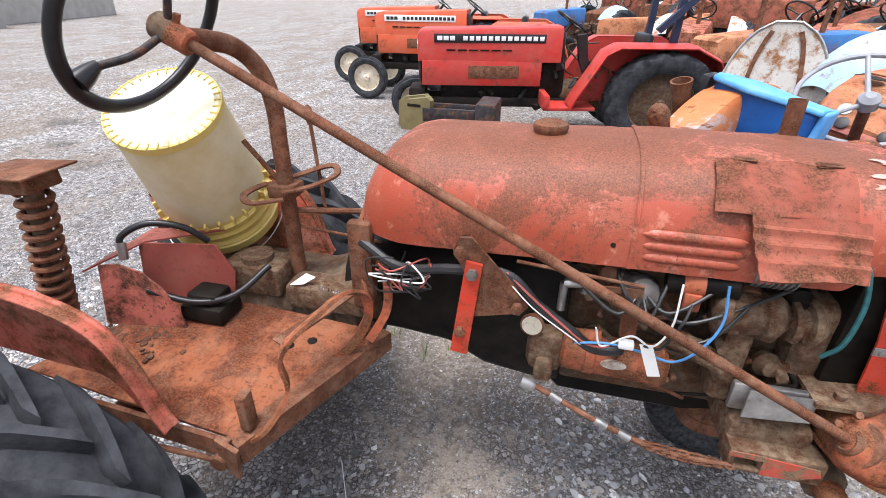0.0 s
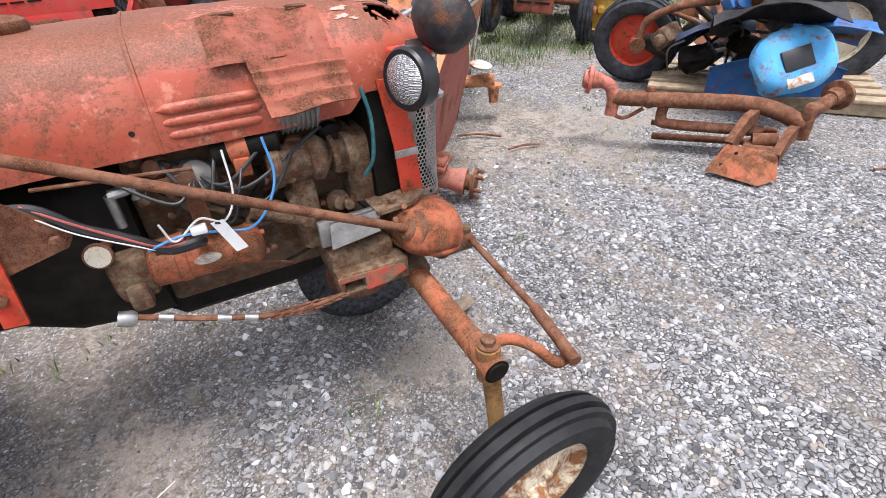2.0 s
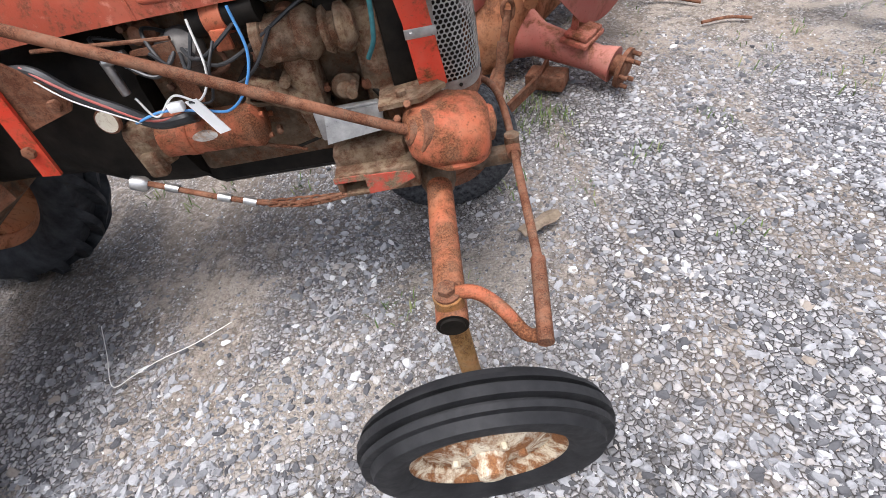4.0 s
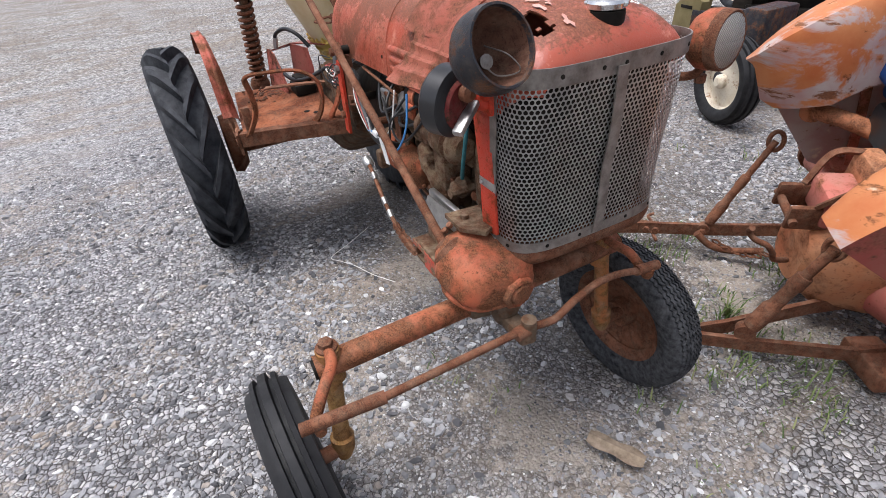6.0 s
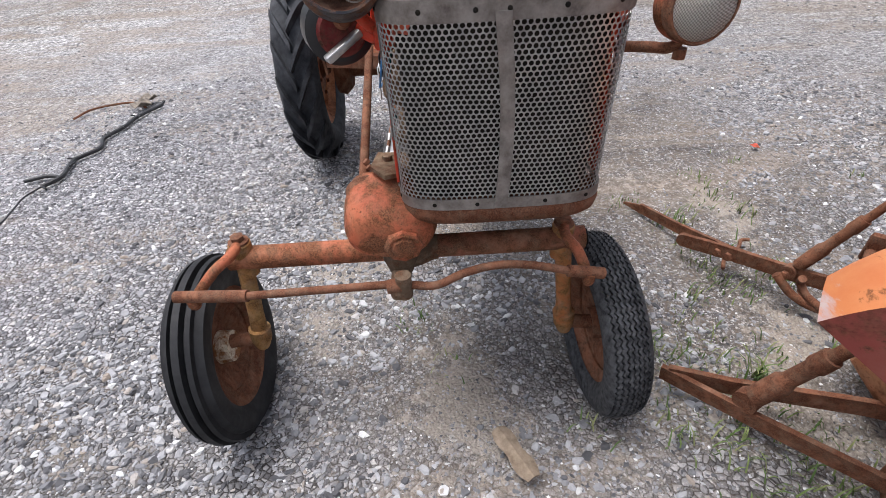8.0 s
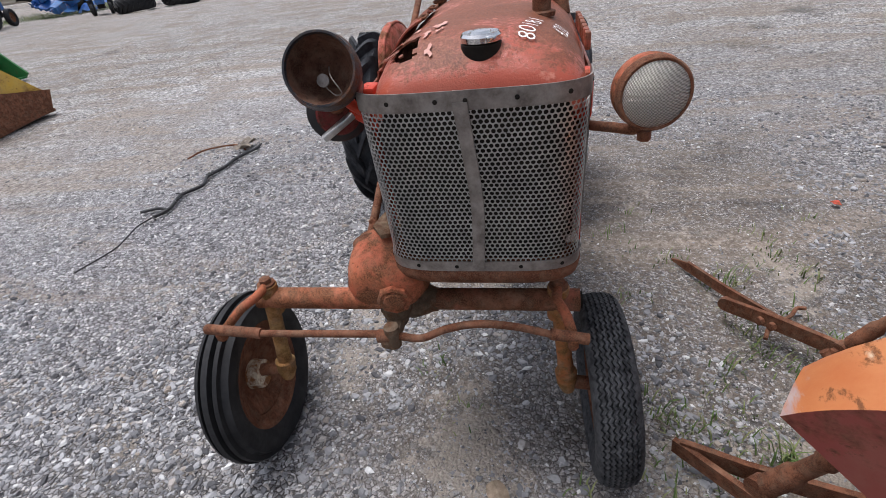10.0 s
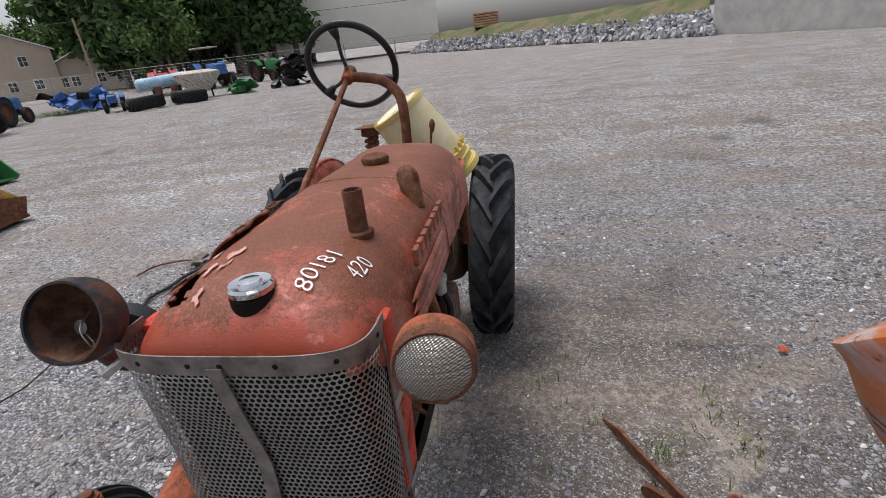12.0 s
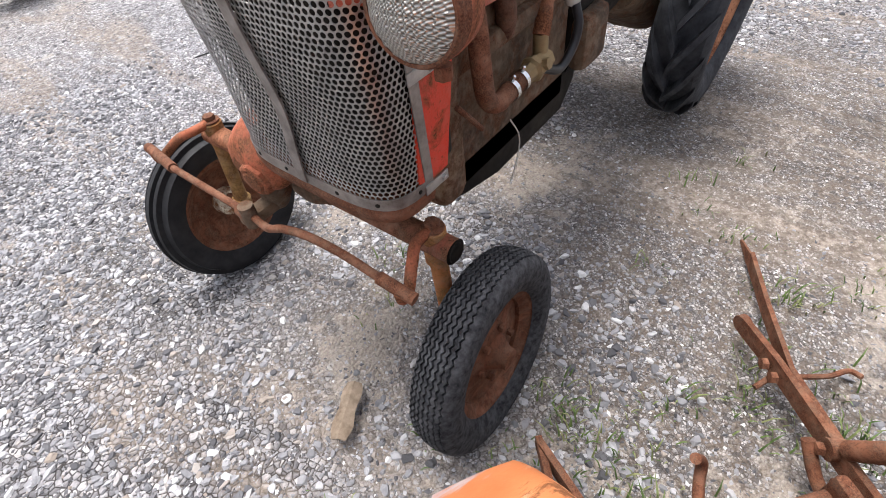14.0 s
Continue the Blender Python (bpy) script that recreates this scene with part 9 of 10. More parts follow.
for y, x, z in ((-0.62, -0.12, 0.22), (-0.62, -0.95, 0.44), (-0.62, -0.5, 0.33)):
    bm = BM()
    lathe(bm, [(0, 0.09), (0.03, 0.09), (0.04, 0.05)], (x, y, z), (0, -1, 0), 16)
    part("pivot_pin", moved(bm, ML), M_RUSTD, yl)
for y in (-0.75, -0.35, 0.35, 0.75):
    bm = BM()
    box(bm, (-0.30, y - 0.03, 0.12), (-0.12, y + 0.03, 1.0), 0.01)
    part("bucket_rib", moved(bm, ML), M_YELLOW, bk)
bm = BM()
box(bm, (-5.6, -0.45, 0.5), (-2.9, 0.45, 1.5), 0.08)
rod(bm, (-2.38, -1.8, 0.46), (-2.38, 1.8, 0.46), 0.09, 12)
rod(bm, (-4.8, -1.8, 0.46), (-4.8, 1.8, 0.46), 0.09, 12)
box(bm, (-3.0, -0.4, 0.4), (-2.0, 0.4, 0.7), 0.05)
box(bm, (-4.4, -0.5, 1.5), (-3.4, 0.5, 2.4), 0.08)
part("loader_body", moved(bm, ML), M_YELLOW, yl)
for x in (-2.38, -4.8):
    for s in (-1, 1):
        t = local_thing("wheel", "", "")
        bm = rib_tyre(0.46, 0.32, 0.26)
        part("tyre", bm, M_TYRE_OLD, t)
        bm = BM()
        turned(bm, [(-0.12, 0.27), (-0.10, 0.2), (0.02 * s, 0.16), (0.02 * s, 0.02), (0.0, 0.02), (-0.02, 0.16), (0.10, 0.2), (0.12, 0.27)], 32)
        part("rim", bm, M_YELLOW, t)
        for k_ in ("category", "label"):
            if k_ in t:
                del t[k_]
        hang(t, yl, ML @ Matrix.Translation((x, s * 1.90, 0.46)))
gl = thing("green_loader", (-7.0, -9.6, 0), "dark green front loader with wide bucket", "loader")
MG = Matrix.Translation((-5.5, -8.75, 0)) @ Matrix.Rotation(radians(82), 4, "Z")
bm = BM()
prof = [(0.55, 0.04), (0.0, 0.0), (-0.18, 0.2), (-0.12, 0.55), (0.0, 0.62)]
rows = [[Vector((x, y, z)) for x, z in prof] for y in (-1.0, -0.3, 0.3, 1.0)]
shell(bm, rows, 0.03)
for y in (-1.0, 1.0):
    plate(bm, [(0.62, y, 0.12), (0.5, y, 0.04), (0.0, y, 0.0), (-0.18, y, 0.2), (-0.12, y, 0.55), (0.0, y, 0.62)], (0, 1, 0), 0.03)
part("bucket", moved(bm, MG), M_GREEN, gl)
bm = BM()
for y in (-0.5, 0.5):
    tube(bm, [(-0.1, y, 0.3), (-0.6, y, 0.95), (-1.5, y, 1.45), (-3.2, y, 1.55)], 0, flat=(0.12, 0.20), smooth=False)
    rod(bm, (-0.7, y, 0.95), (-2.2, y, 0.9), 0.05, 10)
box(bm, (-0.75, -0.5, 0.85), (-0.6, 0.5, 1.0), 0.02)
part("lift_frame", moved(bm, MG), M_GREEN, gl)
bm = BM()
hood_block(bm, 0, 1.9, 0.36, 0.7, 1.5, 0.2, 0.1)
part("hood", moved(bm, MG @ Matrix.Translation((-3.6, 0, 0))), M_GREEN, gl)
bm = BM()
box(bm, (-3.4, -0.3, 0.35), (-1.8, 0.3, 0.8), 0.05)
part("chassis", moved(bm, MG), M_DARK, gl)
for x, r in ((-2.2, 0.5), (-4.2, 0.8)):
    for s in (-1, 1):
        bm = rib_tyre(r, 0.4, r * 0.55)
        part("tyre", moved(bm, MG @ Matrix.Translation((x, s * 0.8, r))), M_TYRE_OLD, gl)


def cab_tractor(name, label, m, paint, hood_paint, size=1.0, cab=True, canopy=None, loader=False, loader_mat=None):
    e = local_thing(name, label, "tractor")
    bm = BM()
    hood_block(bm, 0.7, 2.6, 0.36, 0.85, 1.55, 0.15, 0.06)
    part("hood", bm, hood_paint, e)
    bm = BM()
    engine_lump(bm, 0.2, 2.4, 0.24, 0.5, 0.95, 16, random.Random(len(label)))
    part("engine", bm, M_DARK, e)
    for s in (-1, 1):
        ring_wheel(e, (0, s * 0.78, 0.78), 0.78, 0.42, 0.45, M_TYRE, M_RUST if not canopy else M_GREYWHITE, s, 16)
        ring_wheel(e, (2.1, s * 0.70, 0.46), 0.46, 0.28, 0.26, M_TYRE, M_RUST if not canopy else M_GREYWHITE, s, 14)
        bm = BM()
        shell(bm, [[Vector((0.86 * math.cos(a), s * y, 0.78 + 0.86 * math.sin(a))) for y in (0.55, 0.8, 1.0)] for a in [radians(160 - 130 * k / 9) for k in range(10)]], 0.02)
        part("fender", bm, paint, e)
    if cab:
        bm = BM()
        for x, y in ((-0.6, -0.6), (-0.6, 0.6), (0.65, -0.6), (0.65, 0.6)):
            tube(bm, [(x, y, 1.0), (x * 0.92, y * 0.95, 2.45)], 0, flat=(0.09, 0.09), smooth=False)
        box(bm, (-0.65, -0.62, 0.95), (0.7, 0.62, 1.25), 0.03)
        cb = part("cab_frame", bm, paint, e)
        bm = BM()
        box(bm, (-0.72, -0.68, 2.42), (0.78, 0.68, 2.6), 0.05)
        part("cab_roof", bm, paint, cb)
        for s in (-1, 1):
            bm = BM()
            plate(bm, [(-0.55, s * 0.585, 1.25), (0.6, s * 0.585, 1.25), (0.56, s * 0.565, 2.42), (-0.52, s * 0.565, 2.42)], (0, s, 0), 0.008)
            part("cab_window", bm, M_PANE, cb)
    if canopy:
        bm = BM()
        for x, y in ((-0.6, -0.5), (-0.6, 0.5), (0.5, -0.5), (0.5, 0.5)):
            rod(bm, (x, y, 1.1), (x, y, 2.5), 0.03, 8)
        part("canopy_post", bm, M_DARK, e)
        bm = BM()
        box(bm, (-0.8, -0.7, 2.5), (0.8, 0.7, 2.58), 0.03)
        part("canopy", bm, canopy, e)
    if loader:
        bm = BM()
        for s in (-1, 1):
            tube(bm, [(0.6, s * 0.45, 1.3), (1.6, s * 0.47, 1.75), (2.6, s * 0.47, 1.4), (3.2, s * 0.47, 0.4)], 0, flat=(0.12, 0.18), smooth=False)
        part("lift_frame", bm, loader_mat or paint, e)
    bm = BM()
    box(bm, (-0.3, -0.25, 1.05), (0.2, 0.25, 1.2), 0.04)
    box(bm, (-0.35, -0.25, 1.15), (-0.25, 0.25, 1.6), 0.04)
    part("seat", bm, M_BLACKPL, e)
    e.matrix_basis = m @ Matrix.Diagonal((size, size, size, 1))
    return e


mf = cab_tractor("cab_tractor", "red tractor with cab and grey hood", pose(-13.7, -21.6, 0, 0, 0, 125), M_RED, M_GREYWHITE, 1.2, True)
cab_tractor("loader_tractor", "small red tractor with front loader arms", pose(-33.5, -25.2, 0, 0, 0, 40), M_TRED, M_TRED, 1.0, False, None, True)
cab_tractor("canopy_tractor", "blue tractor with a white canopy", pose(-35.5, -22.6, 0, 0, 0, 50), M_BLUE, M_BLUE, 1.15, False, M_GREYWHITE)
cab_tractor("green_tractor", "old green tractor with roll bar", pose(-37.5, -19.0, 0, 0, 0, 60), M_GREEN, M_GREEN, 1.0, False)
cab_tractor("blue_tractor", "old blue tractor with a pale wheel", pose(-18.6, -23.4, 0, 0, 0, 200), M_BLUE, M_BLUE, 0.85, False)

for k, (x, y, lean) in enumerate(((-21.0, -16.9, 4), (-22.6, -15.6, -3))):
    e = local_thing("big_tyre", "large lugged tyre lying flat on the gravel", "tyre", "flat tyres")
    bm = lug_tyre(0.88, 0.62, 0.50, 20, 0.05)
    part("tyre", moved(bm, Matrix.Translation((0, 0, 0.31)) @ Matrix.Rotation(radians(90), 4, "X")), M_TYRE, e)
    e.matrix_basis = pose(x, y, 0, lean, 0, 40 * k)

fl = thing("blue_float", (-24.0, -18.4, 0), "bright blue pontoon cylinder on a stand", "float")
bm = BM()
lathe(bm, [(0, 0.2), (0.1, 0.33), (2.6, 0.33), (2.7, 0.2)], (-23.9, -19.6, 1.05), (-0.75, 0.65, 0.05), 20)
part("cylinder", bm, M_LBLUE, fl)
bm = BM()
box(bm, (-24.6, -18.9, 0), (-24.3, -18.6, 0.85), 0.03)
box(bm, (-25.2, -18.3, 0), (-24.9, -18.0, 0.85), 0.03)
part("stand", bm, M_RUST, fl)
hp = thing("white_hopper", (-25.2, -16.6, 0), "white spreader hopper on legs", "hopper")
bm = BM()
rings(bm, [[(-25.2 + s * c, -16.6 + s * d, z) for c, d in ((-1, -1), (1, -1), (1, 1), (-1, 1))] for s, z in ((0.35, 0.35), (0.85, 1.1), (0.9, 1.35), (0.5, 1.5))])
part("hopper", bm, M_GREYWHITE, hp)
bm = BM()
for a, b in ((-0.4, -0.4), (0.4, -0.4), (0.4, 0.4), (-0.4, 0.4)):
    rod(bm, (-25.2 + a, -16.6 + b, 0), (-25.2 + a, -16.6 + b, 0.6), 0.05, 8)
part("leg", bm, M_DARK, hp)


def heap(name, label, centre, spread, n, mats, seed, hi=0.8):
    rng_ = random.Random(seed)
    e = thing(name, (*centre, 0), label, "scrap")
    for k in range(n):
        bm = BM()
        p = Vector((centre[0] + rng_.uniform(-1, 1) * spread[0], centre[1] + rng_.uniform(-1, 1) * spread[1], rng_.uniform(0.15, hi)))
        r = Matrix.Translation(p) @ Euler((rng_.uniform(-0.5, 0.5), rng_.uniform(-0.5, 0.5), rng_.uniform(0, 6.3))).to_matrix().to_4x4()
        if k % 2:
            shell(bm, [[Vector((-0.5 + 0.2 * i, -0.4 + 0.2 * j, 0.2 * math.sin(i * 0.8 + j * 0.5))) for j in range(5)] for i in range(6)], 0.01)
        else:
            box(bm, (-0.35, -0.2, -0.2), (0.35, 0.2, 0.2), 0.06)
            rod(bm, (-0.6, 0, 0), (0.6, 0, 0.1), 0.06, 8)
        part("scrap_piece", moved(bm, r), rng_.choice(mats), e)
    return e


heap("blue_heap", "heap of bright blue machine panels", (-24.5, -24.4), (1.4, 1.6), 26, (M_BLUE, M_TARP, M_BLUE, M_DARK), 31, 1.0)
heap("green_heap", "crumpled green tarpaulin heap", (-26.2, -14.4), (0.8, 0.7), 10, (plain("green_tarp", (0.02, 0.22, 0.07), (0.05, 0.32, 0.12), 0.6, 6), M_GREEN), 33, 0.45)
heap("black_hulk", "black burnt-out machine hulks", (-27.6, -12.2), (1.0, 0.7), 22, (M_DARK, M_DARK, M_BLACKPL), 35, 1.6)
cab_tractor("blue_machine", "blue and black engine unit on skids", pose(-22.0, -19.6, 0, 0, 0, 40), M_BLUE, M_BLUE, 0.55, False)

# debris on the gravel
rope = thing("black_rope", (-1.4, -1.15, 0), "knotted black rope trailing over the gravel", "rope")
bm = BM()
rg = random.Random(9)
line = [Vector((x, y, 0.014)) for x, y in ((-2.10, -1.00), (-1.88, -1.09), (-1.68, -1.10), (-1.50, -1.15), (-1.33, -1.09), (-1.18, -1.17), (-1.06, -1.15), (-0.93, -1.12), (-0.82, -1.17), (-0.70, -1.20), (-0.55, -1.17), (-0.40, -1.15), (-0.15, -1.22))]
tube(bm, line[:9], 0.014, 8, 4)
tube(bm, line[8:], 0.005, 6, 4)
tube(bm, [line[7], Vector((-0.95, -1.22, 0.016)), Vector((-0.90, -1.33, 0.014))], 0.012, 8, 4)
for k in range(26):
    p = rg.choice(line[:9])
    q = p + Vector((rg.uniform(-0.05, 0.05), rg.uniform(-0.05, 0.05), rg.uniform(0.0, 0.025)))
    rod(bm, p, q, 0.006, 6)
part("rope_strand", bm, M_WIRES["black"], rope)
M_RAG = plain("dirty_rag", (0.10, 0.085, 0.07), (0.34, 0.29, 0.23), 0.9, 24, 0.8)
rag = thing("rag_scrap", (-2.15, -1.1, 0), "torn pale rag and bark scrap on the gravel", "rag")
bm = BM()
shell(bm, [[Vector((-2.26 + 0.045 * i, -1.19 + 0.03 * j + 0.02 * math.sin(i * 2.3), 0.045 + 0.025 * math.sin(i * 1.7 + j * 2))) for j in range(4)] for i in range(6)], 0.006)
part("rag", bm, M_RAG, rag)
bm = BM()
tube(bm, [(-2.05, -1.1, 0.02), (-2.2, -1.3, 0.015), (-2.1, -1.55, 0.015), (-1.9, -1.6, 0.015)], 0.008, 6)
part("loop", bm, M_RUST, rag)
chip = thing("bark_chip", (1.03, 1.41, 0), "split piece of weathered bark on the gravel", "bark")
bm = BM()
rows = []
for k in range(9):
    t = k / 8
    c = Vector((1.105, 1.45, 0.012)).lerp(Vector((0.945, 1.365, 0.014)), t)
    wd = 0.022 * (0.5 + math.sin(math.pi * (0.15 + 0.7 * t))) * (1 + 0.2 * math.sin(9 * t))
    n_ = Vector((0.085, -0.16, 0)).normalized()
    rows.append([c - n_ * wd, c + Vector((0, 0, 0.012)), c + n_ * wd])
shell(bm, rows, 0.006)
part("bark", bm, plain("grey_bark_chip", (0.12, 0.085, 0.055), (0.30, 0.235, 0.17), 0.9, 30, 0.8), chip)
lf = thing("red_leaf", (-0.83, 3.1, 0), "orange-red dead leaf on the gravel", "leaf")
bm = BM()
shell(bm, [[Vector((-0.83 + 0.02 * i, 3.08 + 0.02 * j, 0.012 + 0.006 * math.sin(i + j))) for j in range(3)] for i in range(3)], 0.002)
part("blade", bm, M_BRIGHT, lf)
ww = thing("white_wire_scrap", (-0.5, 1.0, 0), "length of thin white wire lying on the gravel", "wire")
bm = BM()
tube(bm, [(-0.70, 1.22, 0.02), (-0.62, 1.08, 0.012), (-0.545, 0.95, 0.01), (-0.48, 0.98, 0.012), (-0.40, 1.03, 0.012), (-0.28, 1.08, 0.012), (-0.16, 1.15, 0.014)], 0.0016, 6)
part("strand", bm, M_WIRES["white"], ww)

# ---- yard edges: wall, rubble bank, shed, fence, houses, trees ----
wall = thing("concrete_wall", (-27, 14.4, 0), "stained pale concrete retaining wall", "wall")
for (ax_, ay_), (bx_, by_) in (((-31.5, 12.4), (-22.5, 16.6)), ((-24.0, 17.0), (-27.0, 27.0))):
    bm = BM()
    d = Vector((bx_ - ax_, by_ - ay_, 0))
    n_ = Vector((-d.y, d.x, 0)).normalized() * 0.5
    a_, b_ = Vector((ax_, ay_, 0)), Vector((bx_, by_, 0))
    rings(bm, [[a_, b_, b_ + n_, a_ + n_], [p + Vector((0, 0, 2.6)) for p in (a_, b_, b_ + n_, a_ + n_)]])
    part("wall_panel", bm, M_CONC, wall)


def bank():
    """Grassy bank with a foot of broken stone."""
    line = [(-70, -14), (-58, -6.5), (-46, 3.0), (-36, 9.0), (-31, 12.2)]
    bm = BM()
    rows = []
    for i in range(41):
        t = i / 40 * (len(line) - 1)
        k = min(int(t), len(line) - 2)
        p = Vector((*line[k], 0)).lerp(Vector((*line[k + 1], 0)), t - k)
        row = []
        for j in range(9):
            u = j / 8
            row.append(p + Vector((-9 * u, 2.5 * u, -0.05 + 2.4 * ease(u, 0, 1) + 0.25 * noise.noise(p * 0.4 + Vector((0, 0, u * 5))))))
        rows.append(row)
    rings(bm, rows, False)
    m, nt, bsdf, co = start("rough_grass_bank")
    n1 = noise_tex(nt, co, 0.5, 8, 0.7)
    put(nt, bsdf, "Base Color", ramp(nt, n1, [(0.3, (0.06, 0.085, 0.025)), (0.48, (0.11, 0.13, 0.045)), (0.56, (0.20, 0.15, 0.085)), (0.75, (0.08, 0.105, 0.032))]))
    put(nt, bsdf, "Roughness", 0.95)
    bump(nt, bsdf, noise_tex(nt, co, 9, 5), 1.0, 0.15)
    tagged(part("grass_bank", bm, m), "rough grassy bank at the yard's edge", "bank", kind="structure")
    rg_ = np.random.default_rng(8)
    bm = BM()
    for k in range(1500):
        t = rg_.random() * (len(line) - 1)
        q = min(int(t), len(line) - 2)
        p = Vector((*line[q], 0)).lerp(Vector((*line[q + 1], 0)), t - q)
        u = rg_.random() ** 1.5
        p += Vector((-3.4 * u + 0.4, 0.9 * u, 0.1 + 1.1 * u))
        r = rg_.uniform(0.12, 0.34)
        g = bmesh.ops.create_icosphere(bm, subdivisions=1, radius=r, matrix=Matrix.Translation(p) @ Euler(rg_.uniform(0, 6, 3)).to_matrix().to_4x4() @ Matrix.Diagonal((1.2, 0.9, 0.7, 1)))
        for v in g["verts"]:
            v.co += Vector(rg_.uniform(-0.25, 0.25, 3) * r)
    tagged(part("rubble_stones", bm, M_STONE, sharp=10), "grey broken stone along the bank", "rubble", kind="stuff")


bank()

shed = thing("metal_shed", (-88, -28, 0), "pale metal shed with a low roof", "shed")
bm = BM()
MS = Matrix.Translation((-82, -27, 1.6)) @ Matrix.Rotation(radians(28), 4, "Z")
box(bm, (-8, -13, 0), (8, 13, 7.5), 0.05)
part("wall", moved(bm, MS), M_METALWALL, shed)
bm = BM()
plate(bm, [(-9, -13.6, 7.3), (9, -13.6, 7.3), (9, 0, 9.6), (-9, 0, 9.6)], (0, 0, 1), 0.2)
plate(bm, [(-9, 13.6, 7.3), (9, 13.6, 7.3), (9, 0, 9.6), (-9, 0, 9.6)], (0, 0, 1), 0.2)
part("roof", moved(bm, MS), M_GREYWHITE, shed)
ps = thing("pallet_stack", (-62, -3, 2.3), "stack of timber pallets on the bank", "pallets")
for k in range(6):
    bm = BM()
    box(bm, (-66, -4.5, 2.2 + 0.28 * k), (-63.5, -1.5, 2.4 + 0.28 * k), 0.02)
    part("pallet", bm, worn_paint("pallet_timber", (0.4, 0.2, 0.1), (0.45, 0.28, 0.15), (0.3, 0.15, 0.08), 0.3, 2) if k == 0 else bpy.data.materials["pallet_timber"], ps)


def house(name, label, at, turn, w, d, h, wins):
    e = local_thing(name, label, "house")
    bm = BM()
    rh = h + w * 0.22
    rings(bm, [[(y, -w / 2, 0), (y, w / 2, 0), (y, w / 2, h), (y, 0, rh), (y, -w / 2, h)] for y in (-d / 2, d / 2)])
    wl_ = part("wall", bm, M_SIDING, e)
    bm = BM()
    for s in (-1, 1):
        plate(bm, [(-d / 2 - 0.4, s * (w / 2 + 0.5), h - 0.2), (d / 2 + 0.4, s * (w / 2 + 0.5), h - 0.2), (d / 2 + 0.4, 0, rh + 0.05), (-d / 2 - 0.4, 0, rh + 0.05)], (0, 0, 1), 0.15)
    part("roof", bm, M_ROOF, e)
    bm = BM()
    for s in (-1, 1):
        plate(bm, [(d / 2 + 0.4, s * (w / 2 + 0.5), h - 0.2), (d / 2 + 0.4, 0, rh + 0.05), (d / 2 + 0.4, 0, rh + 0.25), (d / 2 + 0.4, s * (w / 2 + 0.5), h)], (1, 0, 0), 0.08)
    part("barge_board", bm, M_SIGN, e)
    for y, z in wins:
        bm = BM()
        box(bm, (d / 2 - 0.05, y - 0.55, z), (d / 2 + 0.06, y + 0.55, z + 1.4), 0.02)
        fr = part("window_frame", bm, M_SIGN, e)
        for a in (-0.45, 0.03):
            for b in (0.1, 0.73):
                bm = BM()
                box(bm, (d / 2 + 0.04, y + a, z + b), (d / 2 + 0.075, y + a + 0.42, z + b + 0.57), 0.01)
                part("pane", bm, M_PANE, fr)
    e.matrix_basis = pose(*at, 0, 0, turn)
    return e


house("house", "two-storey beige house with a grey roof", (-60.2, -70.3, 0), 48, 12, 10, 6.2, [(-3.4, 1.0), (0.5, 1.2), (3.4, 1.2), (-1.5, 4.0), (2.6, 4.2)])
house("house", "low beige house with a gable", (-66.8, -64.2, 0), 46, 10, 9, 3.4, [(-2.6, 1.0), (-1.2, 1.0), (2.0, 1.2)])


def chain_fence(pts, h):
    e = thing("chain_fence", (*pts[0], 0), "galvanised chain-link fence with posts and rails", "fence")
    for (ax_, ay_), (bx_, by_) in zip(pts, pts[1:]):
        a_, b_ = Vector((ax_, ay_, 0)), Vector((bx_, by_, 0))
        bm = BM()
        rod(bm, a_, a_ + Vector((0, 0, h)), 0.05, 8)
        part("post", bm, M_STEEL, e)
        bm = BM()
        rod(bm, a_ + Vector((0, 0, h - 0.05)), b_ + Vector((0, 0, h - 0.05)), 0.03, 6)
        rod(bm, a_ + Vector((0, 0, 0.2)), b_ + Vector((0, 0, 0.2)), 0.02, 6)
        for k in range(1, 8):
            z = 0.2 + (h - 0.25) * k / 8
            rod(bm, a_ + Vector((0, 0, z)), b_ + Vector((0, 0, z)), 0.006, 4)
        part("rail", bm, M_STEEL, e)


chain_fence([(-60, -8.2), (-57, -13), (-54, -18), (-50, -23), (-46, -29), (-42, -35), (-38, -40), (-34, -45), (-30, -50)], 2.2)
pole = thing("utility_pole", (-33, -28, 0), "grey timber utility pole", "pole")
bm = BM()
rod(bm, (-34, -31.5, 0), (-34, -31.5, 6.0), 0.10, 10, 0.08)
part("post", bm, M_TIMBER, pole)
bm = BM()
tube(bm, [(-34, -31.5, 5.8), (-45, -20, 5.2), (-60, -6, 5.9)], 0.02, 5, 8)
tube(bm, [(-34, -31.5, 5.8), (-26, -40, 5.2), (-16, -52, 5.8)], 0.02, 5, 8)
part("wire", bm, M_WIRES["black"], pole)


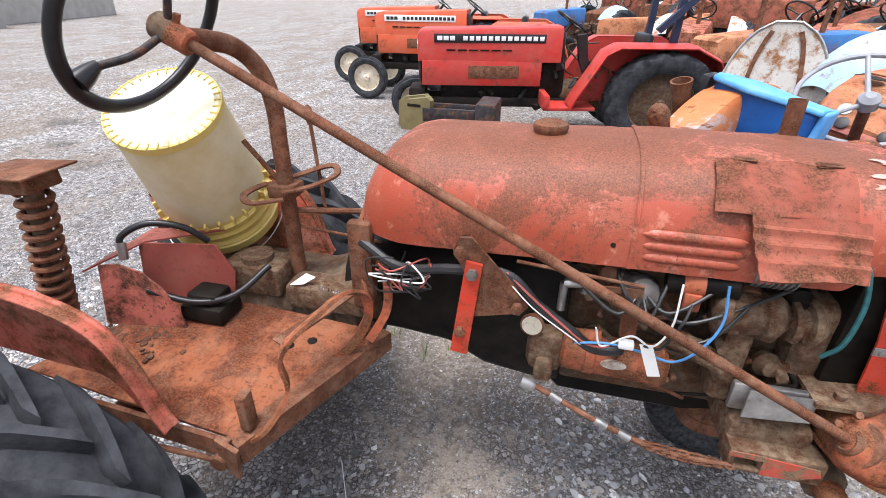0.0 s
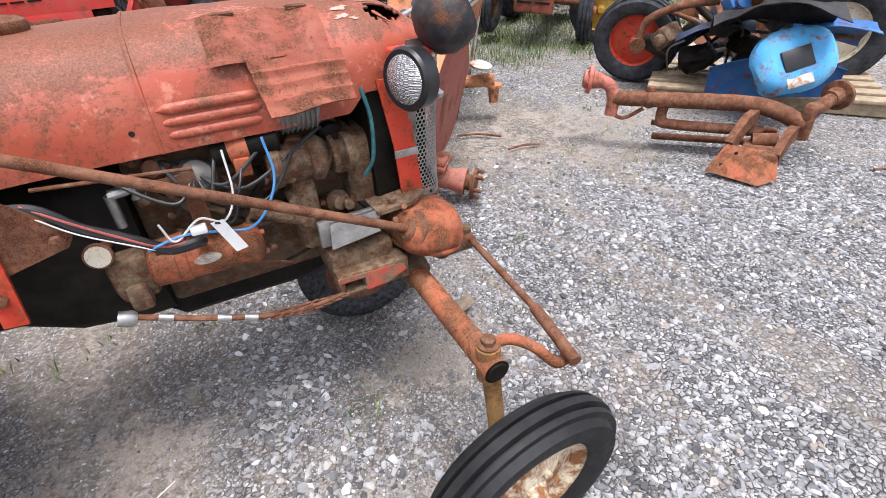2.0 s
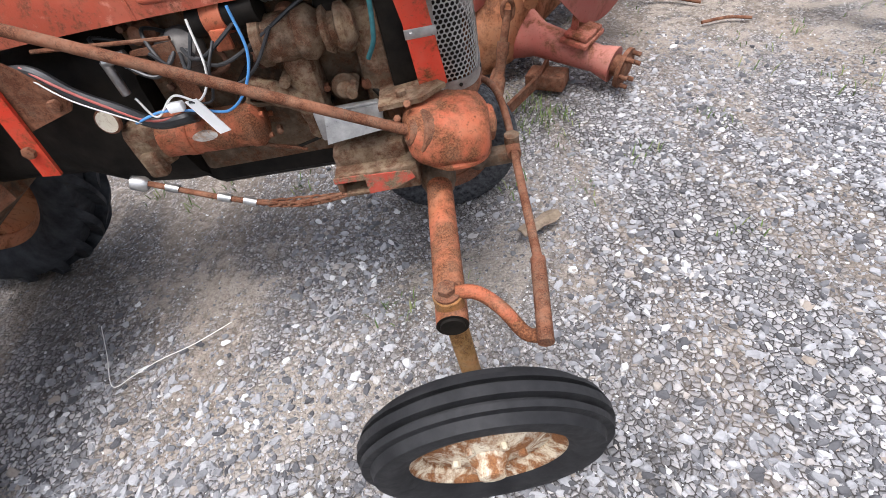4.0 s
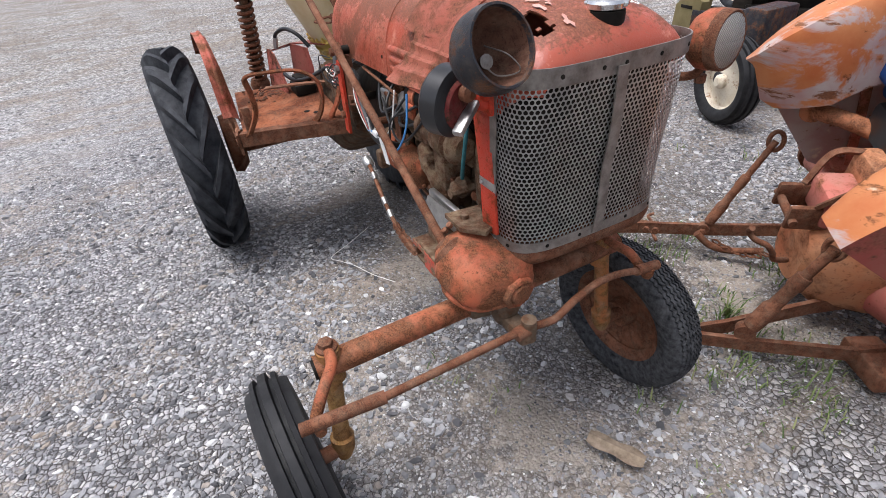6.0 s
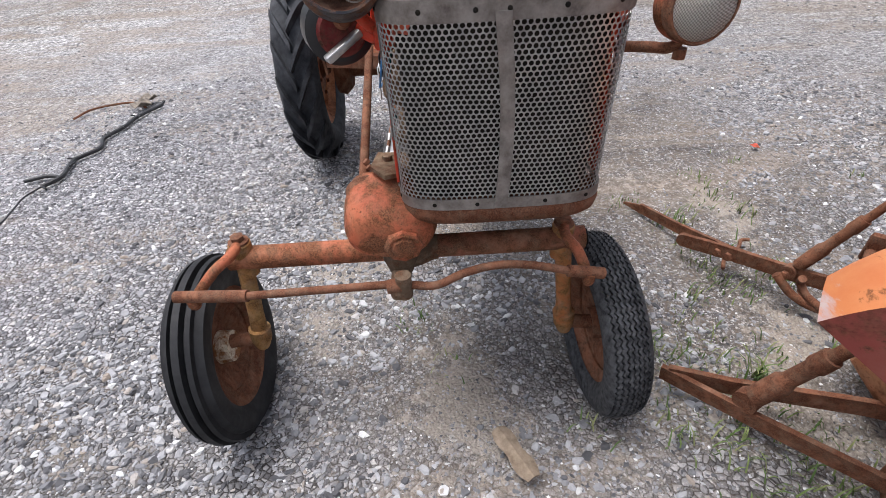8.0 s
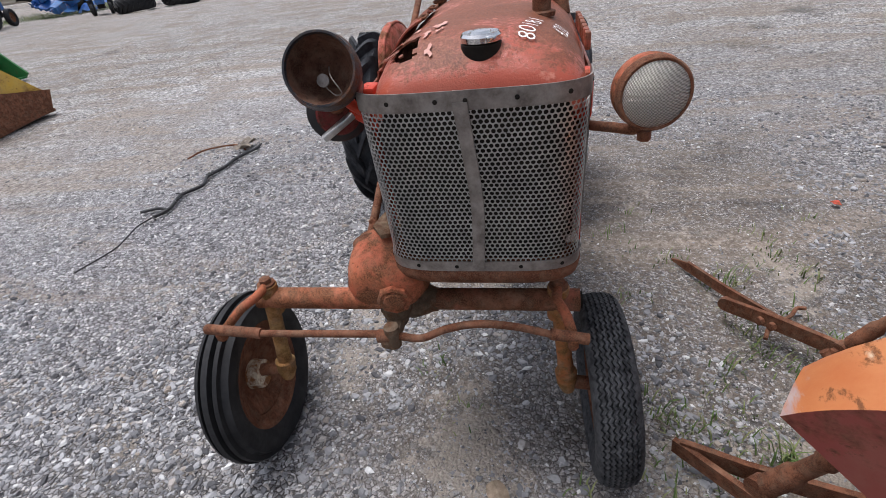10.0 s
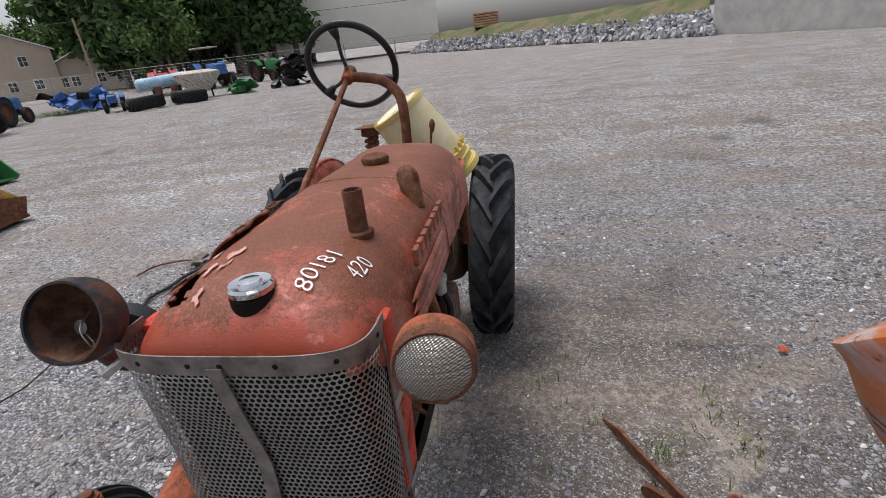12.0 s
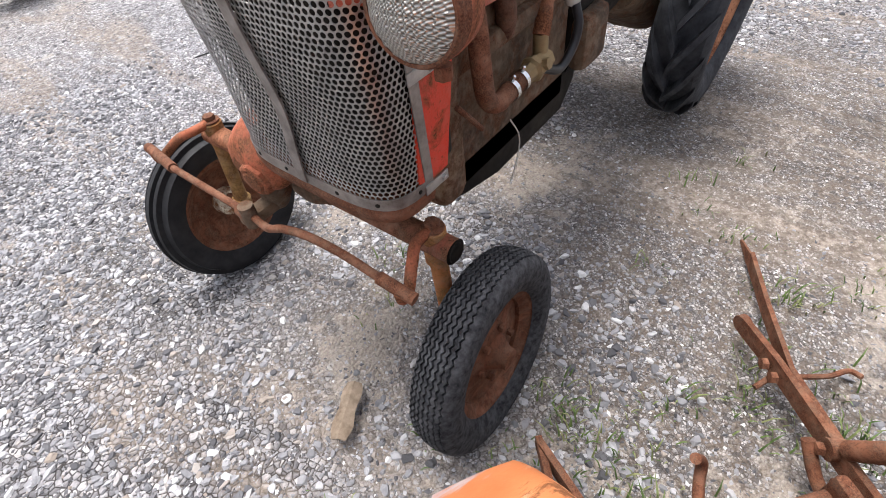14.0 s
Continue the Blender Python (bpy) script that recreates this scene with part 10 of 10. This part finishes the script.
def tree(seed, height, spread, leaf, n, label, pine=False):
    rg_ = np.random.default_rng(seed)
    e = local_thing("tree", label, "tree", "trees behind the yard")
    bm = BM()
    tips = []
    tube(bm, [(0, 0, -0.2), (0.1, 0.05, height * 0.3), (0.0, 0.15, height * 0.6), (0.1, 0, height * 0.92)], 0.32 * height / 16, 8, 4)
    for v in bm.verts:
        k = 1 - 0.75 * max(0.0, v.co.z) / height
        v.co.x *= k
        v.co.y *= k
    for k in range(16):
        z = height * rg_.uniform(0.10 if not pine else 0.22, 0.92)
        a = rg_.uniform(0, 6.28)
        r = spread * (1 - abs(z / height - 0.55) * 1.3) * rg_.uniform(0.6, 1.0)
        r = max(r, spread * 0.25)
        tip = Vector((r * math.cos(a), r * math.sin(a), z + (0.12 if not pine else -0.02) * height * rg_.uniform(0.2, 1)))
        tube(bm, [(0, 0, z - height * 0.05), tip * 0.5 + Vector((0, 0, z * 0.5)), tip], 0.05 * height / 16, 5, 3)
        tips.append((tip, Vector((0, 0, z))))
    part("trunk", bm, M_BARK, e)
    verts, faces = [], []
    for k in range(n):
        tip, root = tips[rg_.integers(len(tips))]
        c = root.lerp(tip, rg_.uniform(0.35, 1.1)) + Vector(rg_.normal(0, 1, 3)) * spread * 0.14
        s = rg_.uniform(0.24, 0.62) * height / 16
        u = Vector(rg_.normal(0, 1, 3)).normalized()
        w = u.cross(Vector(rg_.normal(0, 1, 3))).normalized()
        b = len(verts)
        verts += [c - u * s, c + w * s * 0.5, c + u * s, c - w * s * 0.5]
        faces.append((b, b + 1, b + 2, b + 3))
    me = bpy.data.meshes.new("crown")
    me.from_pydata(verts, [], faces)
    me.materials.append(leaf)
    ob = new("crown", me)
    ob.parent = e
    PLACED[ob.name] = Matrix()
    return e


T = [tree(1, 19, 5.5, M_LEAF, 5200, "tall dark green tree"), tree(2, 16, 5.0, M_LEAFL, 4600, "light green broadleaf tree"), tree(3, 21, 5.0, M_LEAF, 5000, "tall pine with dark needles", True), tree(4, 10, 4.5, M_LEAFL, 4000, "low leafy green tree")]
rt = random.Random(12)
for i, e in enumerate(T):
    e.matrix_basis = pose(-70 + 7 * i, -48 + 4 * i, 0, 0, 0, 30 * i)
for k in range(64):
    az = radians(rt.uniform(-160, -112))
    dist = rt.uniform(66, 112)
    if math.degrees(az) > -138:
        kind = rt.choice((1, 3, 3))
        dist += 45
    else:
        kind = rt.choice((0, 2, 0, 2, 1))
        dist -= 8
    copy_thing(T[kind], pose(dist * math.cos(az), dist * math.sin(az), 0, 0, 0, rt.uniform(0, 360)) @ Matrix.Scale(rt.uniform(0.9, 1.25), 4))
for k in range(14):
    az = radians(30 + 9.0 * k + rt.uniform(-2, 2))
    dist = rt.uniform(95, 130)
    copy_thing(T[rt.choice((1, 0, 2))], pose(dist * math.cos(az), dist * math.sin(az), 0, 0, 0, rt.uniform(0, 360)))


# grass: sparse tufts in the gravel, thicker among the scrap
def grass(name, spots, label):
    rg_ = np.random.default_rng(6)
    verts, faces = [], []
    for x, y, n, hgt, sp in spots:
        for k in range(n):
            a = rg_.uniform(0, 6.28)
            bx, by = x + rg_.normal(0, sp), y + rg_.normal(0, sp)
            h = hgt * rg_.uniform(0.4, 1.2)
            d = Vector((math.cos(a), math.sin(a), 0))
            s = Vector((-d.y, d.x, 0)) * 0.0022 * (1 + hgt * 6)
            p0 = Vector((bx, by, -0.012))
            p1 = p0 + Vector((0, 0, h * 0.6)) + d * h * 0.25
            p2 = p0 + Vector((0, 0, h * 0.85)) + d * h * 0.65
            b = len(verts)
            verts += [p0 - s, p0 + s, p1 + s * 0.8, p1 - s * 0.8, p2]
            faces += [(b, b + 1, b + 2, b + 3), (b + 3, b + 2, b + 4)]
    me = bpy.data.meshes.new(name)
    me.from_pydata(verts, [], faces)
    me.materials.append(M_GRASS)
    return tagged(new(name, me), label, "grass", kind="stuff")


rgs = random.Random(3)
tufts = [(1.0, 2.05, 26, 0.06, 0.05), (0.72, 2.35, 20, 0.05, 0.04), (0.55, 2.15, 22, 0.05, 0.05), (0.80, 2.25, 34, 0.11, 0.02), (0.3, 2.6, 24, 0.08, 0.03), (0.1, 2.3, 16, 0.05, 0.05), (1.25, 1.6, 14, 0.04, 0.04), (1.55, 1.75, 16, 0.05, 0.05), (1.7, 1.2, 12, 0.04, 0.05), (1.9, 1.9, 14, 0.05, 0.06), (0.7, 1.25, 12, 0.04, 0.05), (0.45, 1.1, 18, 0.05, 0.05), (0.95, 1.65, 12, 0.05, 0.04), (2.6, 1.9, 20, 0.05, 0.08), (3.1, 2.7, 16, 0.05, 0.1), (2.3, 2.5, 14, 0.04, 0.08)]
for k in range(46):
    tufts.append((rgs.uniform(-0.6, 1.3), rgs.uniform(1.85, 2.75), rgs.randint(10, 26), rgs.uniform(0.03, 0.065), 0.045))
for k in range(60):
    tufts.append((rgs.uniform(-1.0, 3.5), rgs.uniform(1.9, 5.0), rgs.randint(5, 14), rgs.uniform(0.03, 0.06), 0.04))
for k in range(420):
    x = rgs.uniform(2.2, 9.0)
    y = rgs.uniform(3.9, 7.6)
    if y > 4.9 - 0.25 * (x - 3.0):
        tufts.append((x, y, 46, rgs.uniform(0.05, 0.15), 0.18))
for k in range(120):
    tufts.append((rgs.uniform(1.0, 14), rgs.uniform(8.5, 18), 40, rgs.uniform(0.15, 0.4), 0.3))
grass("grass_tufts", tufts, "thin grass tufts and weeds growing through gravel")
tufts = []
for k in range(160):
    t = rgs.random()
    tufts.append((-16 - 22 * t + rgs.uniform(-2, 2), -28 + 6 * t + rgs.uniform(-3, 3), 40, rgs.uniform(0.15, 0.35), 0.5))
grass("verge_grass", tufts, "uncut grass along the yard's edge")
